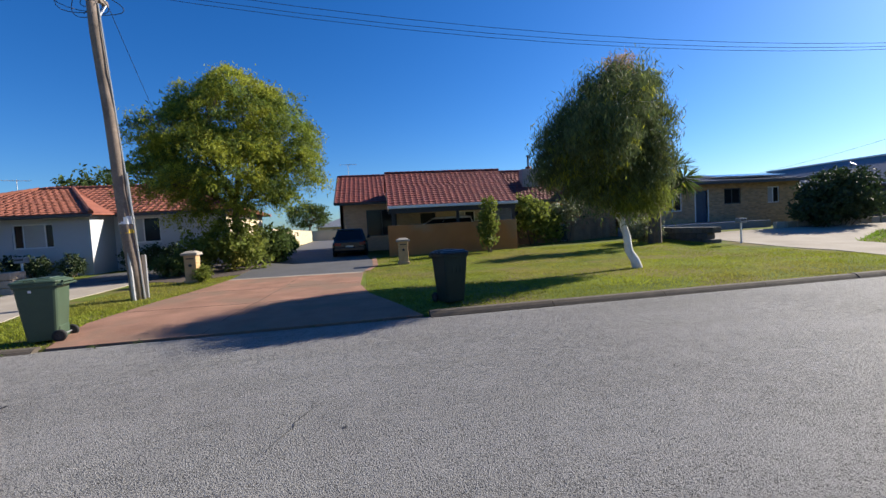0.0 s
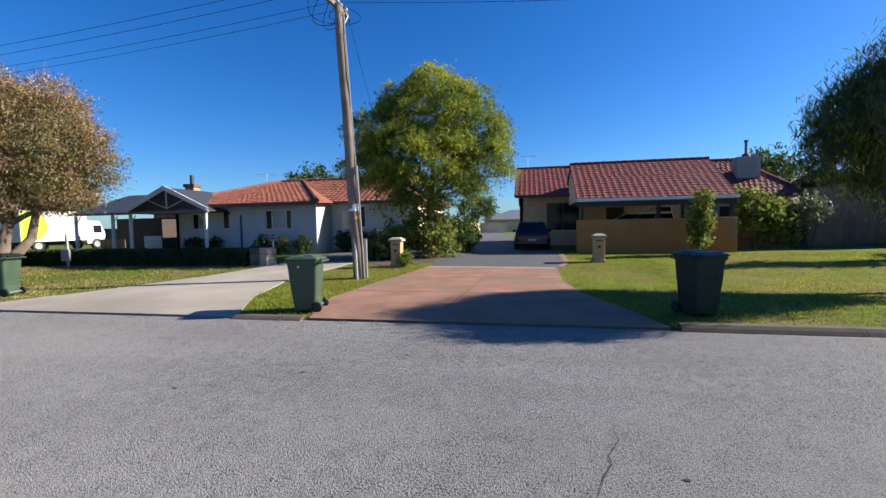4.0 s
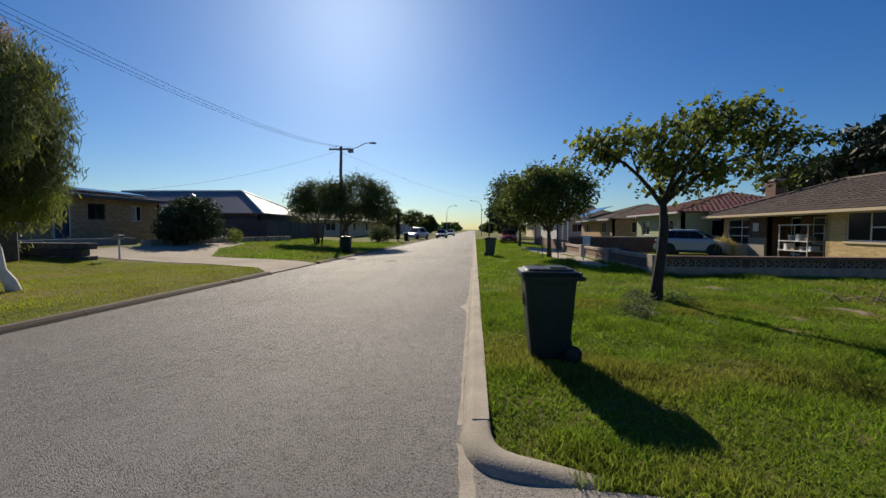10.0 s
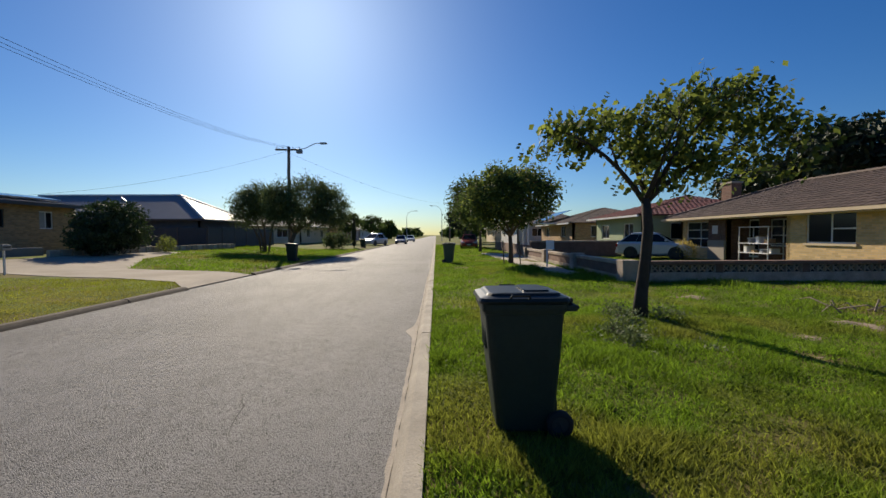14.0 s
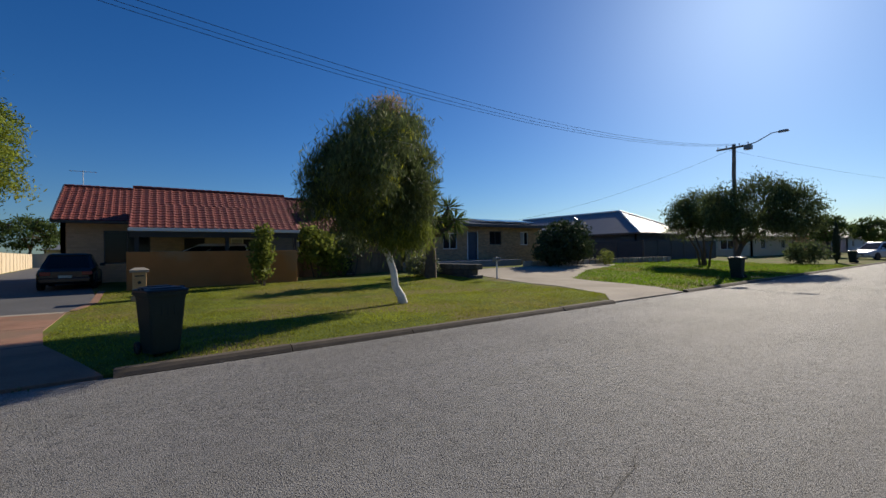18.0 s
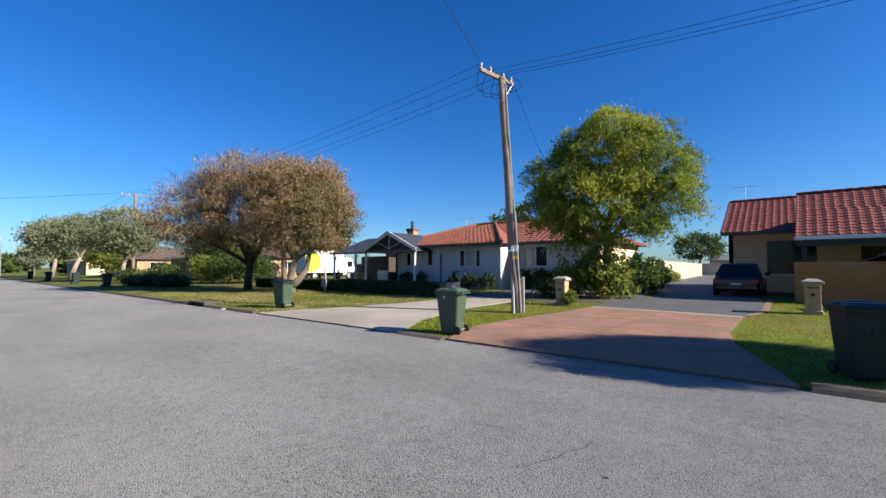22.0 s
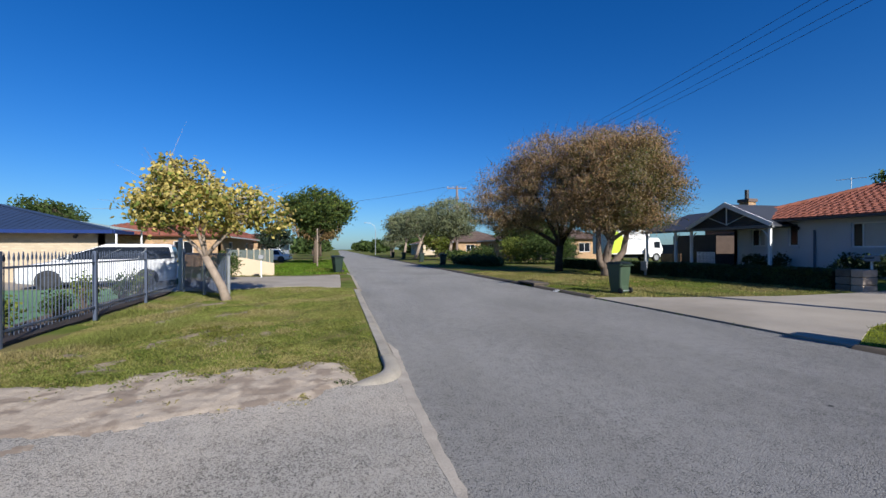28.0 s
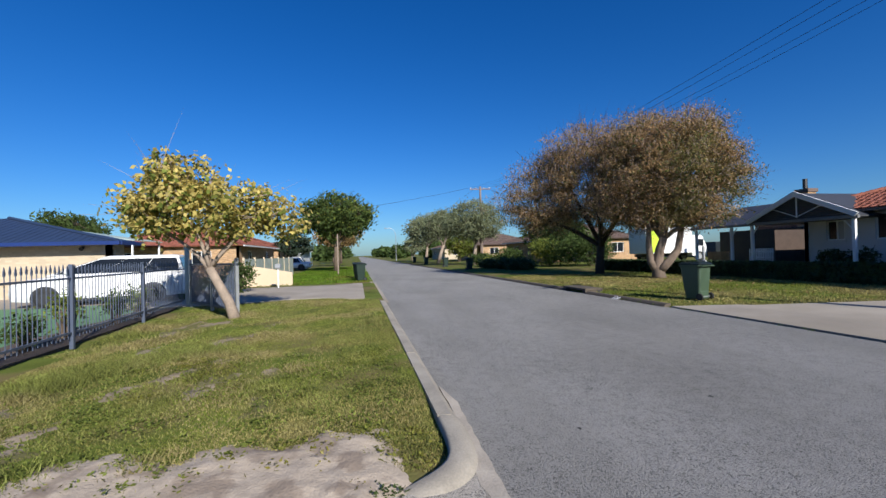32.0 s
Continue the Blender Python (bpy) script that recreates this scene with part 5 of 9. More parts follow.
def plain_house(x0, y0, x1, y1, floor, eave, rise, wall_mat, roof_mat, label, windows=2, front=1, metal=False, group="houses further along", along="x"):
    """A simple hipped house. front: +1 where the street lies towards -y, -1 where it lies towards +y."""
    h = thing("house", 0, 0, 0, label, "house", group=group)
    corners = [(x0, y0), (x1, y0), (x1, y1), (x0, y1)]
    for k in range(4):
        a, b = corners[k], corners[(k + 1) % 4]
        length = math.dist(a, b)
        ops = []
        if windows and length > 4:
            for i in range(windows):
                c = length * (i + 0.5) / windows
                ops.append((c - 0.75, c + 0.75, floor + 0.95, floor + 2.05))
        wall("wall", h, a, b, 0.0, eave, ops, wall_mat)
        for u0, u1, za, zb in ops:
            window(h, a, b, u0, u1, za, zb, FRAME_W, bars=(0.5,))
    o = 0.5
    c = [(x0 - o, y0 - o), (x1 + o, y0 - o), (x1 + o, y1 + o), (x0 - o, y1 + o)]
    ym, xm = (y0 + y1) / 2, (x0 + x1) / 2
    if along == "x":
        half = (y1 - y0) / 2 + o
        r0, r1 = (min(x0 - o + half, xm - 0.1), ym), (max(x1 + o - half, xm + 0.1), ym)
        slopes = [(c[0], c[1], r1, r0), (c[2], c[3], r0, r1), (c[1], c[2], r1, r1), (c[3], c[0], r0, r0)]
    else:
        half = (x1 - x0) / 2 + o
        r0, r1 = (xm, min(y0 - o + half, ym - 0.1)), (xm, max(y1 + o - half, ym + 0.1))
        slopes = [(c[0], c[1], r0, r0), (c[2], c[3], r1, r1), (c[1], c[2], r1, r0), (c[3], c[0], r0, r1)]
    for a, b, t1, t0 in slopes:
        pts = [(*a, eave), (*b, eave), (*t1, eave + rise)] + ([(*t0, eave + rise)] if t0 != t1 else [])
        slab("roof_slope", h, pts, roof_mat, 0.05)
        if not metal:
            A, B = Vector((*a, eave)), Vector((*b, eave))
            T1, T0 = Vector((*t1, eave + rise)), Vector((*t0, eave + rise))
            e = (B - A).normalized()
            up = (T0 - A) - e * (T0 - A).dot(e)
            out = [(0, 0), ((B - A).length, 0), ((T1 - A).dot(e), up.length)]
            if t0 != t1:
                out.append(((T0 - A).dot(e), up.length))
            tile_slope(h, A, e, up, out, roof_mat, w=0.33, h=0.36)
    part("gutter", box(x0 - o - 0.05, (y0 - o - 0.12) if front > 0 else (y1 + o), eave - 0.12, x1 + o + 0.05, (y0 - o) if front > 0 else (y1 + o + 0.12), eave), FRAME_W, h)
    return h


plain_house(58, 18, 72, 28, 0.3, 2.8, 2.3, CREAM_WALL, GREY_METAL, "pale house with grey metal roof down the street", metal=True)
plain_house(76, 17, 90, 27, 0.3, 2.8, 2.4, TAN_BRICKWORK, BROWN_TILE, "brick house with brown tiles down the street")
plain_house(96, 17, 112, 28, 0.3, 2.8, 2.4, WHITE_WALL, GREY_METAL, "white house with metal roof down the street", metal=True)

# The near-side houses towards the sun: yellow brick with brown tiles.
yb = thing("house", 0, 0, 0, "yellow brick house with dark brown tiled roof", "house", group="houses on the near side")
fy2, yz = -15.0, 2.42
p0, p1 = (18.9, fy2), (11.6, fy2)
wall("wall", yb, p0, p1, 0.0, yz, [(0.95, 3.0, 1.12, 2.3)], YELLOW_BRICKWORK)
window(yb, p0, p1, 0.95, 3.0, 1.12, 2.3, FRAME_W, bars=(0.52,), cross=(), sill=CREAM_WALL)
part("window_rail", box(18.9 - 2.95, fy2 - 0.06, 1.66, 18.9 - 2.0, fy2 - 0.11, 1.71), FRAME_W, yb)
wall("wall", yb, (18.9, -16.2), (18.9, fy2), 0.0, yz, [], YELLOW_BRICKWORK)
p0, p1 = (23.0, -16.2), (18.9, -16.2)
wall("wall", yb, p0, p1, 0.0, yz, [(0.25, 1.0, 0.3, 2.25), (1.7, 3.9, 0.9, 2.2)], BROWN_BRICKWORK)
window(yb, p0, p1, 1.7, 3.9, 0.9, 2.2, FRAME_W, bars=(0.33, 0.66), cross=(0.4,))
part("screen_door", box(23.0 - 0.98, -16.32, 0.3, 23.0 - 0.27, -16.27, 2.23), FRAME_W, yb, "white framed screen door")
part("door_panel", box(23.0 - 0.9, -16.268, 0.4, 23.0 - 0.35, -16.255, 2.15), GLASS_DARK, yb)
wall("wall", yb, (23.0, -15.3), (23.0, -16.2), 0.0, yz, [], BROWN_BRICKWORK)
p0, p1 = (27.2, -15.3), (23.0, -15.3)
wall("wall", yb, p0, p1, 0.0, yz, [(0.6, 2.7, 0.72, 2.2)], YELLOW_BRICKWORK)
window(yb, p0, p1, 0.6, 2.7, 0.72, 2.2, FRAME_W, bars=(0.62,), cross=(0.35, 0.68))
part("stone_panel", box(24.4, -15.29, 0.0, 23.05, -15.16, 1.15), CONCRETE, yb, "grey stone feature panel")
part("dark_panel", box(24.4, -15.29, 1.155, 23.05, -15.2, 2.3), BROWN_BRICKWORK, yb)
part("notice", box(24.05, -15.195, 1.5, 23.6, -15.185, 1.95), WHITE_PAINT, yb, "white paper notice")
wall("wall", yb, (27.2, -24), (27.2, -15.3), 0.0, yz, [(3, 4.5, 1, 2)], YELLOW_BRICKWORK)
wall("wall", yb, (11.6, fy2), (11.6, -24), 0.0, yz, [], YELLOW_BRICKWORK)
wall("wall", yb, (11.6, -24), (27.2, -24), 0.0, yz, [], YELLOW_BRICKWORK)
slab("roof_slope", yb, [(27.8, -14.6, yz), (11.0, -14.4, yz), (15.0, -19.5, 4.25), (23.5, -19.5, 4.25)], BROWN_TILE, 0.06)
slab("roof_slope", yb, [(27.8, -24.6, yz), (11.0, -24.6, yz), (15.0, -19.5, 4.25), (23.5, -19.5, 4.25)], BROWN_TILE, 0.06)
slab("roof_slope", yb, [(27.8, -14.6, yz), (27.8, -24.6, yz), (23.5, -19.5, 4.25)], BROWN_TILE, 0.05)
slab("roof_slope", yb, [(11.0, -14.4, yz), (11.0, -24.6, yz), (15.0, -19.5, 4.25)], BROWN_TILE, 0.05)
up = Vector((0, -5.0, 4.25 - yz))
tile_slope(yb, (11.0, -14.5, yz), (1, 0, 0), up, [(0, 0), (16.8, 0), (12.5, up.length), (4.0, up.length)], BROWN_TILE, w=0.32, h=0.36)
upl = Vector((4.0, 0, 4.25 - yz))
tile_slope(yb, (11.0, -24.5, yz), (0, 1, 0), upl, [(0, 0), (10.0, 0), (5.0, upl.length)], BROWN_TILE, w=0.32, h=0.36)
ridge_caps(yb, (15.0, -19.5, 4.28), (23.5, -19.5, 4.28), BROWN_TILE)
ridge_caps(yb, (11.0, -14.45, yz + 0.05), (15.0, -19.5, 4.28), BROWN_TILE)
ridge_caps(yb, (27.8, -14.6, yz + 0.05), (23.5, -19.5, 4.28), BROWN_TILE)
part("fascia", box(11.0, -14.42, yz - 0.12, 27.85, -14.36, yz + 0.0), CREAM_WALL, yb, "cream timber fascia")
part("eaves_lining", box(11.05, -14.45, yz - 0.17, 27.8, -14.98, yz - 0.14), CREAM_WALL, yb)
part("chimney", box(26.0, -18.2, 2.6, 26.9, -17.6, 4.55, 0.02), BROWN_BRICKWORK, yb)
part("chimney_cap", box(25.94, -18.26, 4.5, 26.96, -17.54, 4.62), CONCRETE, yb)

plain_house(28.5, -24, 36.5, -13.5, 0.2, 2.75, 1.6, GREEN_WALL, material("dark_red_tile", (0.20, 0.06, 0.05), 0.75, dark=0.75, island=0.2), "pale green house with dark red tiled roof", front=-1, group="houses on the near side")
h2 = plain_house(41, -23, 53, -13, 0.3, 2.6, 1.7, TAN_BRICKWORK, BROWN_TILE, "brick house with brown roof and solar panels", front=-1, group="houses on the near side")
slab("solar_panel", h2, [(48, -12.2, 3.1), (54, -12.2, 3.1), (54, -15.2, 4.25), (48, -15.2, 4.25)], SOLAR, 0.03)
part("porch_roof", box(44.5, -12.6, 2.6, 47.5, -9.4, 2.7), WHITE_PAINT, h2, "flat white porch roof")
for px, py in ((44.7, -9.6), (47.3, -9.6)):
    part("porch_post", box(px - 0.05, py - 0.05, 0.05, px + 0.05, py + 0.05, 2.6), WHITE_PAINT, h2)
plain_house(58, -22, 72, -11, 0.3, 2.8, 2.2, WHITE_WALL, BROWN_TILE, "white house far along the street", front=-1, group="houses on the near side")
plain_house(79, -22, 93, -11, 0.3, 2.8, 2.2, CREAM_WALL, GREY_METAL, "cream house far along the street", front=-1, metal=True, group="houses on the near side")

# The breeze-block front wall on the near side.
bw = thing("front_wall", 0, 0, 0, "low weathered brick front wall with pierced blocks", "wall")
PALE_BLOCK = material("weathered_pale_block", (0.36, 0.29, 0.23), 0.95, dark=0.65, scale=3, fine=30, bump=0.5)
WB = material("brown_wall_brick", (0.17, 0.10, 0.075), 0.95, dark=0.7, scale=3, fine=30, island=0.2, bump=0.4)
part("end_pier", box(13.3, -5.95, 0.0, 13.75, -5.5, 0.74, 0.02), PALE_BLOCK, bw)
part("plinth", box(13.38, -16.4, 0.0, 13.62, -5.96, 0.36, 0.01), PALE_BLOCK, bw)
part("coping", box(13.34, -16.4, 0.60, 13.66, -5.96, 0.71, 0.012), WB, bw)
# Solid black sheet that stands for the shade inside the block openings.
part("backing", box(13.53, -16.4, 0.362, 13.56, -5.96, 0.598), BLACK_PAINT_AND_SHADE, bw, "black sheet standing for the shaded hollow behind the pierced blocks")
pierced = None
for k in range(44):
    y = -6.05 - k * 0.236
    if k % 11 == 10:
        part("pier", box(13.39, y - 0.112, 0.362, 13.61, y + 0.112, 0.598), WB, bw)
        continue
    if pierced is None:
        bm = bmesh.new()
        for sg in (-1, 1):
            tube([(0, -0.1 * sg, -0.10), (0, 0.1 * sg, 0.10)], 0.021, 4, bm)
            box(-0.06, -0.112, sg * 0.112 - 0.012, 0.02, 0.112, sg * 0.112 + 0.004, bm=bm)
            box(-0.06, sg * 0.112 - 0.01, -0.1, 0.02, sg * 0.112 + 0.01, 0.1, bm=bm)
        pierced = part("pierced_block", bm, PALE_BLOCK, bw)
        o = pierced
    else:
        o = new("pierced_block", pierced.data)
        o.parent = bw
    o.location = (13.46, y, 0.48)
for k in range(3):
    x0 = 13.76 + k * 4.6
    h = 0.70 - 0.02 * k
    part("plinth", box(x0, -5.86, 0.0, x0 + 4.0, -5.62, 0.26, 0.01), PALE_BLOCK, bw)
    part("brick_panel", box(x0, -5.84, 0.262, x0 + 4.0, -5.64, h - 0.12), WB, bw)
    part("coping", box(x0, -5.88, h - 0.118, x0 + 4.0, -5.6, h, 0.012), PALE_BLOCK, bw)
    part("pier", box(x0 + 4.0, -5.96, 0.0, x0 + 4.5, -5.5, h + 0.06, 0.02), PALE_BLOCK, bw)
sw = thing("side_wall", 0, 0, 0, "brown brick boundary wall before the green house", "wall")
part("wall", box(28.6, -12.2, 0.0, 28.9, -6.2, 1.0, 0.01), WB, sw)
part("coping", box(28.55, -12.2, 1.004, 28.95, -6.2, 1.1, 0.01), PALE_BLOCK, sw)
part("front_return", box(28.96, -6.3, 0.0, 44, -6.05, 0.8, 0.01), WB, sw)

# The blue-roofed house on the near side.
CREAM_SHUTTER = material("cream_shutter", (0.55, 0.47, 0.36), 0.6, dark=0.92)
blue = thing("house", 0, 0, 0, "cream brick house with deep blue metal hip roof", "house", group="houses on the near side")
ez = 2.40
p0, p1 = (-21.2, -32.0), (-21.2, -16.9)
wall("wall", blue, p0, p1, 0.0, ez, [(8.4, 10.6, 0.6, 2.15), (12.3, 14.2, 0.5, 2.1)], CREAM_BRICKWORK)
for u0, u1, za, zb in ((8.4, 10.6, 0.6, 2.15), (12.3, 14.2, 0.5, 2.1)):
    n = 14
    shutter = part("roller_shutter", box(-21.30, p0[1] + u0, za, -21.28, p0[1] + u1, zb), CREAM_SHUTTER, blue, "closed cream roller shutter")
    for k in range(n):
        z = za + (zb - za) * k / n
        part("slat", box(-21.278, p0[1] + u0, z + 0.006, -21.24, p0[1] + u1, z + (zb - za) / n), CREAM_SHUTTER, shutter)
wall("wall", blue, (-21.2, -16.9), (-23.6, -16.9), 0.0, ez, [], CREAM_BRICKWORK)
wall("wall", blue, (-23.6, -16.9), (-23.6, -11.2), 0.0, ez, [], CREAM_BRICKWORK)
wall("wall", blue, (-23.6, -11.2), (-24.7, -11.2), 0.0, ez, [], CREAM_BRICKWORK)
wall("wall", blue, (-24.7, -11.2), (-34, -24.0), 0.0, ez, [], CREAM_BRICKWORK)
wall("wall", blue, (-34, -24.0), (-34, -32), 0.0, ez, [], CREAM_BRICKWORK)
wall("wall", blue, (-34, -32), (-21.2, -32), 0.0, ez, [], CREAM_BRICKWORK)
ribs("roof_slope", blue, [(-20.6, -32.6, ez), (-20.6, -16.3, ez), (-25.2, -20.9, 4.1), (-25.2, -28.0, 4.1)], BLUE_METAL, spacing=0.3, height=0.018)
ribs("roof_slope", blue, [(-20.6, -16.3, ez), (-30.0, -16.3, ez), (-25.2, -20.9, 4.1), (-25.2, -20.9, 4.1)], BLUE_METAL, spacing=0.3, height=0.018)
slab("roof_slope", blue, [(-20.6, -32.6, ez), (-34.6, -32.6, ez), (-25.2, -28.0, 4.1)], BLUE_METAL, 0.04)
slab("roof_slope", blue, [(-30.0, -16.3, ez), (-34.6, -32.6, ez), (-25.2, -28.0, 4.1), (-25.2, -20.9, 4.1)], BLUE_METAL, 0.04)
ribs("roof_slope", blue, [(-23.0, -17.6, ez), (-23.0, -10.6, ez), (-27.0, -17.2, 3.77), (-27.0, -17.6, 3.77)], BLUE_METAL, spacing=0.3, height=0.018)
slab("roof_slope", blue, [(-23.0, -10.6, ez), (-24.9, -10.6, ez), (-28.0, -17.2, 3.77), (-27.0, -17.2, 3.77)], BLUE_METAL, 0.04)
slab("roof_slope", blue, [(-24.9, -10.6, ez), (-33.0, -22.0, ez), (-28.0, -17.2, 3.77)], BLUE_METAL, 0.04)
slab("roof_slope", blue, [(-27.0, -17.2, 3.77), (-28.0, -17.2, 3.77), (-33.0, -22.0, ez), (-27.0, -22.0, 2.9)], BLUE_METAL, 0.04)
for a, b in (((-20.6, -16.3, ez + 0.03), (-25.2, -20.9, 4.14)), ((-25.2, -20.9, 4.14), (-25.2, -28.0, 4.14)), ((-23.0, -10.6, ez + 0.03), (-27.0, -17.2, 3.81))):
    part("hip_capping", tube([a, b], 0.07, 6), BLUE_METAL, blue)
GUT = material("bright_blue_gutter", (0.016, 0.035, 0.14), 0.35, dark=0.92)
part("gutter", box(-20.58, -32.6, ez - 0.16, -20.45, -16.2, ez + 0.0, 0.01), GUT, blue, "bright blue gutter")
part("gutter", box(-22.98, -16.28, ez - 0.14, -22.85, -10.5, ez + 0.02, 0.01), GUT, blue)
part("gutter", box(-24.9, -10.59, ez - 0.14, -22.99, -10.46, ez + 0.02, 0.01), GUT, blue)
part("eaves_lining", box(-21.19, -32, ez - 0.12, -20.6, -16.4, ez - 0.09), CREAM_WALL, blue)
part("security_light", tube([(-23.58, -12.2, 2.2), (-23.4, -12.2, 2.12)], [0.05, 0.09], 8), BLACK_PAINT_AND_SHADE, blue)
patio = thing("patio_roof", 0, 0, 0, "pale green metal patio roof on posts", "patio roof")
slab("roof_sheet", patio, [(-35.6, -15.8, 3.03), (-40, -15.8, 3.03), (-40, -22.5, 4.17), (-35.6, -22.5, 4.17)], material("pale_green_metal", (0.42, 0.50, 0.42), 0.5, 0.1), 0.06)
for px, py, pz in ((-35.8, -16.0, 2.98), (-39.8, -16.0, 2.98), (-35.8, -22.2, 4.04), (-39.8, -22.2, 4.04)):
    part("post", box(px - 0.05, py - 0.05, 0.05, px + 0.05, py + 0.05, pz), WHITE_PAINT, patio)


plain_house(-56, -22, -41, -10.5, 0.2, 2.7, 2.0, TAN_BRICKWORK, ORANGE_TILE, "brick house with orange tiled roof", front=-1, group="houses on the near side")
plain_house(-78, -22, -63, -11, 0.2, 2.7, 2.0, TAN_BRICKWORK, ORANGE_TILE, "cream house with terracotta roof down the street", front=-1, group="houses on the near side")
plain_house(-100, -22, -86, -11, 0.2, 2.7, 2.0, WHITE_WALL, BROWN_TILE, "white house far down the street", front=-1, group="houses on the near side")
plain_house(-60, 20, -45, 30, 0.2, 2.7, 2.2, TAN_BRICKWORK, BROWN_TILE, "brick house behind street trees", group="houses across the street")
plain_house(-82, 18, -67, 28, 0.2, 2.7, 2.0, TAN_BRICKWORK, BROWN_TILE, "cream house down the street", group="houses across the street")
plain_house(-104, 17, -90, 28, 0.2, 2.7, 2.0, CREAM_BRICKWORK, BROWN_TILE, "white house far down the street", group="houses across the street")

# Long rear sheet fences and the house at the end of the private drive.
back = thing("boundary_fence", 0, 0, 0, "cream sheet fence along the private drive", "fence")
for k in range(18):
    y = 31.6 + k * 2.4
    x = -5.95 - 0.064 * (y - 31.6)
    part("fence_sheet", prism([(x - 0.02, y), (x + 0.02, y), (x - 0.131, y + 2.36), (x - 0.171, y + 2.36)], "z", 0.2, 2.05), PALE_FENCE, back)
    part("fence_post", box(x - 0.05, y - 0.04, 0.2, x + 0.05, y - 0.002, 2.1), PALE_FENCE, back)
part("fence_sheet", box(-9.2, 77.0, 0.2, -4.2, 77.05, 2.1), PALE_FENCE, back)
plain_house(-9, 86, 5, 96, 0.3, 2.8, 2.0, CREAM_WALL, GREY_METAL, "pale house at the end of the private drive", metal=True, group="houses across the street")
gate = thing("brown_gate", -5.5, 31.2, 0.25, "tall brown timber gate leaf standing open by the drive", "gate")
for k in range(4):
    part("board", box(0.02 + 0.15 * k, 0, 0.05, 0.155 + 0.15 * k, 0.03, 1.7), TIMBER_FENCE, gate)
part("rail", box(0, 0.031, 0.4, 0.62, 0.07, 0.5), TIMBER_FENCE, gate)
part("rail", box(0, 0.031, 1.3, 0.62, 0.07, 1.4), TIMBER_FENCE, gate)
side_fence = thing("side_fence", 0, 0, 0, "dark brown timber side fence beside the red house", "fence")
for k in range(24):
    part("board", box(8.9 + k * 0.26, 23.2, 0.2, 9.15 + k * 0.26, 23.23, 1.55), TIMBER_FENCE, side_fence)
part("rail", box(8.9, 23.235, 0.5, 15.14, 23.28, 0.6), TIMBER_FENCE, side_fence)
part("rail", box(8.9, 23.235, 1.2, 15.14, 23.28, 1.3), TIMBER_FENCE, side_fence)
stone = thing("stone_wall", 0, 0, 0, "low dark stone garden wall beside the lawn", "wall")
STONE = material("dark_garden_stone", (0.10, 0.095, 0.085), 0.95, dark=0.6, scale=4, fine=25, island=0.3, bump=0.8, bump_scale=12)
rnd = random.Random(8)
for j in range(3):
    for k in range(10):
        y = 15.55 + k * 0.62 + (0.3 if j % 2 else 0)
        part("stone", box(15.2 + rnd.uniform(-0.03, 0.03), y, 0.1 + 0.27 * j, 15.62 + rnd.uniform(-0.03, 0.03), y + 0.605, 0.1 + 0.265 * (j + 1), 0.03), STONE, stone)

# Rear fences that close the gardens, and a dark shed added behind the carport.
rear = thing("rear_fence", 0, 0, 0, "long grey sheet fence behind the far gardens", "fence")
for k in range(48):
    x = -120 + k * 4.8
    if -12 < x < 9:
        continue
    part("fence_sheet", box(x, 38.5, 0.1, x + 4.76, 38.54, 2.0), PALE_FENCE if k % 3 else DARK_WALL, rear)
rear2 = thing("rear_fence", 0, 0, 0, "long grey sheet fence behind the near gardens", "fence")
for k in range(48):
    x = -120 + k * 4.8
    part("fence_sheet", box(x, -36.5, 0.05, x + 4.76, -36.46, 1.9), MATS["green_grey_sheet"] if "green_grey_sheet" in MATS else PALE_FENCE, rear2)
# Added shed: its dark walls back up the carport's painted-in shade.
shed = thing("backdrop_shed", 0, 0, 0, "added dark shed as a backdrop for the gabled carport's shade", "shed")
part("wall", box(-24.6, 30.6, 0.1, -18.9, 30.75, 2.6), DARK_WALL, shed)
part("side_wall", box(-24.6, 24.6, 0.1, -24.5, 30.59, 2.4), material("dark_brown_board", (0.06, 0.04, 0.03), 0.9, dark=0.7), shed)
part("roof", box(-24.8, 30.5, 2.604, -18.7, 33.5, 2.68), GREY_METAL, shed)
part("back_wall", box(-24.6, 33.3, 0.1, -18.9, 33.4, 2.6), DARK_WALL, shed)
# ---- street furniture ----
def ring(hw, hd, z, r, cx=0.0, cy=0.0, n=3):
    """Corner points of a rounded rectangle at height z."""
    pts = []
    for sx, sy, a0 in ((1, 1, 0), (-1, 1, 90), (-1, -1, 180), (1, -1, 270)):
        for k in range(n + 1):
            a = radians(a0 + 90 * k / n)
            pts.append((cx + sx * (hw - r) + r * math.cos(a), cy + sy * (hd - r) + r * math.sin(a), z))
    return pts


def loft(rings, bm=None, caps=(True, True)):
    bm = bm or bmesh.new()
    vs = [[bm.verts.new(p) for p in r] for r in rings]
    n = len(vs[0])
    for a, b in zip(vs, vs[1:]):
        for k in range(n):
            bm.faces.new((a[k], a[(k + 1) % n], b[(k + 1) % n], b[k]))
    if caps[0]:
        bm.faces.new(vs[0][::-1])
    if caps[1]:
        bm.faces.new(vs[-1])
    return bm


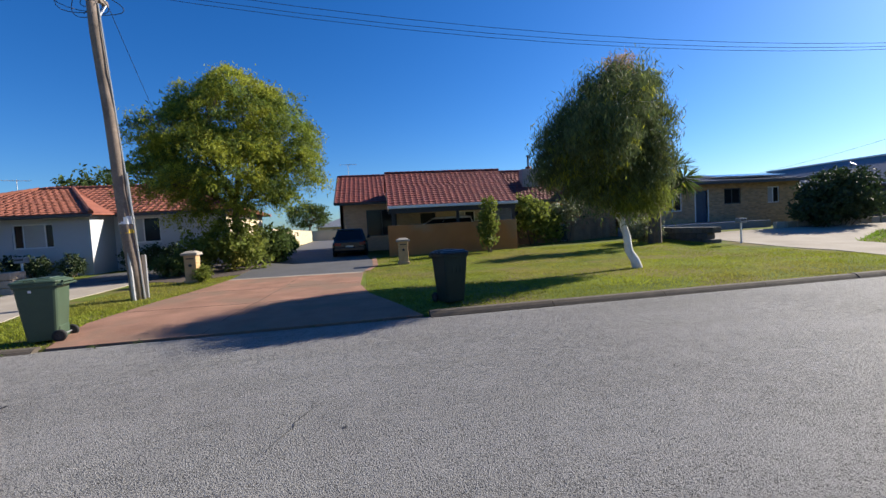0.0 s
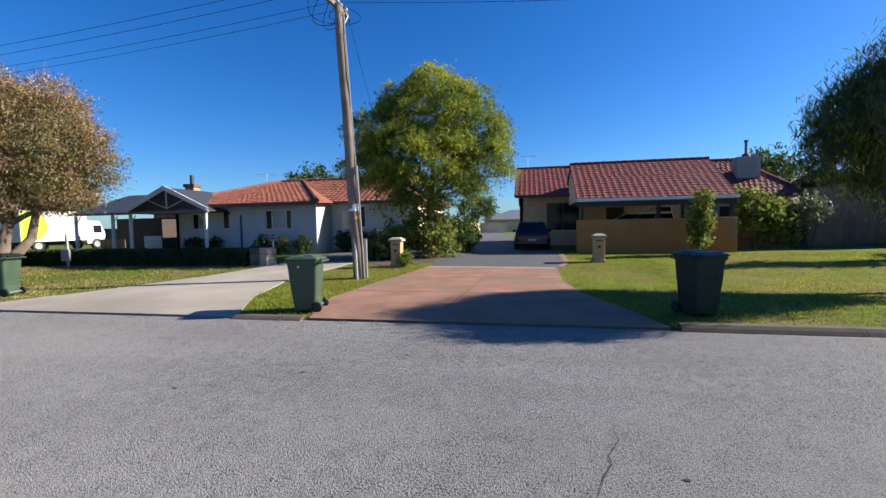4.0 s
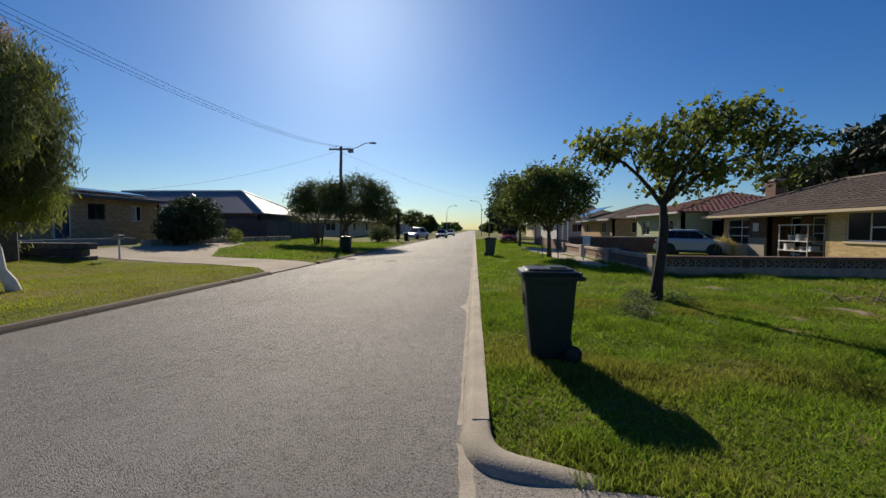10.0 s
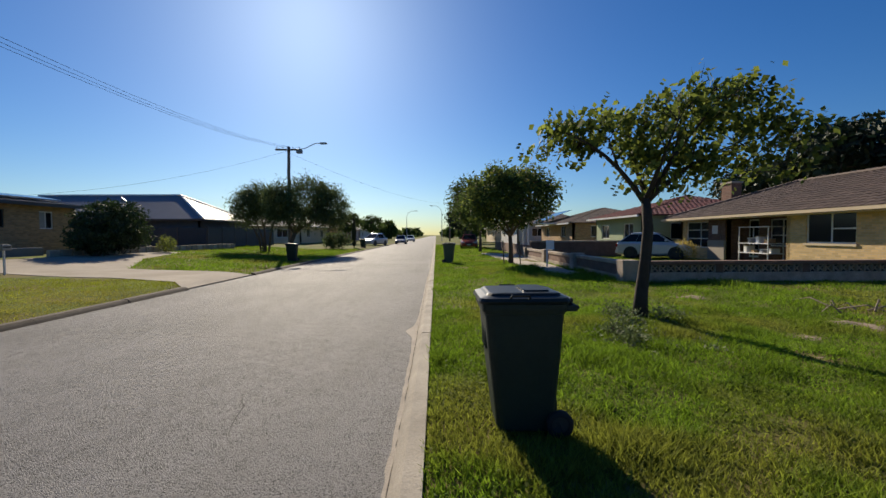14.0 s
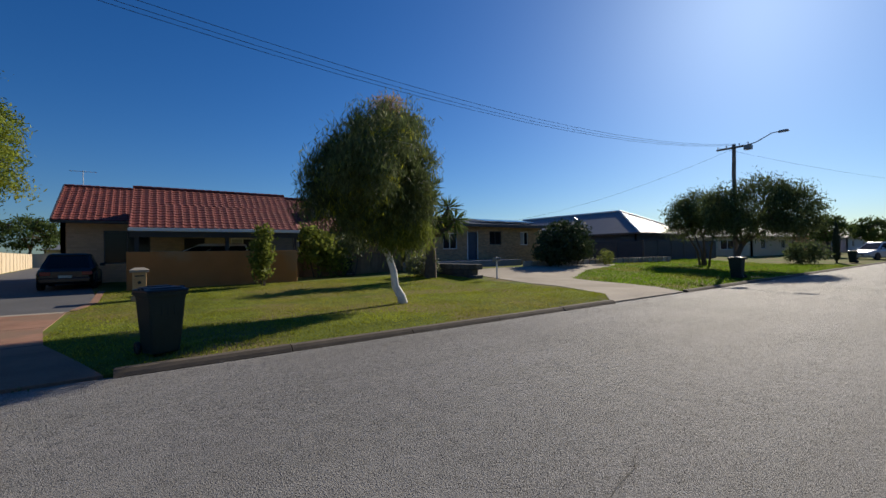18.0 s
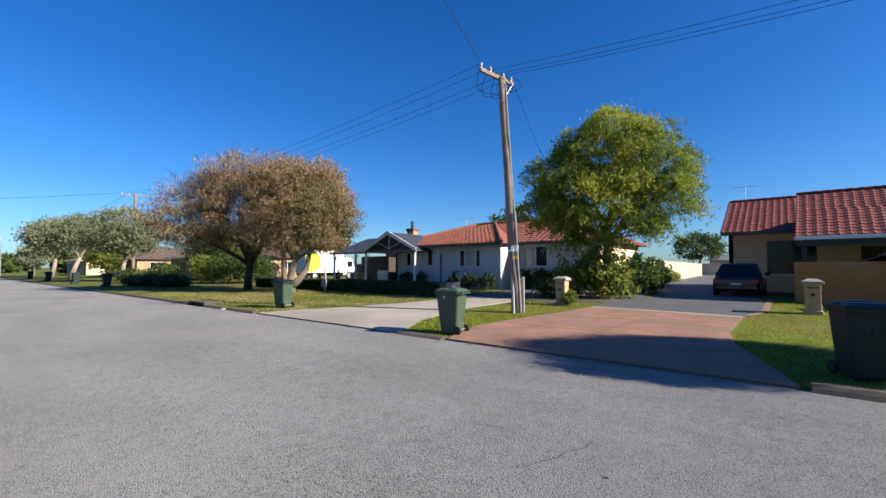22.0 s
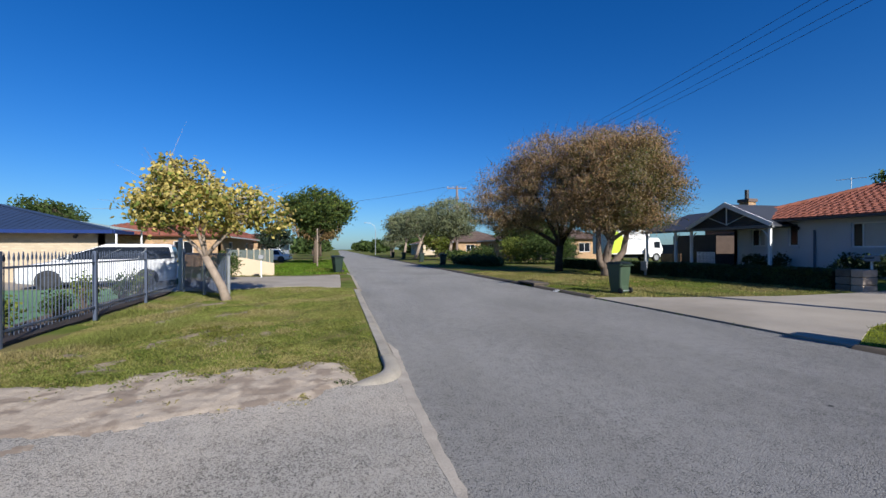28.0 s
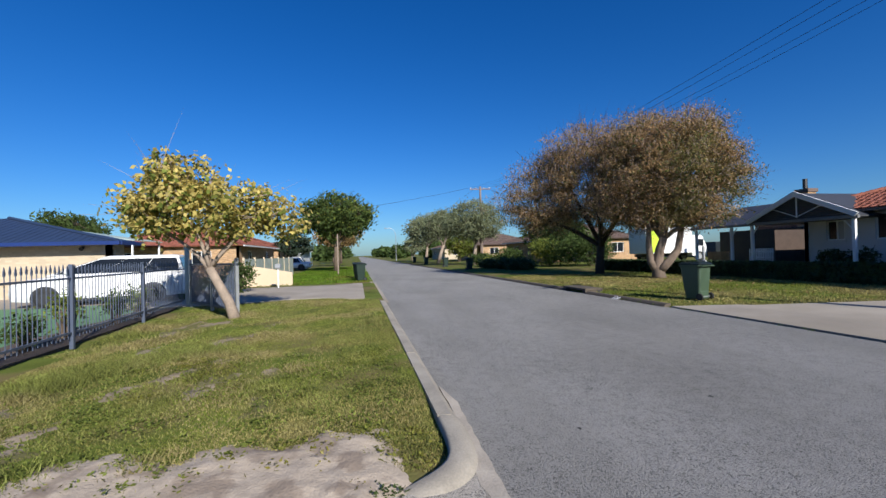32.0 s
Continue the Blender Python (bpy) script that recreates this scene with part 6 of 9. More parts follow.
def disc_wheel(parent, name, x, y, z, r, w, tyre_mat, rim_mat, axis="x"):
    """A wheel: a tyre with a rounded shoulder and a dished rim, axle along x or y."""
    prof = [(r * 0.62, -w / 2), (r * 0.9, -w / 2), (r, -w * 0.3), (r, w * 0.3), (r * 0.9, w / 2), (r * 0.62, w / 2)]
    bm = bmesh.new()
    n = 20
    rows = [[bm.verts.new((v, u * math.cos(2 * math.pi * k / n), u * math.sin(2 * math.pi * k / n))) for u, v in prof] for k in range(n)]
    for k in range(n):
        p, q = rows[k], rows[(k + 1) % n]
        for i in range(len(prof) - 1):
            bm.faces.new((p[i], q[i], q[i + 1], p[i + 1]))
    turn = Matrix.Rotation(math.pi / 2, 4, "Z") if axis == "y" else Matrix.Identity(4)
    m = Matrix.Translation((x, y, z)) @ turn
    bm.transform(m)
    wheel = part(name, bm, tyre_mat, parent, smooth=True)
    bm = bmesh.new()
    tube([(-w * 0.32, 0, 0), (w * 0.32, 0, 0)], r * 0.63, 14, bm)
    bmesh.ops.translate(bm, verts=bm.verts[:], vec=(0, 0, 0))
    for k in range(5):
        a = 2 * math.pi * k / 5
        tube([(0, 0, 0), (0, r * 0.58 * math.cos(a), r * 0.58 * math.sin(a))], [w * 0.42, w * 0.36], 5, bm)
    bm.transform(m)
    part("rim", bm, rim_mat, wheel)
    return wheel


BIN_RIM = material("dark_wheel_plastic", (0.03, 0.03, 0.03), 0.6)


def wheelie_bin(x, y, turn, body_mat, lid_mat, label):
    """A two-wheeled street bin, 1.06 m high. Its front is towards -y, the wheels and the handle towards +y."""
    z = (gz(x, y) if not 0 < y < ROAD_Y else 0.03)
    b = thing("wheelie_bin", x, y, z, label, "bin", group="wheelie bins", turn=turn)
    b.scale = (0.96, 0.96, 0.96)
    rings = [ring(0.20, 0.20, 0.035, 0.05), ring(0.205, 0.21, 0.06, 0.05), ring(0.243, 0.262, 0.60, 0.055, 0, -0.01), ring(0.262, 0.285, 0.90, 0.06, 0, -0.015), ring(0.268, 0.29, 0.905, 0.06, 0, -0.015), ring(0.272, 0.295, 0.985, 0.06, 0, -0.015)]
    part("body", loft(rings), body_mat, b)
    part("rim_band", loft([ring(0.284, 0.308, 0.925, 0.065, 0, -0.015), ring(0.288, 0.312, 0.945, 0.065, 0, -0.015), ring(0.288, 0.312, 0.978, 0.065, 0, -0.015)]), body_mat, b)
    lid = loft([ring(0.292, 0.325, 0.985, 0.07, 0, -0.02), ring(0.297, 0.33, 1.0, 0.07, 0, -0.02), ring(0.287, 0.32, 1.022, 0.07, 0, -0.02), ring(0.245, 0.275, 1.035, 0.06, 0, -0.02), ring(0.232, 0.262, 1.05, 0.06, 0, -0.02), ring(0.218, 0.245, 1.055, 0.06, 0, -0.02)])
    lid_ob = part("lid", lid, lid_mat, b, "shallow domed lid")
    part("lid_panel", loft([ring(0.17, 0.10, 1.054, 0.03, 0, 0.08), ring(0.165, 0.095, 1.068, 0.03, 0, 0.08)]), lid_mat, lid_ob)
    for s in (-1, 1):
        part("grip", tube([(s * 0.275, -0.13, 1.02), (s * 0.305, -0.12, 1.045), (s * 0.305, 0.0, 1.045), (s * 0.275, 0.01, 1.02)], 0.011, 6), lid_mat, lid_ob)
        part("handle_bracket", box(s * 0.25 - 0.02, 0.27, 0.925, s * 0.25 + 0.02, 0.355, 0.97, 0.012), body_mat, b)
        disc_wheel(b, "wheel", s * 0.235, 0.235, 0.1, 0.1, 0.05, RUBBER, BIN_RIM)
    part("handle", tube([(-0.26, 0.35, 0.952), (0.26, 0.35, 0.952)], 0.016, 8), body_mat, b)
    part("hinge", tube([(-0.2, 0.325, 0.995), (0.2, 0.325, 0.995)], 0.018, 8), lid_mat, b)
    part("axle", tube([(-0.24, 0.235, 0.1), (0.24, 0.235, 0.1)], 0.012, 6), STEEL, b)
    part("wheel_housing", box(-0.18, 0.14, 0.04, 0.18, 0.235, 0.26, 0.02), body_mat, b)
    for s in (-0.09, 0.0, 0.09):
        part("stiffening_rib", box(s - 0.012, -0.29, 0.62, s + 0.012, -0.268, 0.88, 0.004), body_mat, b)
    return b


bin_a = wheelie_bin(-4.42, 7.52, -78, BIN_OLIVE, BIN_OLIVE, "faded green wheelie bin beside the red driveway")
part("sticker", box(0.262, -0.10, 0.84, 0.268, -0.06, 0.88), WHITE_PAINT, bin_a, "small white council sticker")
wheelie_bin(2.25, 7.78, 20, BIN_GREEN, LID_GREEN, "dark green wheelie bin on the lawn's edge")
wheelie_bin(4.18, -0.68, 180, BIN_GREEN, LID_GREEN, "dark green wheelie bin standing on the near verge")
wheelie_bin(-12.75, 8.2, -75, BIN_OLIVE, LID_GREEN, "faded green wheelie bin beside the concrete driveway")
wheelie_bin(-27.5, -0.65, 20, BIN_GREEN, LID_GREEN, "dark green wheelie bin at the kerb")
wheelie_bin(-30.5, -0.75, 15, BIN_GREEN, LID_GREEN, "second dark green wheelie bin at the kerb")
wheelie_bin(22.5, -0.7, -10, BIN_OLIVE, LID_GREEN, "green wheelie bin on the sunny verge")
wheelie_bin(24.6, 7.9, 180, BIN_GREEN, LID_GREEN, "dark wheelie bin in the shade of the street tree")
wheelie_bin(49.5, 8.3, 180, BIN_GREEN, LID_GREEN, "dark wheelie bin far along the kerb")
wheelie_bin(-37.6, 8.5, 180, BIN_GREEN, LID_GREEN, "dark green wheelie bin across the street")
wheelie_bin(-47.0, 8.4, 180, BIN_GREEN, LID_GREEN, "dark green wheelie bin under the gum tree")
wheelie_bin(-60.0, 8.4, 180, BIN_GREEN, LID_GREEN, "far green wheelie bin at the kerb")
wheelie_bin(-72.0, 8.4, 180, BIN_GREEN, LID_GREEN, "far green wheelie bin down the street")
wheelie_bin(11.7, 22.6, 180, BIN_GREEN, BIN_OLIVE, "green wheelie bin by the side fence")
wheelie_bin(-20.1, -7.0, 0, BIN_OLIVE, YELLOW_SIGN, "green recycling bin with yellow lid behind the gate")


def letterbox_pillar(x, y, h, label):
    z = gz(x, y)
    p = thing("letterbox_pillar", x, y, z, label, "letterbox", group="stone letterbox pillars")
    SS = material("sandstone", (0.48, 0.31, 0.16), 0.95, dark=0.8, scale=5, fine=40, bump=0.6)
    part("base", box(-0.22, -0.22, -0.03, 0.22, 0.22, 0.10, 0.02), SS, p)
    part("shaft", box(-0.18, -0.18, 0.1, 0.18, 0.18, h * 0.62, 0.015), SS, p)
    part("box", box(-0.185, -0.185, h * 0.62 + 0.004, 0.185, 0.185, h - 0.14, 0.015), SS, p)
    part("cap", loft([ring(0.25, 0.25, h - 0.14, 0.01), ring(0.25, 0.25, h - 0.07, 0.01), ring(0.12, 0.12, h, 0.01)]), CONCRETE, p, "pale pyramid cap")
    part("slot", box(-0.12, -0.192, h - 0.27, 0.12, -0.184, h - 0.235), BLACK_PAINT_AND_SHADE, p)
    part("door_knob", tube([(0, -0.18, h * 0.55), (0, -0.2, h * 0.55)], 0.05, 10), BLACK_PAINT_AND_SHADE, p)
    return p


letterbox_pillar(-5.05, 15.0, 1.06, "sandstone letterbox pillar at the driveway's edge")
letterbox_pillar(2.05, 16.3, 1.02, "weathered sandstone letterbox pillar on the lawn")

# The brick letterbox by the near driveway, brick by brick.
lb = thing("brick_letterbox", -5.35, -5.72, gz(-5, -5), "yellow brick letterbox pillar with number plate", "letterbox")
lb.matrix_world = pose(-5.2, -5.88, gz(-5, -5), 0, 0, 70) @ Matrix.Diagonal((0.8, 0.8, 0.9, 1))
part("core", box(-0.31, -0.30, 0.0, 0.31, 0.30, 0.83), MORTAR, lb)
rnd = random.Random(4)
brick_me = None
for course in range(10):
    z = 0.02 + course * 0.083
    spots = []
    for side in range(4):
        n = 3
        for k in range(n):
            u = -0.21 + 0.21 * k
            u += 0.05 if course % 2 == 0 and k < 2 else 0.0
            spots.append((side, min(u, 0.215)))
    for side, u in spots:
        bm_need = brick_me is None
        if bm_need:
            o = part("brick", box(-0.0995, -0.02, 0.0, 0.0995, 0.02, 0.073, 0.004), YELLOW_BRICK, lb)
            brick_me = o.data
        else:
            o = new("brick", brick_me)
            o.parent = lb
        a = radians(90 * side)
        q = Matrix.Rotation(a, 4, "Z") @ Vector((u, -0.312 + rnd.uniform(-0.003, 0.003), z))
        o.matrix_local = Matrix.Translation(q) @ Matrix.Rotation(a, 4, "Z")
for k in range(3):
    part("cap_brick", box(-0.335 + k * 0.225, -0.335, 0.852, -0.118 + k * 0.225, 0.335, 0.93, 0.006), YELLOW_BRICK, lb)
part("mail_slot", box(0.333, -0.16, 0.60, 0.345, 0.16, 0.76), CONCRETE, lb, "cast concrete mail slot surround")
part("slot_opening", box(0.345, -0.12, 0.65, 0.349, 0.12, 0.70), BLACK_PAINT_AND_SHADE, lb)
part("number_plate", box(0.336, -0.17, 0.47, 0.35, 0.19, 0.58, 0.004), GREY_PLASTIC, lb, "dark number plate reading 107B")


def writing(text, size, mat, parent, m, name="lettering"):
    c = bpy.data.curves.new(name, "FONT")
    c.body, c.size, c.extrude, c.align_x, c.align_y = text, size, 0.002, "CENTER", "CENTER"
    c.materials.append(mat)
    ob = new(name, c)
    dg = bpy.context.evaluated_depsgraph_get()
    me = bpy.data.meshes.new_from_object(ob.evaluated_get(dg))
    bpy.data.objects.remove(ob)
    o2 = new(name, me)
    o2.parent = parent
    o2.matrix_local = m
    return o2


writing("107B", 0.11, WHITE_PAINT, lb, Matrix(((0, 0, 1, 0.353), (1, 0, 0, 0.01), (0, 1, 0, 0.525), (0, 0, 0, 1))))
k104 = tagged(writing("104", 0.22, WHITE_PAINT, None, pose(-14.2, 6.72, 0.05, 30, 0, 0), "kerb_number"), "white painted house number on the kerb", "kerb number")

# Power poles.


def power_pole(base, top, arm_dir, label, arm=1.9, mats=TIMBER, r0=0.17, r1=0.11, drop=0.25, tilt=0.0):
    bx, by = base
    bz = gz(bx, by)
    p = thing("power_pole", bx, by, bz - 0.0, label, "power pole", group="timber power poles")
    tx, ty, tz = top[0] - bx, top[1] - by, top[2] - bz
    pts = [(tx * k / 8 + 0.02 * math.sin(k * 1.7), ty * k / 8 + 0.02 * math.cos(k * 2.1), tz * k / 8 - (0.3 if k == 0 else 0)) for k in range(9)]
    part("pole", tube(pts, [r0 + (r1 - r0) * k / 8 for k in range(9)], 14), mats, p, smooth=True)
    d = Vector((arm_dir[0], arm_dir[1], 0)).normalized()
    c = Vector((tx, ty, tz - drop))
    side = Vector((-d.y, d.x, 0)) * (r1 + 0.05)
    bm = box(-arm / 2, -0.05, -0.06, arm / 2, 0.05, 0.06, 0.008)
    m = Matrix(((d.x, -d.y, 0, c.x + side.x), (d.y, d.x, 0, c.y + side.y), (0, 0, 1, c.z), (0, 0, 0, 1))) @ Matrix.Rotation(-tilt, 4, "Y")
    bm.transform(m)
    part("crossarm", bm, TIMBER, p, "weathered timber crossarm")
    spots = []
    for k in (-0.46, -0.2, 0.2, 0.46):
        q = m @ Vector((arm * k, 0, 0.06))
        part("insulator", loft([[(q.x + rr * math.cos(a), q.y + rr * math.sin(a), q.z + zz) for a in [2 * math.pi * i / 8 for i in range(8)]] for rr, zz in ((0.02, 0), (0.02, 0.05), (0.05, 0.06), (0.03, 0.1), (0.045, 0.12), (0.02, 0.16))]), CERAMIC, p)
        spots.append(Vector((bx, by, bz)) + q + Vector((0, 0, 0.13)))
    return p, spots, m


POLE_A = ((-5.22, 11.9), (-5.31, 11.2, 7.5))
pa, spots_a, arm_m = power_pole(POLE_A[0], POLE_A[1], (0.0, 1.0), "leaning timber power pole with steel base stakes", arm=1.95, drop=-0.06, tilt=0.10)
head_a = Vector((POLE_A[1][0] - POLE_A[0][0], POLE_A[1][1] - POLE_A[0][1], 7.4))
for k in (0.85, 0.35):
    part("brace", tube([arm_m @ Vector((k, -0.06, -0.05)), head_a + Vector((0, 0.1, -0.75 + 0.1 * k))], 0.022, 5), STEEL, pa, "galvanised arm brace")
for a in (0.5, 2.2):
    part("steel_stake", box(math.cos(a) * 0.19 - 0.05, math.sin(a) * 0.19 - 0.03, -0.2, math.cos(a) * 0.19 + 0.05, math.sin(a) * 0.19 + 0.03, 1.15, 0.01), STEEL, pa, "galvanised base stake")
part("steel_stake", tube([(0.02, -0.235, -0.1), (-0.02, -0.24, 1.4)], 0.045, 8), STEEL, pa)
for z, h, mt, nm in ((1.95, 0.2, WHITE_PAINT, "white_band"), (1.72, 0.10, YELLOW_SIGN, "yellow_band")):
    f = z / 7.5
    cx, cy = (POLE_A[1][0] - POLE_A[0][0]) * f, (POLE_A[1][1] - POLE_A[0][1]) * f
    part(nm, tube([(cx, cy, z), (cx, cy, z + h)], 0.168, 14), mt, pa)
strap = [(0.185 - 0.02 * k / 6, -0.06 - 0.30 * k / 6, 3.3 * k / 6 - 0.1) for k in range(7)]
part("cable_guard", tube(strap, 0.024, 6), STEEL, pa, "pale galvanised cable guard strip")
cable_pts = [(0.17 - 0.12 * k / 8, -0.03 - 0.66 * k / 8, 7.1 * k / 8 + 0.05) for k in range(9)]
part("conduit", tube(cable_pts, 0.02, 6), GREY_PLASTIC, pa)
for k in range(4):
    q = arm_m @ Vector((0.45 + 0.13 * (k % 2), 0.05 + 0.05 * k, -0.16 - 0.12 * k))
    part("fuse_holder", tube([q, q + Vector((0.05, 0.10, -0.14))], [0.03, 0.05], 7), BLACK_PAINT_AND_SHADE if k % 2 else CERAMIC, pa)
rnd = random.Random(61)
for k in range(9):
    u = -0.88 + 0.22 * k
    p, q = arm_m @ Vector((u, 0, 0.16)), arm_m @ Vector((0.45 + 0.2 * rnd.random(), 0.1, -0.2 - 0.25 * rnd.random()))
    side = 1 if k % 2 else -1
    bow = Vector((side * (0.35 + 0.4 * rnd.random()), 0.1 * rnd.random(), -0.12 - 0.35 * rnd.random()))
    pts = [p * ((1 - v) ** 2) + (p.lerp(q, 0.5) + bow * 1.6) * (2 * v * (1 - v)) + q * (v * v) for v in [i / 8 for i in range(9)]]
    part("jumper_wire", tube(pts, 0.009, 5), WIRE, pa)

pb, spots_b, arm_b = power_pole((34.2, 11.3), (34.2, 11.3, 8.35), (0.0, 1.0), "timber power pole with crossarm and street light")
part("transformer_box", box(-0.1 - 0.2, -1.05, 7.75, 0.1, -0.65, 8.05, 0.02), GREY_PLASTIC, pb)
part("lamp_arm", tube([(0, -0.1, 8.0), (-0.2, -1.3, 8.1), (-0.4, -2.2, 8.45), (-0.45, -2.6, 8.45)], 0.03, 6), STEEL, pb)
part("lamp_head", loft([ring(0.10, 0.22, 8.37, 0.05, -0.46, -2.8), ring(0.13, 0.3, 8.42, 0.06, -0.46, -2.8), ring(0.08, 0.22, 8.5, 0.05, -0.46, -2.8)]), GREY_PLASTIC, pb)
pc, spots_c, _ = power_pole((-49.8, 13.3), (-49.8, 13.3, 9.1), (0.1, 1), "distant timber power pole with two crossarms", arm=2.4)
pd, spots_d, _ = power_pole((-96.0, 11.0), (-96.0, 11.0, 8.5), (0.1, 1), "far timber power pole down the street", arm=2.2)
pe, spots_e, _ = power_pole((92.0, -3.0), (92.0, -3.0, 8.5), (0.1, 1), "far power pole along the street", arm=2.0)


SAG_AB = 1.42


def wire(name, a, b, sag, label, r=0.007):
    a, b = Vector(a), Vector(b)
    pts = [a.lerp(b, k / 16) + Vector((0, 0, -sag * 4 * (k / 16) * (1 - k / 16))) for k in range(17)]
    return tagged(mesh_object(name, tube(pts, r, 5), WIRE), label, "overhead cable", "overhead cables")


hub = spots_a[1].lerp(spots_a[2], 0.5)
for k in range(3):
    a = spots_a[k + 1].lerp(hub, 0.45)
    wire("overhead_cable", a, (34.2, 11.15 + 0.05 * k, 8.36 - 0.04 * k), SAG_AB + 0.03 * k, "thin black overhead power cable between street poles", 0.0065)
for a, b in zip(spots_a, spots_c):
    wire("overhead_cable", a, b, 0.9, "thin black overhead power cable along the street")
wire("overhead_cable", spots_a[0], (8.0, -22.0, 5.2), 0.5, "thin black service cable crossing the street", 0.009)
wire("overhead_cable", spots_a[3], (-7.2, 22.2, 3.1), 0.25, "thin black service cable down to the white house")
wire("overhead_cable", spots_b[0], (30.0, 27.2, 4.3), 0.6, "thin service cable to the metal roof")
wire("overhead_cable", spots_b[3], (92.0, -3.0, 8.3), 1.2, "thin overhead cable running along the street")
wire("overhead_cable", spots_c[1], (-96.0, 11.0, 8.4), 0.9, "far overhead cable down the street", 0.014)
wire("overhead_cable", spots_c[0], (-44.5, -16.0, 4.6), 0.6, "thin service cable crossing to the near houses", 0.014)


def street_light(x, y, reach, h=8.0, label="tall steel street light with curved arm"):
    s = thing("street_light", x, y, gz(x, y), label, "street light", group="steel street lights")
    part("column", tube([(0, 0, -0.05), (0, 0, 0.8), (0, 0, h * 0.8)], [0.10, 0.09, 0.06], 8), STEEL, s)
    part("arm", tube([(0, 0, h * 0.8), (0, reach * 0.12, h * 0.92), (0, reach * 0.5, h), (0, reach, h + 0.05)], 0.045, 6), STEEL, s)
    part("lamp_head", loft([ring(0.12, 0.3, h - 0.02, 0.05, 0, reach), ring(0.15, 0.36, h + 0.05, 0.06, 0, reach), ring(0.1, 0.25, h + 0.12, 0.05, 0, reach)]), GREY_PLASTIC, s)
    return s


street_light(118.0, 8.0, -2.6)
street_light(98.0, -1.4, 2.4)
street_light(-108.0, 8.6, -2.5)
burnt = thing("pencil_pine", 49.0, 9.2, gz(49, 9), "slim dark pencil pine beside the kerb", "tree")
part("stem", tube([(0, 0, -0.05), (0, 0, 3.4)], [0.07, 0.02], 8), DARK_BARK, burnt)
rs = np.random.RandomState(19)
zz = 0.25 + 3.3 * rs.rand(2600)
rr = 0.26 * np.clip(np.minimum((3.62 - zz) / 1.4, zz / 0.5), 0.1, 1) * (0.55 + 0.5 * rs.rand(2600))
ph = 2 * np.pi * rs.rand(2600)
quads("foliage", np.stack([rr * np.cos(ph), rr * np.sin(ph), zz], 1), np.stack([0.02 * np.cos(ph), 0.02 * np.sin(ph), np.full(2600, 0.09)], 1), np.stack([-0.03 * np.sin(ph), 0.03 * np.cos(ph), np.zeros(2600)], 1), LEAF_DARK, burnt)

# Letterboxes on posts, meter box, signs.


def post_box(x, y, h, label):
    b = thing("post_letterbox", x, y, gz(x, y), label, "letterbox", group="letterboxes on posts")
    part("post", box(-0.025, -0.025, -0.05, 0.025, 0.025, h), WHITE_PAINT, b)
    part("box", box(-0.16, -0.12, h, 0.16, 0.12, h + 0.2, 0.02), GREY_PLASTIC, b)
    part("flap", box(-0.13, -0.125, h + 0.09, 0.13, -0.119, h + 0.14), BLACK_PAINT_AND_SHADE, b)
    return b


post_box(15.95, 14.9, 0.85, "grey metal letterbox on a thin post")
post_box(-24.0, -4.45, 0.95, "metal letterbox on a white post by the driveway")
post_box(-10.9, 16.4, 0.9, "grey letterbox behind the hedge")
board = thing("sign_board", 19.5, -4.9, gz(19, -5), "small white sign board on a post", "sign")
part("post", box(-0.03, -0.03, -0.05, 0.03, 0.03, 1.15), WHITE_PAINT, board)
part("panel", box(-0.04, -0.3, 0.75, -0.03, 0.05, 1.15), WHITE_PAINT, board)
meter = thing("meter_box", -19.6, 14.85, gz(-19.6, 14.85), "grey service box on a short post", "service box")
part("post", box(-0.04, -0.04, -0.05, 0.04, 0.04, 1.4), STEEL, meter)
part("box", box(-0.22, -0.12, 0.25, 0.22, -0.042, 0.75, 0.02), GREY_PLASTIC, meter)

# The spear-topped steel fence of the blue-roofed house: each picket a part.
PICKET = None


def spear_fence(name, p0, p1, label, step=0.119, h=1.3, post_every=26):
    global PICKET
    d = Vector((p1[0] - p0[0], p1[1] - p0[1], 0))
    length = d.length
    d.normalize()
    f = thing(name, p0[0], p0[1], gz(p0[0], p0[1]), label, "fence", turn=math.degrees(math.atan2(d.y, d.x)), group="spear-topped fence runs")
    n = int(length / step)
    for k in range(n):
        if k % post_every == 0:
            part("post", box(k * step - 0.034, -0.034, -0.15, k * step + 0.034, 0.034, h + 0.12, 0.006), FENCE_PAINT, f)
            continue
        if PICKET is None:
            bm = tube([(0, 0, 0.06), (0, 0, h - 0.02)], 0.008, 6)
            loft([[(-0.011, -0.011, h - 0.03), (0.011, -0.011, h - 0.03), (0.011, 0.011, h - 0.03), (-0.011, 0.011, h - 0.03)], [(-0.024, -0.007, h + 0.02), (0.024, -0.007, h + 0.02), (0.024, 0.007, h + 0.02), (-0.024, 0.007, h + 0.02)], [(-0.004, -0.003, h + 0.11), (0.004, -0.003, h + 0.11), (0.004, 0.003, h + 0.11), (-0.004, 0.003, h + 0.11)]], bm)
            o = part("picket", bm, FENCE_PAINT, f)
            PICKET = o.data
        else:
            o = new("picket", PICKET)
            o.parent = f
        o.location = (k * step, 0, 0.012 * math.sin(k * 2.3))
    for z in (0.16, h - 0.14):
        part("rail", box(0, -0.018, z - 0.018, n * step, 0.018, z + 0.018), FENCE_PAINT, f)
    return f


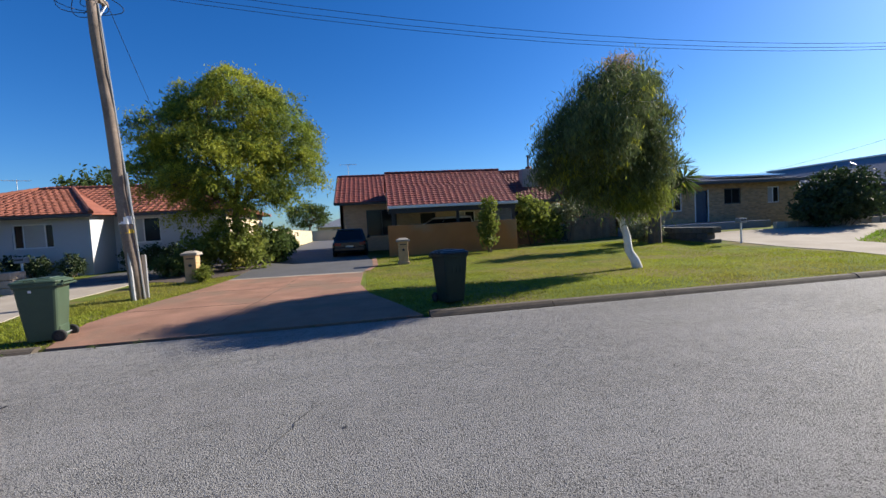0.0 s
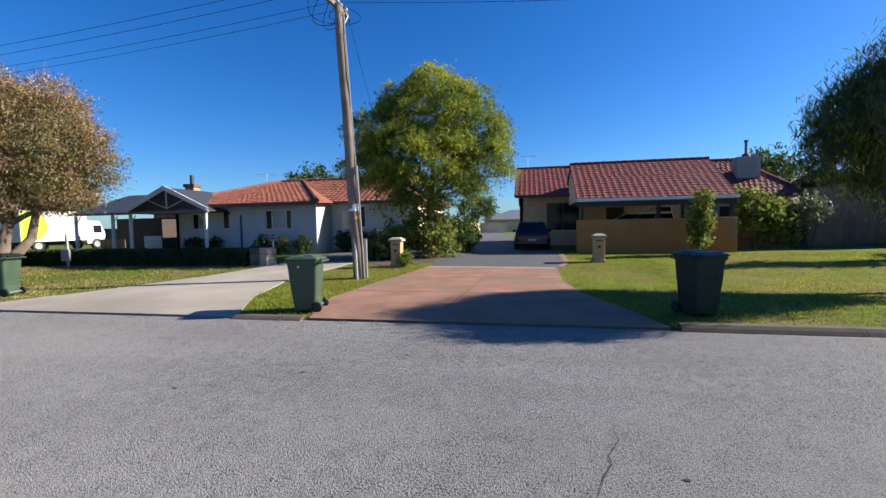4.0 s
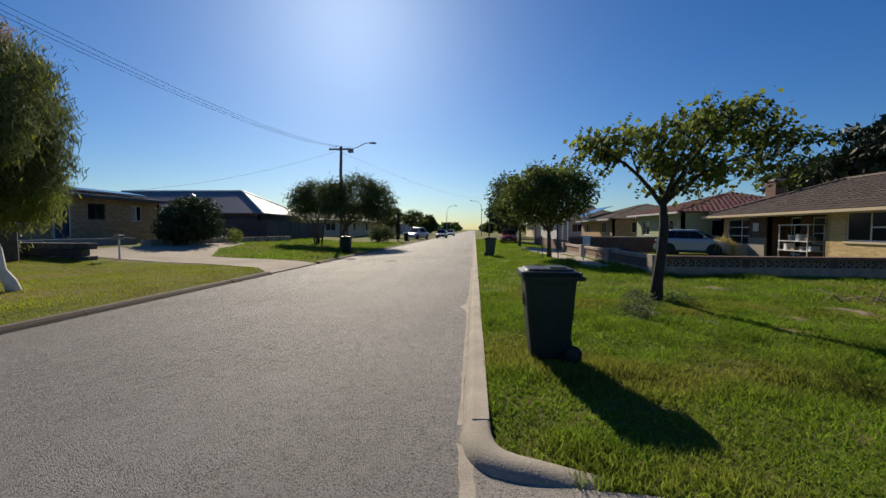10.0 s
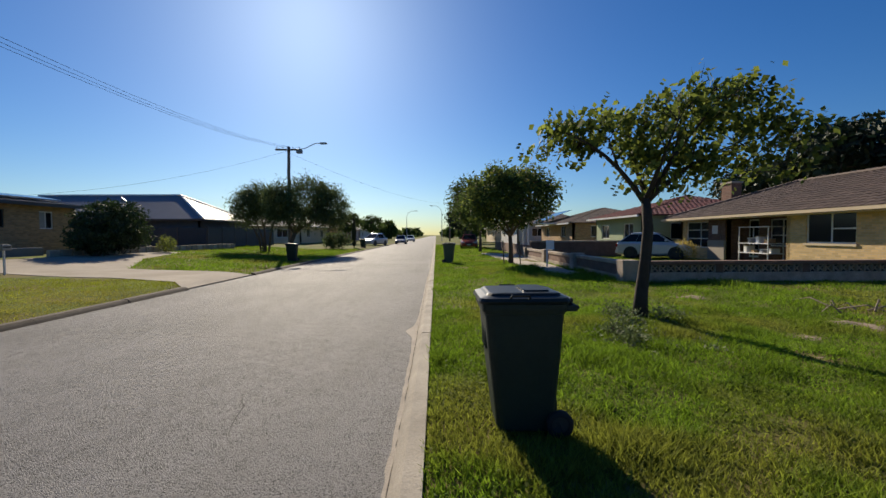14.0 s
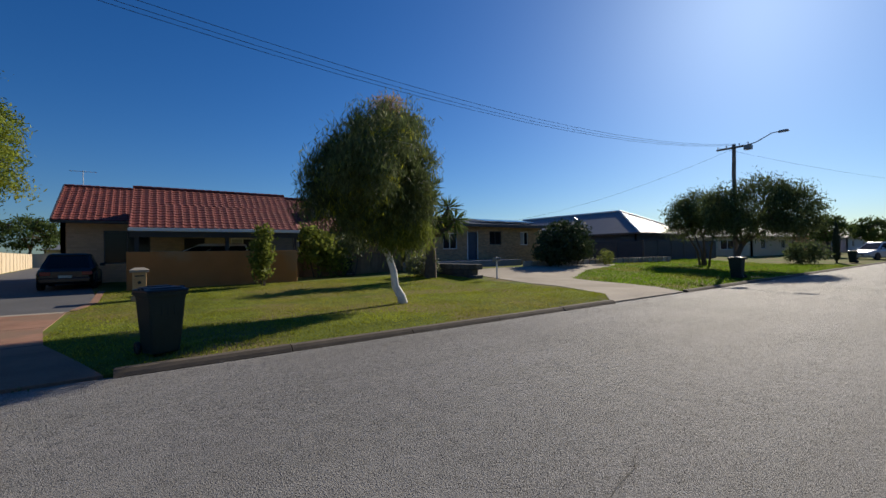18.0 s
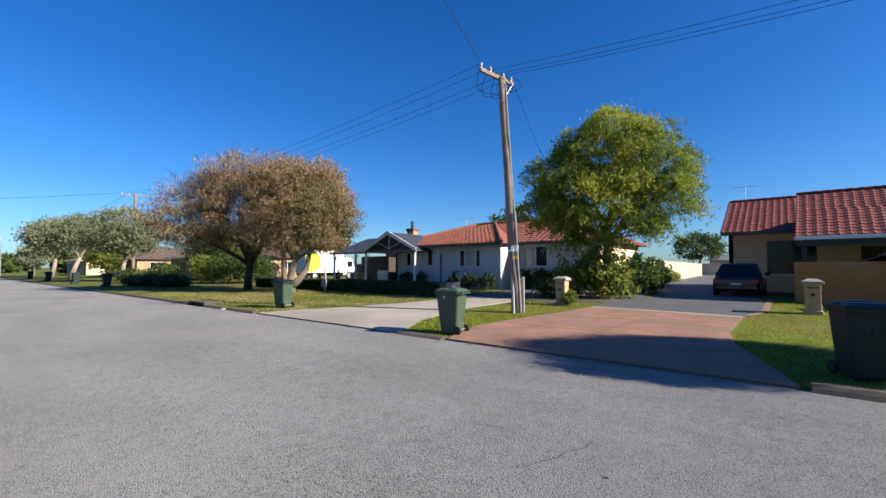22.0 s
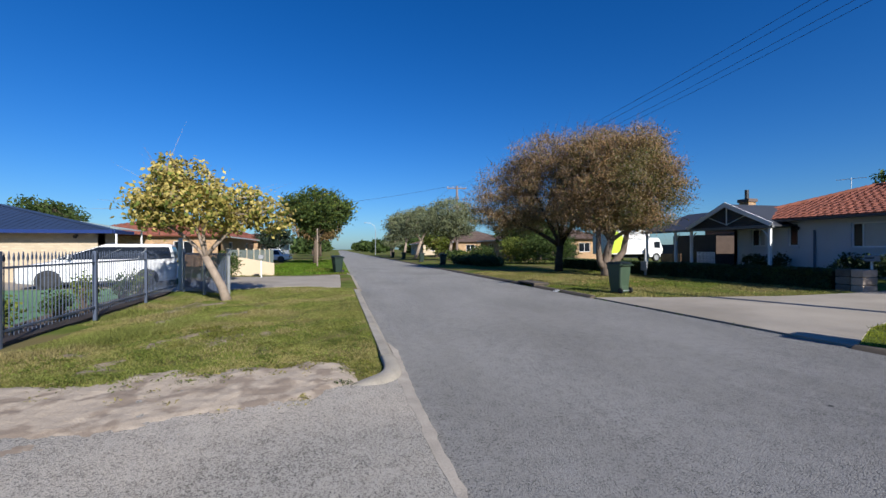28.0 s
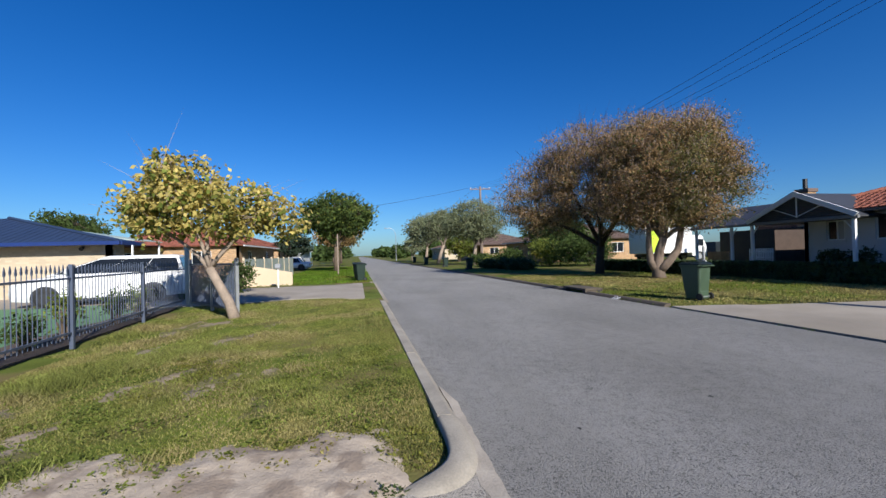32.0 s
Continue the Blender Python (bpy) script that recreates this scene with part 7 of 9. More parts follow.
spear_fence("spear_fence", (-5.75, -5.60), (-18.2, -6.35), "blue-grey steel fence with spear-topped pickets")
spear_fence("spear_fence", (-5.7, -5.72), (-5.55, -11.5), "blue-grey steel side fence with spear-topped pickets", h=1.35)
low = thing("retaining_sheet", 0, 0, 0, "low white corrugated sheet beside the letterbox", "retaining wall")
for k in range(10):
    part("corrugation", tube([(-5.15 + 0.012 * k, -6.15 - 0.1 * k, 0.02), (-5.15 + 0.012 * k, -6.15 - 0.1 * k, 0.72)], 0.05, 8), WHITE_PAINT, low)
part("cap_rail", box(-5.16, -7.15, 0.73, -5.0, -6.08, 0.80), CONCRETE, low)
gate2 = thing("sliding_gate", -18.0, -6.1, gz(-18, -6), "blue-grey steel driveway gate standing open", "gate", turn=38)
part("frame_rail", box(0, -0.02, 0.12, 3.4, 0.02, 0.18), FENCE_PAINT, gate2)
part("frame_rail", box(0, -0.02, 1.35, 3.4, 0.02, 1.41), FENCE_PAINT, gate2)
for k in range(35):
    part("bar", box(k * 0.1 - 0.012, -0.012, 0.18, k * 0.1 + 0.012, 0.012, 1.35), FENCE_PAINT, gate2)
for u in (0, 1.7, 3.4):
    part("post", box(u - 0.04, -0.04, 0.0, u + 0.04, 0.04, 1.55), STEEL, gate2)
post_s = thing("gate_post", -18.3, -6.3, gz(-18, -6), "plain galvanised steel gate post", "post")
part("shaft", box(-0.06, -0.06, -0.05, 0.06, 0.06, 1.95, 0.01), STEEL, post_s)
cream = thing("sheet_fence", 0, 0, 0, "cream sheet boundary fence stepping down to the verge", "fence")
part("fence_sheet", prism([(-4.1, 0.0), (-4.1, 0.75), (-6.4, 1.2), (-6.4, 0.0)], "x", -26.05, -26.0), PALE_FENCE, cream)
for k in range(7):
    part("fence_sheet", box(-26.1 - 2.4 * (k + 1), -6.5, 0.0, -26.14 - 2.4 * k, -6.46, 1.5), material("green_grey_sheet", (0.38, 0.42, 0.36), 0.7), cream)
    part("fence_post", box(-26.13 - 2.4 * k, -6.53, 0.0, -26.08 - 2.4 * k, -6.43, 1.58), PALE_FENCE, cream)
light_post = thing("road_sign_post", -37.5, -2.3, gz(-37, -2), "thin pale timber post on the verge", "post")
part("shaft", tube([(0, 0, -0.05), (0, 0, 3.2)], 0.05, 8), GREY_BARK, light_post)
# ---- trees and plants ----
TRUNK_BROWN = material("rough_brown_bark", (0.16, 0.12, 0.09), 0.95, dark=0.55, scale=4, fine=30, bump=1.0, bump_scale=18)
def leaf_cloud(blobs, n, size, seed, lean=0.0, clump=0.35, per=26, shape=0.4, hollow=0.55, flat=0.6, frond=0.0):
    """Leaves in clumps inside ellipsoids, thicker towards the outside. Returns centres and the two half-axes."""
    rs = np.random.RandomState(seed)
    vol = np.array([b[3] * b[4] * b[5] for b in blobs])
    vol = vol / vol.sum()
    cs, heads = [], []
    clumps = max(1, n // per)
    which = rs.choice(len(blobs), clumps, p=vol)
    for i in which:
        bx, by, bz, rx, ry, rz = blobs[i]
        d = rs.normal(size=3)
        d /= np.linalg.norm(d)
        r = hollow + (1 - hollow) * rs.rand() ** 0.6
        r *= 0.82 + 0.3 * rs.rand()
        c = np.array((bx, by, bz)) + d * np.array((rx, ry, rz)) * r
        heads.append(c)
        off = rs.normal(size=(per, 3)) * clump * np.array((1, 1, flat))
        if frond:
            # leaflets in sprays that arch outwards and hang at their tips
            k = rs.rand(per, 1)
            spray = np.stack([d[0] + 0.9 * rs.normal(size=6), d[1] + 0.9 * rs.normal(size=6), 0.25 * rs.normal(size=6)], 1)[rs.randint(0, 6, per)]
            spray /= np.linalg.norm(spray, axis=1)[:, None]
            arch = spray * k * clump * 2.4
            arch[:, 2:] -= 1.6 * clump * k * k - 0.3 * clump
            off = np.where(rs.rand(per, 1) < frond, arch + rs.normal(size=(per, 3)) * clump * 0.22, off)
        cs.append(c + off)
    c = np.concatenate(cs)
    m = len(c)
    a = rs.normal(size=(m, 3))
    a[:, 2] = a[:, 2] * (1 - abs(lean)) + lean * 2.2
    a /= np.linalg.norm(a, axis=1)[:, None]
    b = np.cross(a, rs.normal(size=(m, 3)))
    b /= np.linalg.norm(b, axis=1)[:, None]
    s = size * (0.6 + 0.8 * rs.rand(m))[:, None]
    return c, a * s, b * s * shape, np.array(heads)


def tree(name, x, y, label, trunk, radii, blobs, leaf_mat, n, size, seed, bark=BARK, lean=0.0, clump=0.35, limbs=14, per=26, shape=0.4, twig=0.02, hollow=0.55, extra=None, group="street trees", flat=0.6, category="tree", frond=0.0, slim=1.0, forks=5, fringe=0, reach=0.5):
    """trunk: points from the ground up, relative to the base; blobs: ellipsoids (x, y, z, rx, ry, rz) relative to the base."""
    t = thing(name, x, y, gz(x, y), label, category, group=group)
    part("trunk", tube(trunk, radii, 12), bark, t, smooth=True)
    c, a, b, heads = leaf_cloud(blobs, n, size, seed, lean, clump, per, shape, hollow, flat, frond)
    rs = np.random.RandomState(seed + 1)
    tr = radii[-1] * slim
    picks = heads[rs.choice(len(heads), min(limbs, len(heads)), replace=False)]
    # a few main limbs spread out from the trunk, and the rest branch off them
    mains = [picks[0]]
    while len(mains) < min(forks, len(picks)):
        mains.append(picks[np.argmax(np.min([np.linalg.norm((picks - q) * (1, 1, 0.6), axis=1) for q in mains], axis=0))])
    lines = []
    for h in mains:
        start, end = Vector(trunk[-1]).lerp(Vector(trunk[-2]), 0.25 * rs.rand()), Vector(h)
        rise = Vector((0, 0, 0.16 * (end - start).length))
        ctrl = start.lerp(end, 0.4) + rise + Vector(rs.normal(size=3)) * 0.07 * (end - start).length
        pts = [start * ((1 - u) ** 2) + ctrl * (2 * u * (1 - u)) + end * (u * u) for u in [k / 6 for k in range(7)]]
        lines.append(pts)
        part("limb", tube(pts, [tr * 0.72 * (1 - 0.85 * k / 6) + twig * 0.3 for k in range(7)], 7), bark, t, smooth=True)
    for h in picks:
        if any(h is q or np.allclose(h, q) for q in mains):
            continue
        line = min(lines, key=lambda pts: min((p - Vector(h)).length for p in pts[2:]))
        k = min(range(1, 6), key=lambda i: (line[i] - Vector(h)).length + 0.25 * (5 - i) * 0.2)
        k = max(1, k - 1)
        start, end = line[k], Vector(h)
        mid = start.lerp(end, 0.5) + (line[k + 1] - line[k]) * 0.5 + Vector(rs.normal(size=3)) * 0.06 * (end - start).length
        r = tr * 0.72 * (1 - 0.85 * k / 6) * 0.62
        part("branch", tube([start, start.lerp(mid, 0.6), mid, mid.lerp(end, 0.6), end], [r, r * 0.8, r * 0.6, r * 0.35, twig * 0.4], 6), bark, t, smooth=True)
    bm = bmesh.new()
    for h in heads[: min(len(heads), 160)]:
        q = picks[np.argmin(((picks - h) ** 2).sum(1))]
        if np.linalg.norm(q - h) > 0.05:
            tube([q, (q + h) / 2 + rs.normal(size=3) * 0.05, h], [twig, twig * 0.7, twig * 0.3], 4, bm)
    tagged(part("twig_spray", bm, bark, t), kind="stuff")
    if fringe:
        # bare fine twigs that stand out past the leaves, upwards and outwards
        mid = heads.mean(0)
        fv, ff = [], []
        for h in heads[rs.randint(0, len(heads), fringe)]:
            d = (h - mid) / np.linalg.norm(h - mid) + rs.normal(size=3) * 0.35 + (0, 0, 0.35)
            p, q = h, h + d * reach * (0.4 + rs.rand())
            w = np.cross(d, rs.normal(size=3))
            w *= 0.007 / np.linalg.norm(w)
            e = np.cross(d, w)
            e *= 0.007 / np.linalg.norm(e)
            k = len(fv)
            fv += [p + w, p - 0.5 * w + e, p - 0.5 * w - e, q]
            ff += [(k, k + 1, k + 3), (k + 1, k + 2, k + 3), (k + 2, k, k + 3)]
        tagged(sheet("twig_fringe", fv, ff, bark, t), kind="stuff")
    main = np.ones(len(c), bool)
    if extra:
        for mat2, share, off in extra:
            k = np.repeat(rs.rand(len(heads)) < share, per) if frond else rs.rand(len(c)) < share
            quads("crown", c[k] + np.array(off), a[k] * 1.02, b[k] * 1.05, mat2, t)
            if frond:
                main &= ~k
    quads("crown", c[main], a[main], b[main], leaf_mat, t)
    return t


# the big yellow-green tree beside the private drive
tree("shade_tree", -4.9, 19.6, "large round tree with feathery yellow-green leaves", [(0, 0, -0.1), (0.1, 0, 0.9), (0.0, 0.1, 1.8), (0.1, 0, 2.6)], [0.26, 0.22, 0.2, 0.18],
     [(0.19, 0.0, 6.4, 2.09, 1.99, 1.99), (-1.92, -0.58, 5.28, 1.61, 1.71, 1.61), (1.82, 0.19, 5.37, 1.61, 1.71, 1.71), (-0.38, -1.25, 4.34, 2.28, 1.8, 1.52), (2.59, -0.19, 4.15, 1.14, 1.42, 1.04), (-2.59, -0.86, 3.96, 1.04, 1.33, 1.04), (0.38, 0.38, 7.81, 1.42, 1.33, 0.85), (-1.06, 0.19, 7.16, 1.23, 1.33, 0.95), (2.3, 0.29, 7.06, 0.85, 0.95, 0.57), (3.07, 0.19, 5.09, 0.76, 0.85, 0.47), (0.38, -0.96, 2.93, 1.9, 1.14, 0.76), (-1.73, -0.86, 2.64, 0.85, 0.85, 0.76)],
     LEAF_YG, 120000, 0.072, 11, clump=0.33, per=220, shape=0.26, limbs=30, lean=-0.35, hollow=0.72, flat=0.45, frond=0.8, extra=[(LEAF_FEATHER, 0.38, (0, 0, 0))])
# the whitewashed willow on the lawn
willow = tree("willow_tree", 8.15, 10.48, "small weeping tree with whitewashed trunk on the lawn", [(0, 0, -0.1), (-0.08, 0.02, 0.22), (-0.24, 0.06, 0.5), (-0.28, 0.08, 0.95), (-0.42, 0.12, 1.4), (-0.62, 0.2, 1.75)], [0.15, 0.125, 0.11, 0.10, 0.09, 0.08],
     [(-0.9, -0.1, 4.3, 1.05, 1.3, 1.0), (-1.7, 0.15, 3.5, 0.95, 1.1, 0.9), (-0.4, -0.35, 3.7, 0.95, 1.2, 1.05), (-0.1, -0.4, 3.0, 0.7, 0.9, 0.7), (-0.9, -0.3, 2.9, 1.0, 1.1, 0.8), (-2.0, 0.25, 2.9, 0.75, 0.9, 0.6), (-1.8, -1.5, 3.5, 0.7, 0.8, 0.75), (-2.2, -2.0, 3.3, 0.5, 0.6, 0.6), (-1.35, -1.7, 4.1, 0.55, 0.6, 0.55), (-1.2, -0.1, 2.25, 0.8, 0.8, 0.45), (-0.3, -0.2, 5.0, 0.75, 0.7, 0.4)],
     LEAF_WILLOW, 100000, 0.085, 21, bark=WHITE_BARK, lean=-0.7, clump=0.16, per=60, shape=0.11, limbs=16, extra=[(LEAF_YG, 0.08, (0, 0, 0))], flat=1.6, frond=0.5)
c, a, b, heads = leaf_cloud([(-0.1, -0.2, 2.1, 0.75, 0.6, 0.5), (0.3, -0.1, 1.95, 0.5, 0.5, 0.4), (-0.7, -0.3, 2.0, 0.7, 0.6, 0.4)], 9000, 0.085, 23, -0.75, 0.14, 50, 0.12, 0.3, 1.6, 0.4)
quads("crown", c, a, b, LEAF_LIME, willow)
c, a, b, heads = leaf_cloud([(-0.5, -0.2, 5.45, 0.42, 0.4, 0.26)], 1500, 0.07, 24, 0.3, 0.12, 30, 0.14, 0.3, 1.0, 0.0)
quads("dry_tuft", c, a, b, material("dry_seed_tuft", (0.40, 0.27, 0.15), 0.8, dark=0.7, island=0.3, translucent=0.4), willow)
# the rusty autumn pair
tree("autumn_tree", -25.2, 13.0, "broad tree with thinning rusty brown leaves", [(0, 0, -0.1), (0.05, 0, 0.8), (0.1, 0.1, 1.7)], [0.28, 0.24, 0.2],
     [(-0.6, -0.4, 5.2, 3.6, 3.6, 2.6), (-2.4, -2.6, 4.7, 2.5, 2.6, 2.2), (2.2, 0.8, 5.0, 2.4, 2.4, 2.2), (-0.2, -0.2, 7.1, 2.6, 2.8, 1.6), (-1.6, -2.0, 5.8, 2.0, 2.2, 1.7), (2.4, 0.3, 6.9, 2.4, 2.6, 1.7), (-3.0, -3.3, 3.6, 1.6, 1.6, 1.1), (0.2, 1.8, 4.4, 2.6, 2.4, 1.8), (-1.6, -2.2, 3.2, 2.4, 2.4, 0.9), (1.2, 0.6, 3.2, 2.4, 2.2, 0.9)],
     LEAF_RUST, 110000, 0.052, 31, bark=DARK_BARK, clump=0.27, per=70, shape=0.34, lean=0.35, limbs=34, twig=0.018, hollow=0.4, extra=[(GREY_BARK, 0.14, (0.05, 0, 0.08)), (LEAF_WILLOW, 0.15, (0, 0, -0.1))], fringe=5200, reach=0.55)
forked = tree("autumn_tree", -20.3, 13.05, "broad pale-trunked tree with rusty brown and olive leaves", [(0, 0, -0.1), (-0.15, 0.05, 0.6), (-0.05, 0.1, 1.3), (0.2, 0.15, 1.9)], [0.32, 0.25, 0.2, 0.16],
     [(0.2, 0.8, 4.7, 2.8, 2.8, 2.2), (1.2, 1.4, 4.0, 1.9, 2.0, 1.6), (-1.6, 0.3, 4.5, 2.2, 2.4, 1.9), (-0.2, 0.8, 6.6, 2.4, 2.5, 1.3), (1.5, 1.7, 5.1, 1.4, 1.5, 1.3), (-1.4, -0.8, 3.5, 1.6, 1.6, 1.1), (-2.0, 0.6, 6.6, 1.9, 1.9, 1.4), (0.1, 1.5, 6.5, 1.9, 1.9, 1.4), (0.3, 0.8, 3.0, 2.5, 2.4, 0.8)],
     LEAF_RUST, 100000, 0.052, 33, bark=TRUNK_BROWN, clump=0.26, per=70, shape=0.34, lean=0.35, limbs=28, twig=0.018, hollow=0.4, extra=[(LEAF_GREEN, 0.2, (0.05, 0.1, -0.05)), (GREY_BARK, 0.12, (0.03, 0, 0.08))], fringe=4800, reach=0.55)
part("trunk", tube([(-0.05, 0.05, 0.35), (0.15, 0.35, 0.7), (0.35, 0.75, 1.3), (0.4, 0.95, 2.4)], [0.24, 0.19, 0.16, 0.12], 12), TRUNK_BROWN, forked, smooth=True)
part("trunk", tube([(-0.1, 0.0, 0.3), (-0.25, -0.25, 0.8), (-0.2, -0.35, 1.5), (-0.1, -0.4, 2.6)], [0.22, 0.17, 0.14, 0.1], 12), TRUNK_BROWN, forked, smooth=True)
# the yellow tree on the near verge
tree("yellow_tree", -14.55, -3.85, "small leaning street tree with yellowing leaves", [(0, 0, -0.1), (-0.03, -0.16, 0.4), (-0.06, -0.42, 0.9), (-0.08, -0.62, 1.3)], [0.15, 0.12, 0.11, 0.10],
     [(0, -1.0, 3.1, 1.3, 1.1, 0.9), (0.1, 0.35, 2.75, 1.2, 0.9, 0.65), (-0.1, -1.9, 2.75, 1.1, 0.75, 0.8), (0.1, -1.3, 3.75, 0.8, 0.6, 0.55), (0, 1.2, 2.5, 0.7, 0.75, 0.5), (0.1, -0.4, 2.3, 0.9, 0.9, 0.4)],
     LEAF_YELLOW, 6800, 0.066, 41, bark=GREY_BARK, clump=0.17, per=20, shape=0.62, limbs=24, twig=0.012, hollow=0.3, slim=0.8, extra=[(LEAF_LIME, 0.25, (0.05, 0, -0.1))], fringe=70, reach=0.7)
# the sparse leafy tree on the sunny verge
tree("leafy_tree", 8.05, -3.45, "small forked street tree with sparse broad leaves", [(0, 0, -0.1), (0.0, -0.02, 0.4), (-0.01, -0.08, 1.0), (-0.01, -0.12, 1.5), (-0.03, -0.06, 2.0)], [0.14, 0.105, 0.09, 0.085, 0.07],
     [(0.0, -0.3, 3.05, 0.95, 0.95, 0.6), (0.2, 1.05, 3.05, 0.85, 0.7, 0.42), (0.0, -1.3, 3.5, 0.9, 0.9, 0.55), (-0.1, -2.05, 2.95, 0.8, 0.65, 0.65), (0.1, -0.6, 2.45, 0.8, 0.9, 0.35), (0.2, 0.45, 3.4, 0.6, 0.5, 0.25), (0.2, 1.6, 2.9, 0.4, 0.35, 0.35)],
     LEAF_LIME, 3300, 0.053, 51, bark=DARK_BARK, clump=0.15, per=11, shape=0.75, limbs=26, twig=0.01, hollow=0.2, slim=0.9, forks=5, fringe=30, reach=0.18, extra=[(LEAF_GREEN, 0.55, (0.03, 0.02, -0.05))])
tree("leafy_tree", 21.9, -3.75, "dense round dark green street tree", [(0, 0, -0.1), (0.05, 0, 0.7), (0.0, 0.05, 1.5)], [0.14, 0.11, 0.09],
     [(0, 0, 3.3, 2.1, 2.1, 1.5), (-0.5, 0.8, 3.0, 1.5, 1.5, 1.2), (0.3, -0.9, 3.4, 1.4, 1.4, 1.3)], LEAF_GREEN, 12000, 0.085, 61, clump=0.24, per=24, shape=0.5, limbs=12, extra=[(LEAF_LIME, 0.2, (0, 0, 0.1))])
for sx, sy in ((21.2, -3.3), (21.3, -4.1)):
    st = thing("tree_stake", sx, sy, gz(sx, sy), "thin leaning timber tree stake", "stake", group="tree stakes")
    part("shaft", tube([(0, 0, -0.05), (0.08, 0.05, 1.1)], 0.03, 6), BARK, st)
tree("leafy_tree", 35.9, -3.7, "round green street tree further along", [(0, 0, -0.1), (0, 0, 0.9), (0.05, 0, 1.7)], [0.14, 0.11, 0.09],
     [(0, 0, 3.4, 2.1, 2.0, 1.6), (0.2, 0.7, 3.9, 1.6, 1.5, 1.4)], LEAF_GREEN, 6000, 0.11, 62, clump=0.28, per=24, shape=0.5, limbs=8)
tree("leafy_tree", 52.0, -4.2, "tall green street tree further along", [(0, 0, -0.1), (0, 0, 1.2), (0.05, 0, 2.4)], [0.2, 0.16, 0.12],
     [(0, 0, 5.0, 3.0, 2.6, 2.4), (0.3, 0.6, 6.6, 2.2, 2.0, 1.6)], LEAF_GREEN, 6000, 0.15, 63, clump=0.4, per=24, shape=0.5, limbs=8)
# round trees at the second pole
tree("round_tree", 33.6, 11.0, "grey-green weeping street tree by the power pole", [(0, 0, -0.1), (0.0, 0.05, 0.8), (0.1, -0.3, 1.7)], [0.2, 0.16, 0.13],
     [(0, -1.2, 4.2, 2.0, 2.0, 1.5), (0.3, -3.0, 3.6, 1.7, 1.3, 1.5), (0, 0.8, 4.0, 1.7, 1.1, 1.4), (0, -1.2, 2.8, 1.8, 2.0, 0.8), (0.2, -3.4, 2.6, 1.1, 0.9, 0.8), (0, 0.9, 2.7, 1.1, 0.8, 0.8)], LEAF_WILLOW, 34000, 0.10, 71, clump=0.24, per=40, shape=0.22, limbs=12, lean=-0.55, flat=1.2, frond=0.4)
grove = tree("round_tree", 36.0, 13.9, "multi-stemmed weeping tree behind the power pole", [(0, 0, -0.1), (0.1, 0.1, 0.9), (0.0, 0.1, 2.1)], [0.11, 0.09, 0.07],
     [(0, 0.3, 4.2, 1.6, 1.4, 1.2), (0, 1.6, 3.8, 1.3, 1.1, 1.2), (0, -0.5, 3.4, 1.2, 0.9, 1.1), (0, 1.4, 2.8, 1.0, 0.9, 0.7)], LEAF_WILLOW, 20000, 0.10, 72, clump=0.24, per=40, shape=0.22, limbs=10, lean=-0.55, flat=1.2, frond=0.4)
for dy, tip in ((-0.22, -0.7), (0.2, 0.9), (0.38, 1.5)):
    part("stem", tube([(0.05, dy, -0.1), (0.1, dy * 1.5, 1.1), (0.0, tip, 2.9)], [0.09, 0.075, 0.05], 8), BARK, grove, smooth=True)
tree("round_tree", -44.2, -2.75, "round-headed green street tree with forked trunk", [(0, 0, -0.1), (0.05, 0, 1.2), (0.0, 0.05, 2.4)], [0.28, 0.22, 0.18],
     [(0, 0, 5.4, 3.4, 3.3, 2.0), (-0.5, 1.2, 4.9, 2.3, 2.3, 1.5), (0.5, -1.3, 4.8, 2.2, 2.2, 1.5), (0, 0, 3.4, 1.2, 1.4, 0.7)], LEAF_GREEN, 12000, 0.14, 81, clump=0.34, per=30, shape=0.45, limbs=14, extra=[(LEAF_LIME, 0.2, (0, 0.1, 0.1))])
tree("gum_tree", -50.5, 12.6, "round grey-green gum tree across the street", [(0, 0, -0.1), (0.1, 0, 1.2), (0, 0.2, 2.6)], [0.25, 0.2, 0.16],
     [(0, 0, 5.2, 3.4, 3.4, 2.3), (0.5, 1.0, 4.6, 2.4, 2.4, 1.6), (-0.3, -1.2, 4.3, 2.2, 2.2, 1.5)], LEAF_GREY, 20000, 0.13, 91, clump=0.3, per=28, shape=0.3, lean=-0.3, limbs=12, bark=GREY_BARK)
tree("gum_tree", -64.0, 10.8, "pale-trunked grey gum tree further down", [(0, 0, -0.1), (0.2, 0.4, 1.4), (0.2, 0.9, 2.8)], [0.3, 0.24, 0.18],
     [(0, 0.8, 5.6, 3.0, 3.0, 2.2), (0.2, -0.6, 5.2, 2.0, 2.2, 1.6)], LEAF_GREY, 15000, 0.14, 92, clump=0.32, per=28, shape=0.3, lean=-0.3, limbs=12, bark=GREY_BARK)
tree("gum_tree", -80, 11.5, "grey gum tree far down the street", [(0, 0, -0.1), (0.2, 0.2, 1.4), (0.2, 0.4, 2.8)], [0.3, 0.24, 0.18], [(0, 0, 5.8, 3.4, 3.4, 2.6)], LEAF_GREY, 9000, 0.18, 93, clump=0.5, per=28, limbs=8, bark=GREY_BARK)
tree("gum_tree", -66, -3.5, "brown-tinged street tree far down", [(0, 0, -0.1), (0.1, 0, 1.4), (0.1, 0, 2.4)], [0.25, 0.2, 0.16], [(0, 0, 4.6, 3.0, 3.0, 1.8)], LEAF_RUST, 5000, 0.18, 94, clump=0.45, per=28, limbs=8)
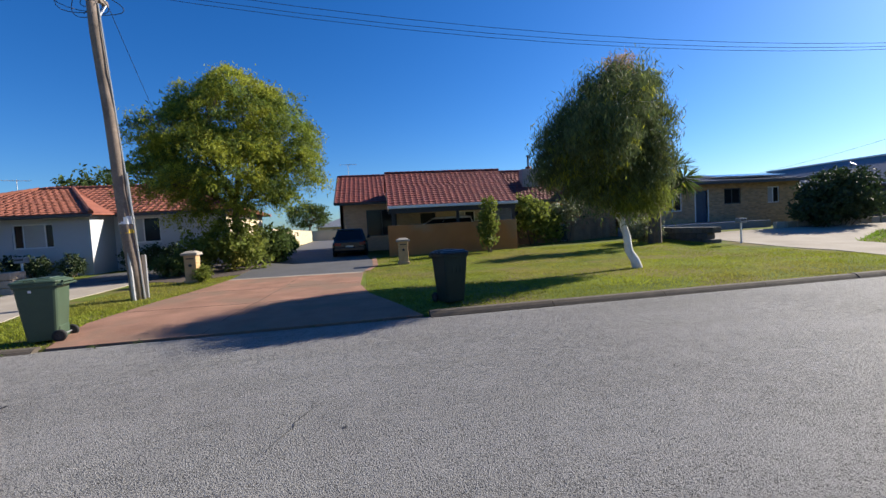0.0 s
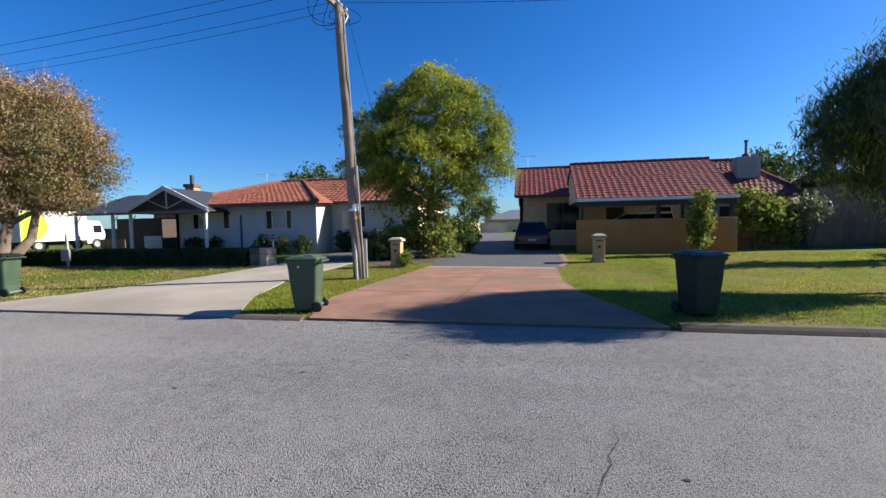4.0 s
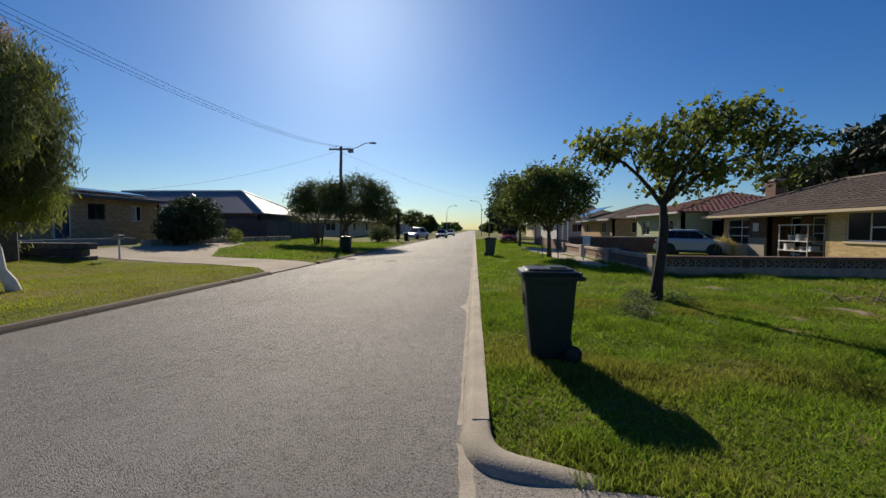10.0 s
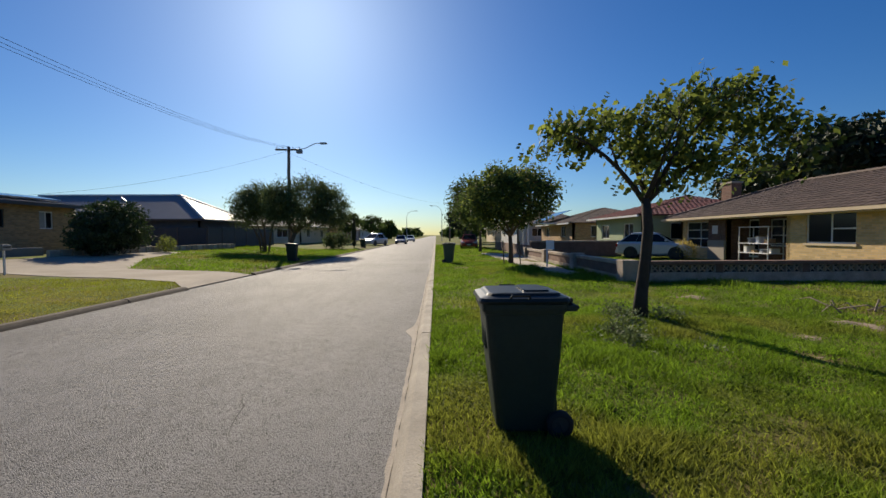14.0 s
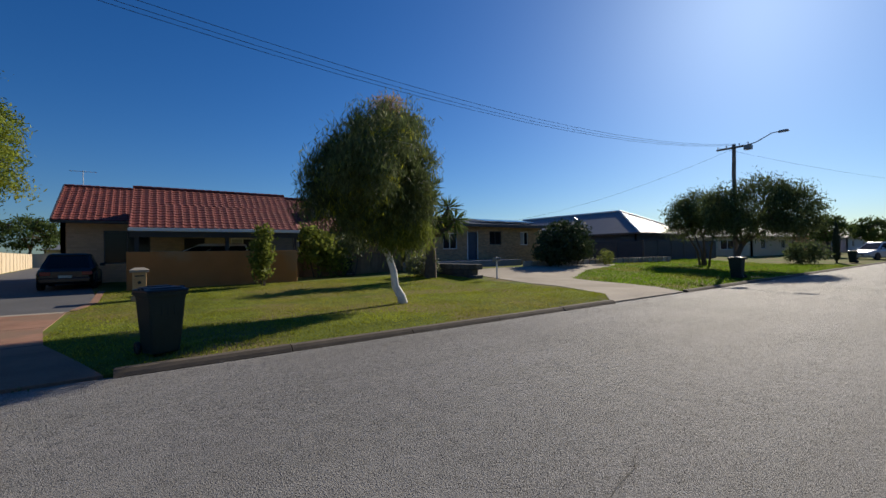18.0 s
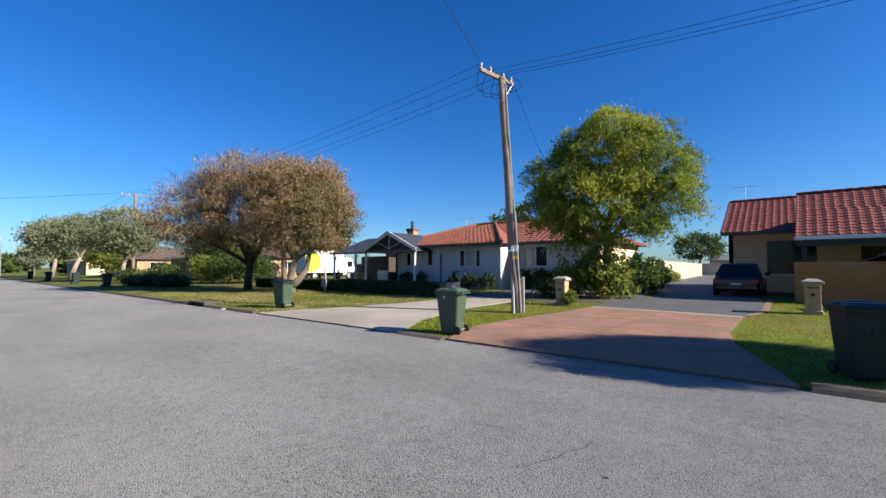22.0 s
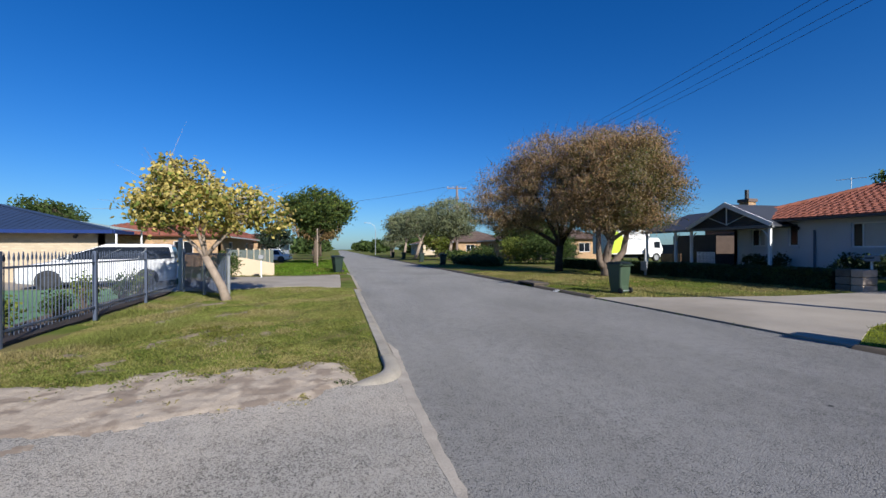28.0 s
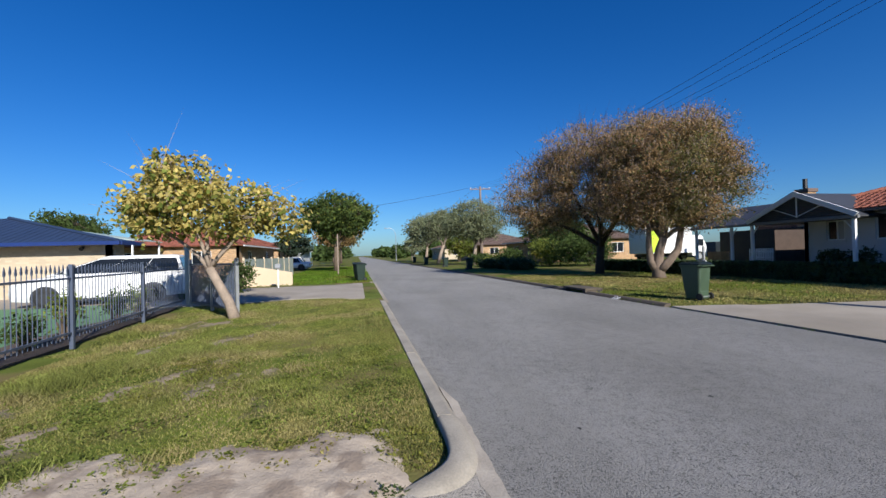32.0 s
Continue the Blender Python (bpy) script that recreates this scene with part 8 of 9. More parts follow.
tree("gum_tree", -90, -4.0, "green street tree far down", [(0, 0, -0.1), (0.1, 0, 1.6), (0.1, 0, 2.8)], [0.25, 0.2, 0.16], [(0, 0, 5.4, 3.4, 3.4, 2.2)], LEAF_GREEN, 5000, 0.2, 95, clump=0.5, per=28, limbs=8)

# trees behind the houses
def far_tree(x, y, h, w, mat, seed, label, n=3500, bark=BARK, bottom=0.35):
    b = h * bottom
    c = (h + b) / 2
    return tree("background_tree", x, y, label, [(0, 0, -0.1), (0, 0, b * 0.6), (0.1, 0.1, b)], [0.25, 0.2, 0.15],
                [(0, 0, c, w, w, (h - b) / 2), (w * 0.4, w * 0.3, c * 0.9, w * 0.6, w * 0.6, (h - b) * 0.35), (-w * 0.4, -w * 0.2, c * 1.05, w * 0.6, w * 0.6, (h - b) * 0.36)], mat, n, 0.05 * w + 0.06, seed, clump=0.12 * w, per=24, limbs=6, bark=bark, group="trees behind the houses")


far_tree(-26, 48, 9.0, 3.2, LEAF_GREEN, 101, "leafy green tree behind the white house")
far_tree(-20.5, 46, 8.0, 3.0, LEAF_GREEN, 102, "leafy tree behind the white house")
far_tree(20.0, 42, 7.2, 2.6, LEAF_GREEN, 103, "green tree behind the red-roofed house")
far_tree(-10, 82, 7.0, 3.6, LEAF_GREEN, 104, "green trees beyond the private drive")
far_tree(34, -32, 10.0, 4.5, LEAF_DARK, 105, "dark spreading pine behind the brick house", n=8000, bottom=0.5)
far_tree(26, -34, 9.0, 4.0, LEAF_DARK, 106, "dark spreading pine behind the brick house", n=8000, bottom=0.5)
far_tree(45, -34, 9.0, 4.0, LEAF_DARK, 107, "dark pine behind the green house", n=5000, bottom=0.5)
far_tree(-52, -30, 6.5, 3.2, LEAF_GREEN, 108, "green tree behind the near houses")
far_tree(-38, -30, 6.2, 2.6, LEAF_GREEN, 109, "green tree behind the blue roof")
far_tree(-60, -33, 7.0, 3.2, LEAF_GREEN, 110, "green tree behind the near houses")
far_tree(-96, 11.5, 5.0, 2.4, LEAF_GREY, 118, "grey street tree far down the road", bark=GREY_BARK)
far_tree(-108, -6.5, 5.0, 2.4, LEAF_GREEN, 119, "green street tree far down the road")
far_tree(-58, -8.5, 4.5, 2.2, LEAF_DARK, 120, "dark garden tree beyond the white wall")
far_tree(-70, 15.5, 5.0, 2.6, LEAF_LIME, 123, "lime garden tree down the street", bottom=0.15)
far_tree(70, 14, 5.0, 2.2, LEAF_GREEN, 111, "green tree far along the street")
far_tree(88, 13, 5.5, 2.4, LEAF_GREEN, 112, "green tree far along the street")
far_tree(72, -5, 6.5, 3.0, LEAF_DARK, 113, "dark tree far along the street", n=5000)
far_tree(88, -6, 7.0, 3.2, LEAF_GREEN, 114, "green tree far along the street")
far_tree(-36.5, 26, 7.0, 3.0, LEAF_DARK, 115, "dark green tree behind the autumn trees", n=6000)
far_tree(-42, 18.5, 5.2, 2.8, LEAF_GREEN, 116, "dense green garden tree", n=6000, bottom=0.15)
norfolk = thing("norfolk_pine", -26.9, 52, 0.2, "tall tiered norfolk pine beyond the white house", "tree", group="trees behind the houses")
part("trunk", tube([(0, 0, -0.2), (0, 0, 9.8)], [0.25, 0.05], 8), BARK, norfolk)
rs = np.random.RandomState(7)
cc, aa, bb = [], [], []
for k in range(16):
    z = 2.5 + k * 0.46
    reach = 2.2 * (1 - k / 17.5)
    for i in range(9):
        a = 2 * math.pi * i / 9 + k
        for s in np.linspace(0.1, 1, 8):
            cc.append((reach * s * math.cos(a), reach * s * math.sin(a), z - 0.1 * s + 0.25 * s * s))
            aa.append((0.2 * math.cos(a), 0.2 * math.sin(a), 0.05))
            bb.append((-0.09 * math.sin(a), 0.09 * math.cos(a), 0.0))
quads("crown", cc, aa, bb, LEAF_DARK, norfolk)

far_woods = []
rs = np.random.RandomState(17)
cc = []
for k in range(190):
    side = 1 if k % 2 else -1
    x = side * rs.uniform(120, 420)
    y = rs.choice([-1, 1]) * (9.5 + 70 * rs.rand() ** 1.5) + 3.4
    h, w = rs.uniform(3.5, 7.0), rs.uniform(1.8, 3.4)
    p = rs.normal(size=(260, 3))
    p /= np.linalg.norm(p, axis=1)[:, None]
    cc.append(np.array((x, y, h * 0.55)) + p * np.array((w, w, h * 0.45)) * (0.6 + 0.4 * rs.rand(260, 1)))
cc = np.concatenate(cc)
a = rs.normal(size=cc.shape) * 0.4
b = np.cross(a, rs.normal(size=cc.shape)) * 1.2
tagged(quads("far_woods", cc, a, b, LEAF_GREEN), "distant street trees closing both ends of the road", "trees", kind="stuff")


# shrubs and hedges
def shrub(name, x, y, label, blobs, mat, n, size, seed, clump=0.12, per=16, shape=0.5, z=None, category="shrub", group="garden shrubs", lean=0.0, bark=BARK, stems=5, flat=0.8):
    t = thing(name, x, y, gz(x, y) if z is None else z, label, category, group=group)
    c, a, b, heads = leaf_cloud(blobs, n, size, seed, lean, clump, per, shape, 0.35, flat)
    c[:, 2] = np.maximum(c[:, 2], 0.02)
    quads("foliage", c, a, b, mat, t)
    for h in heads[:stems]:
        part("stem", tube([(h[0] * 0.25, h[1] * 0.25, -0.03), (h[0] * 0.6, h[1] * 0.6, h[2] * 0.5), h], [0.025, 0.018, 0.006], 5), bark, t)
    return t


for i, (wx, wy, wr) in enumerate(((7.75, -3.0, 0.42), (7.1, -2.75, 0.36), (7.9, -3.75, 0.34), (6.5, -2.6, 0.28), (8.4, -3.2, 0.3))):
    shrub("weed_clump", wx, wy, "low grey-green weeds in the verge under the tree", [(0, 0, 0.1, wr, wr * 0.9, 0.14), (wr * 0.6, -wr * 0.4, 0.07, wr * 0.6, wr * 0.6, 0.1)], LEAF_WEED, 520, 0.026, 190 + i, clump=0.06, shape=0.45, category="weed", group="verge weeds", stems=3)
shrub("garden_shrub", -4.6, 18.0, "loose broad-leaved shrub under the big tree", [(0, 0, 1.1, 1.2, 1.0, 1.1), (-1.2, 0.1, 0.9, 1.0, 0.9, 0.9), (0.7, 0.3, 0.8, 0.7, 0.8, 0.8)], LEAF_LIME, 5200, 0.085, 201)
shrub("garden_shrub", -6.4, 17.2, "low strappy green shrub by the letterbox", [(0, 0, 0.45, 0.9, 0.7, 0.45)], LEAF_GREEN, 1800, 0.11, 202, shape=0.2)
shrub("garden_shrub", -4.75, 14.85, "small bright green ball shrub beside the pillar", [(0, 0, 0.28, 0.3, 0.3, 0.28)], LEAF_LIME, 1300, 0.04, 203, clump=0.05)
shrub("garden_shrub", -3.6, 20.6, "mid-green shrub at the drive's edge", [(0, 0, 0.9, 0.8, 1.2, 0.9), (0.2, 1.5, 0.7, 0.6, 1.0, 0.7)], LEAF_GREEN, 3500, 0.08, 204)
shrub("garden_shrub", -5.9, 37.0, "round pale shrub beside the cream fence", [(0, 0, 0.6, 0.5, 0.6, 0.6)], LEAF_LIME, 1600, 0.06, 205)
shrub("garden_shrub", -6.2, 41.5, "low shrub beside the cream fence", [(0, 0, 0.4, 0.4, 0.7, 0.4)], LEAF_LIME, 1000, 0.06, 206)
shrub("garden_shrub", 6.2, 18.6, "slim upright young tree before the screen wall", [(0, 0, 1.2, 0.42, 0.42, 1.1), (0.1, 0, 2.0, 0.3, 0.3, 0.6)], LEAF_LIME, 2600, 0.07, 207, clump=0.1, lean=0.2)
shrub("garden_shrub", 9.6, 21.6, "bushy frangipani with large pale green leaves", [(0, 0, 1.5, 1.0, 0.9, 1.0), (0.9, 0.2, 1.0, 0.8, 0.8, 0.9), (-0.4, 0, 2.2, 0.6, 0.6, 0.5)], LEAF_LIME, 2600, 0.13, 208, clump=0.18, per=12, shape=0.4)
shrub("garden_shrub", 11.6, 21.8, "open pale shrub with bare stems", [(0, 0, 1.7, 0.7, 0.7, 0.6)], LEAF_GREY, 900, 0.1, 209, clump=0.2)
shrub("garden_shrub", 13.9, 18.3, "round grey-green shrub by the stone wall", [(0, 0, 0.6, 1.0, 0.8, 0.6)], LEAF_GREY, 2600, 0.06, 210)
shrub("garden_shrub", 25.6, 18.4, "dense dark evergreen shrub before the brick house", [(0, 0, 1.7, 2.0, 1.8, 1.4), (-1.4, 0, 1.0, 1.4, 1.3, 0.9), (1.4, 0.2, 1.1, 1.3, 1.3, 0.9)], HEDGE, 14000, 0.09, 211)
shrub("garden_shrub", 29.5, 17.8, "low lime-green plant on the garden wall", [(0, 0, 0.5, 0.6, 0.5, 0.5)], LEAF_LIME, 900, 0.08, 212, shape=0.2, lean=0.4)
shrub("garden_shrub", 45.5, 10.4, "rounded olive shrub on the far verge", [(0, 0, 0.9, 1.8, 1.4, 0.9)], LEAF_WILLOW, 3500, 0.09, 213)
shrub("garden_shrub", 24.2, -13.7, "yellow flowering shrub below the window", [(0, 0, 0.55, 0.9, 0.5, 0.45)], LEAF_YELLOW, 1800, 0.05, 214)
for k, (sx, sw) in enumerate(((-18.0, 0.7), (-16.9, 0.9), (-13.9, 0.8), (-12.9, 0.7), (-11.6, 0.6))):
    shrub("garden_shrub", sx, 20.0, "dark clipped shrub against the white wall", [(0, 0, 0.5, sw * 0.8, 0.4, 0.5)], HEDGE, 1500, 0.05, 220 + k, clump=0.07)
for k, sx in enumerate((-10.2, -9.3, -8.4)):
    shrub("garden_shrub", sx, 21.8, "dark upright shrub by the recessed wall", [(0, 0, 0.6, 0.5, 0.4, 0.6)], HEDGE, 1500, 0.06, 230 + k, clump=0.08)
for k, (sx, sy, sr, sh) in enumerate(((-38.8, 10.8, 1.0, 0.75), (-36.4, 11.4, 1.1, 0.8), (-34.0, 11.6, 1.2, 0.75), (-40.5, 13.2, 1.3, 1.6), (-38.0, 15.8, 1.8, 2.3), (-35.6, 16.6, 1.7, 2.6), (-33.4, 17.6, 1.8, 2.4), (-42.5, 12.6, 1.4, 1.0), (-45.0, 12.0, 1.3, 1.2))):
    shrub("garden_shrub", sx, sy, "low clipped dark garden bush" if sh < 1 else "dense green garden bush beneath the street trees", [(0, 0, sh * 0.55, sr, sr, sh * 0.55), (0.4, -0.5, sh * 0.75, sr * 0.7, sr * 0.7, sh * 0.35), (-0.5, 0.4, sh * 0.5, sr * 0.8, sr * 0.8, sh * 0.5)], HEDGE if sh < 1 else (LEAF_GREEN, LEAF_LIME, LEAF_GREEN)[k % 3], 3600, 0.085, 240 + k, clump=0.16)
for k, (sx, sy, s) in enumerate(((-7.6, -6.5, 0.26), (-8.6, -6.4, 0.32), (-10.1, -6.6, 0.36), (-11.6, -6.5, 0.32), (-13.0, -6.7, 0.42), (-14.6, -6.6, 0.38), (-16.2, -6.8, 0.42))):
    shrub("rose_bush", sx, sy, "thin rose bush behind the steel fence", [(0, 0, s * 1.4, s * 0.8, s * 0.6, s * 0.8)], LEAF_GREEN if k % 2 else LEAF_LIME, 420, 0.045, 260 + k, clump=0.1, per=9, stems=9, group="rose bushes")
shrub("garden_shrub", -9.4, -13.9, "low clipped golden shrub before the shutters", [(0, 0, 0.5, 0.6, 1.0, 0.5), (0.2, 1.6, 0.45, 0.5, 0.8, 0.45)], LEAF_LIME, 3200, 0.05, 270)
shrub("garden_shrub", -19.9, -20.4, "low dark clipped hedge under the shutters", [(0, 0, 0.45, 0.5, 1.5, 0.45)], HEDGE, 2600, 0.06, 271)
shrub("garden_shrub", -19.8, -16.2, "low golden shrub at the house corner", [(0, 0, 0.55, 0.5, 1.4, 0.5), (0.3, 1.8, 0.5, 0.4, 0.9, 0.45)], LEAF_LIME, 3000, 0.06, 272)
shrub("garden_shrub", -22.2, -5.8, "dark leafy bush by the gate", [(0, 0, 0.7, 0.7, 0.6, 0.7)], LEAF_GREEN, 1500, 0.07, 273)

yucca = thing("yucca_tree", 13.8, 17.4, gz(13.8, 17.4), "dark trunked yucca-like tree with strap leaves", "tree")
part("trunk", tube([(0, 0, -0.1), (0.05, 0, 1.2), (-0.05, 0.05, 2.6), (0, 0, 3.4)], [0.32, 0.25, 0.2, 0.14], 10), BARK, yucca)
rs = np.random.RandomState(77)
cc, aa, bb = [], [], []
for hx, hy, hz in ((0, 0, 4.0), (-0.9, 0.2, 3.3), (0.9, -0.4, 3.5), (0.3, 0.3, 4.6), (-0.2, -0.5, 2.9), (0.9, 0.0, 2.6), (1.2, -0.5, 2.9), (-0.6, -0.2, 4.2)):
    part("branch", tube([(0, 0, 2.2), (hx * 0.7, hy * 0.7, hz - 0.5), (hx, hy, hz)], [0.12, 0.09, 0.06], 6), BARK, yucca)
    for i in range(90):
        d = rs.normal(size=3)
        d[2] += 0.2
        d /= np.linalg.norm(d)
        cc.append(np.array((hx, hy, hz)) + d * 0.46 - np.array((0, 0, 0.1)))
        aa.append(d * 0.46 - np.array((0, 0, 0.1)))
        b = np.cross(d, rs.normal(size=3))
        bb.append(b / np.linalg.norm(b) * 0.035)
quads("crown", cc, aa, bb, LEAF_GREEN, yucca)

# the clipped hedge along the white house's front
hedge = thing("clipped_hedge", 0, 0, 0, "low dark clipped hedge before the white house", "hedge")
# Near-black core: the shade between the hedge leaves is put into its colour.
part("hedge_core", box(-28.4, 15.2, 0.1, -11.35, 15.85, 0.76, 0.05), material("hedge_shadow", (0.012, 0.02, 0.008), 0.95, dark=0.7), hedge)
rs = np.random.RandomState(88)
n = 30000
u = rs.rand(n, 3)
c = np.stack([-28.4 + 17.1 * u[:, 0], 15.15 + 0.75 * u[:, 1], 0.12 + 0.68 * u[:, 2]], 1)
face = rs.rand(n)
c[:, 2] = np.where(face < 0.35, 0.76 + 0.05 * rs.rand(n), c[:, 2])
c[:, 1] = np.where(face >= 0.35, np.where(face < 0.85, 15.14 + 0.05 * rs.rand(n), 15.88), c[:, 1])
a = rs.normal(size=(n, 3)) * 0.028
b = np.cross(a, rs.normal(size=(n, 3))) * 0.6
quads("foliage", c, a, b, HEDGE, hedge)
pier = thing("hedge_pier", -10.75, 15.5, gz(-10.8, 15.5), "rough stone pier at the hedge's end", "pier")
for j in range(3):
    part("stone", box(-0.42, -0.33, -0.05 + 0.25 * j, 0.0, 0.33, 0.19 + 0.25 * j, 0.03), STONE, pier)
    part("stone", box(0.01, -0.32, -0.05 + 0.25 * j, 0.34, 0.34, 0.19 + 0.25 * j, 0.03), PALE_BLOCK, pier)
# hanging dry palm frond at the near garden's edge
frond = thing("dry_palm", 7.6, -9.7, gz(7.6, -9.7), "dry hanging palm frond on a tall palm trunk", "palm")
part("trunk", tube([(0, 0, -0.1), (0, 0, 4.6)], [0.2, 0.16], 10), BARK, frond)
DRY_FROND = material("dry_frond", (0.40, 0.27, 0.15), 0.9, dark=0.7, island=0.25, translucent=0.3)
for i in range(7):
    a0 = math.pi / 2 + (0.62 * i - 0.3)
    out, rise, drop = 1.5 + 0.2 * (i % 3), 0.9, 3.7 - 0.3 * (i % 2)
    line = [Vector((math.cos(a0) * (0.15 + out * math.sin(1.5 * u)), math.sin(a0) * (0.15 + out * math.sin(1.5 * u)), 4.5 + rise * u - drop * u * u)) for u in [k / 14 for k in range(15)]]
    stalk = part("stalk", tube(line, [0.03 - 0.0018 * k for k in range(15)], 6), DRY_FROND, frond, smooth=True)
    cc, aa, bb = [], [], []
    for k in range(3, 14):
        for m in range(9):
            p = line[k].lerp(line[k + 1], m / 9)
            for sg in (-1, 1):
                d = Vector((-math.sin(a0) * 0.16 * sg, math.cos(a0) * 0.16 * sg, -0.34 + 0.08 * math.sin(7 * m + k)))
                cc.append(p + d * 0.5), aa.append(d * 0.5), bb.append(Vector((math.cos(a0), math.sin(a0), 0)) * 0.014)
    quads("leaflets", np.array(cc), np.array(aa), np.array(bb), DRY_FROND, frond)
# fallen twigs on the verge
twigs = thing("fallen_branch", 8.7, -7.6, gz(8.7, -7.6), "bare fallen branch lying in the grass", "branch")
rs = np.random.RandomState(5)
for k in range(7):
    p = rs.uniform(-0.5, 0.5, 3)
    d = rs.normal(size=3) * 0.45
    part("twig", tube([(p[0], p[1], 0.05), (p[0] + d[0] * 0.5, p[1] + d[1] * 0.5, 0.14 + 0.1 * abs(d[2])), (p[0] + d[0], p[1] + d[1], 0.06)], [0.018, 0.012, 0.005], 5), GREY_BARK, twigs)
# ---- vehicles ----
def car(x, y, turn, paint, label, length=4.6, width=1.8, height=1.45, wagon=False, ground=None, hatch=False):
    """A car, nose towards +x before it is turned."""
    z = gz(x, y) if ground is None else ground
    c = thing("car", x, y, z, label, "car", group="parked cars", turn=turn)
    L, Wd, Hh = length / 2, width / 2, height
    belt = Hh * (0.66 if wagon else 0.60)
    # lower body, section by section along the length
    st = [(-L, 0.42, belt * 0.86, 0.80), (-L + 0.12, 0.24, belt * 0.97, 0.93), (-L * 0.6, 0.20, belt * 1.02, 1.0), (0, 0.19, belt, 1.0), (L * 0.42, 0.20, belt * 0.98, 1.0), (L * 0.80, 0.22, belt * 0.86, 0.95), (L - 0.10, 0.26, belt * 0.74, 0.86), (L, 0.36, belt * 0.62, 0.74)]
    rings = []
    for px, zb, zt, k in st:
        w = Wd * k
        rings.append([(px, -w * 0.94, zb), (px, -w, zb + 0.14), (px, -w, zt - 0.16), (px, -w * 0.93, zt - 0.03), (px, -w * 0.75, zt), (px, w * 0.75, zt), (px, w * 0.93, zt - 0.03), (px, w, zt - 0.16), (px, w, zb + 0.14), (px, w * 0.94, zb)])
    bm = loft(rings)
    part("body", bm, paint, c, smooth=False)
    rear = -L + (0.12 if wagon else 0.75)
    roof0, roof1 = (-L + (0.8 if hatch else 0.30), L * (0.12 if hatch else 0.0)) if wagon else (-L * 0.42, L * 0.10)
    wind = L * (0.60 if wagon and not hatch else 0.52)
    top = Hh - 0.05
    wl, wt = Wd * 0.93, Wd * 0.73

    def cab_at(f, u, out=0.0):
        """A point on the cabin's side: f up from the belt line, u along from the back."""
        xa, xb = rear + (roof0 - rear) * f, wind + (roof1 - wind) * f
        return xa + (xb - xa) * u, wl + (wt - wl) * f + out, belt - 0.04 + (top - belt + 0.04) * f

    def pane(name, corners):
        bm = bmesh.new()
        f = bm.faces.new([bm.verts.new(p) for p in corners])
        f.normal_update()
        r = bmesh.ops.extrude_face_region(bm, geom=[f])
        for v in [g for g in r["geom"] if isinstance(g, bmesh.types.BMVert)]:
            v.co -= f.normal * 0.012
        bmesh.ops.recalc_face_normals(bm, faces=bm.faces[:])
        part(name, bm, GLASS_DARK, c, "dark tinted glass")
    part("cabin", loft([[(rear, -wl, belt - 0.04), (rear, wl, belt - 0.04), (wind, wl * 0.97, belt - 0.06), (wind, -wl * 0.97, belt - 0.06)],
                        [(roof0, -wt, top), (roof0, wt, top), (roof1, wt, top), (roof1, -wt, top)]]), paint, c)
    part("roof", loft([ring(0.5 * (roof1 - roof0) + 0.05, wt + 0.012, top - 0.02, 0.1, (roof0 + roof1) / 2, 0), ring(0.5 * (roof1 - roof0), wt - 0.02, top + 0.03, 0.1, (roof0 + roof1) / 2, 0), ring(0.5 * (roof1 - roof0) - 0.16, Wd * 0.6, Hh + 0.01, 0.1, (roof0 + roof1) / 2, 0)]), paint, c, smooth=True)
    lights = ((0.03, 0.330), (0.336, 0.645), (0.651, 0.97)) if wagon else ((0.08, 0.51), (0.522, 0.95))
    for s in (-1, 1):
        for u0, u1 in lights:
            pane("side_window", [(x, s * y, z) for x, y, z in (cab_at(0.06, u0, 0.008), cab_at(0.06, u1, 0.008), cab_at(0.9, u1, 0.008), cab_at(0.9, u0, 0.008))][::s])
    for u, name in ((1.0, "windscreen"), (0.0, "rear_window")):
        lo, hi = cab_at(0.12, u), cab_at(0.9, u)
        dx = 0.01 if u else -0.01
        pane(name, [(lo[0] + dx, -lo[1] + 0.12, lo[2]), (lo[0] + dx, lo[1] - 0.12, lo[2]), (hi[0] + dx, hi[1] - 0.1, hi[2]), (hi[0] + dx, -hi[1] + 0.1, hi[2])])
    for s in (-1, 1):
        part("mirror", loft([ring(0.06, 0.09, belt + 0.02, 0.03, L * 0.36, s * (Wd + 0.08)), ring(0.07, 0.1, belt + 0.09, 0.03, L * 0.36, s * (Wd + 0.08)), ring(0.05, 0.08, belt + 0.16, 0.03, L * 0.36, s * (Wd + 0.08))]), paint, c)
        part("headlight", box(L - 0.22, s * Wd * 0.62 - 0.16, belt * 0.56, L - 0.03, s * Wd * 0.62 + 0.16, belt * 0.72, 0.03), LAMP_CLEAR, c)
        part("tail_light", box(-L - 0.005, s * Wd * 0.68 - 0.2, belt * 0.68, -L + 0.1, s * Wd * 0.68 + 0.12, belt * 0.86, 0.02), LAMP_RED, c)
        for wx in (-L * 0.58, L * 0.60):
            part("wheel_arch", tube([(wx, s * (Wd - 0.10), 0.33), (wx, s * (Wd + 0.004), 0.33)], 0.385, 18), BLACK_PAINT_AND_SHADE, c)
            disc_wheel(c, "wheel", wx, s * (Wd - 0.09), 0.32, 0.32, 0.21, RUBBER, STEEL, axis="y")
        part("door_handle", box(-0.25, s * (Wd + 0.002), belt - 0.16, -0.08, s * (Wd + 0.02), belt - 0.12), paint, c)
        part("sill", box(-L * 0.5, s * Wd - 0.03, 0.19, L * 0.5, s * Wd + 0.005, 0.27), BLACK_PAINT_AND_SHADE, c)
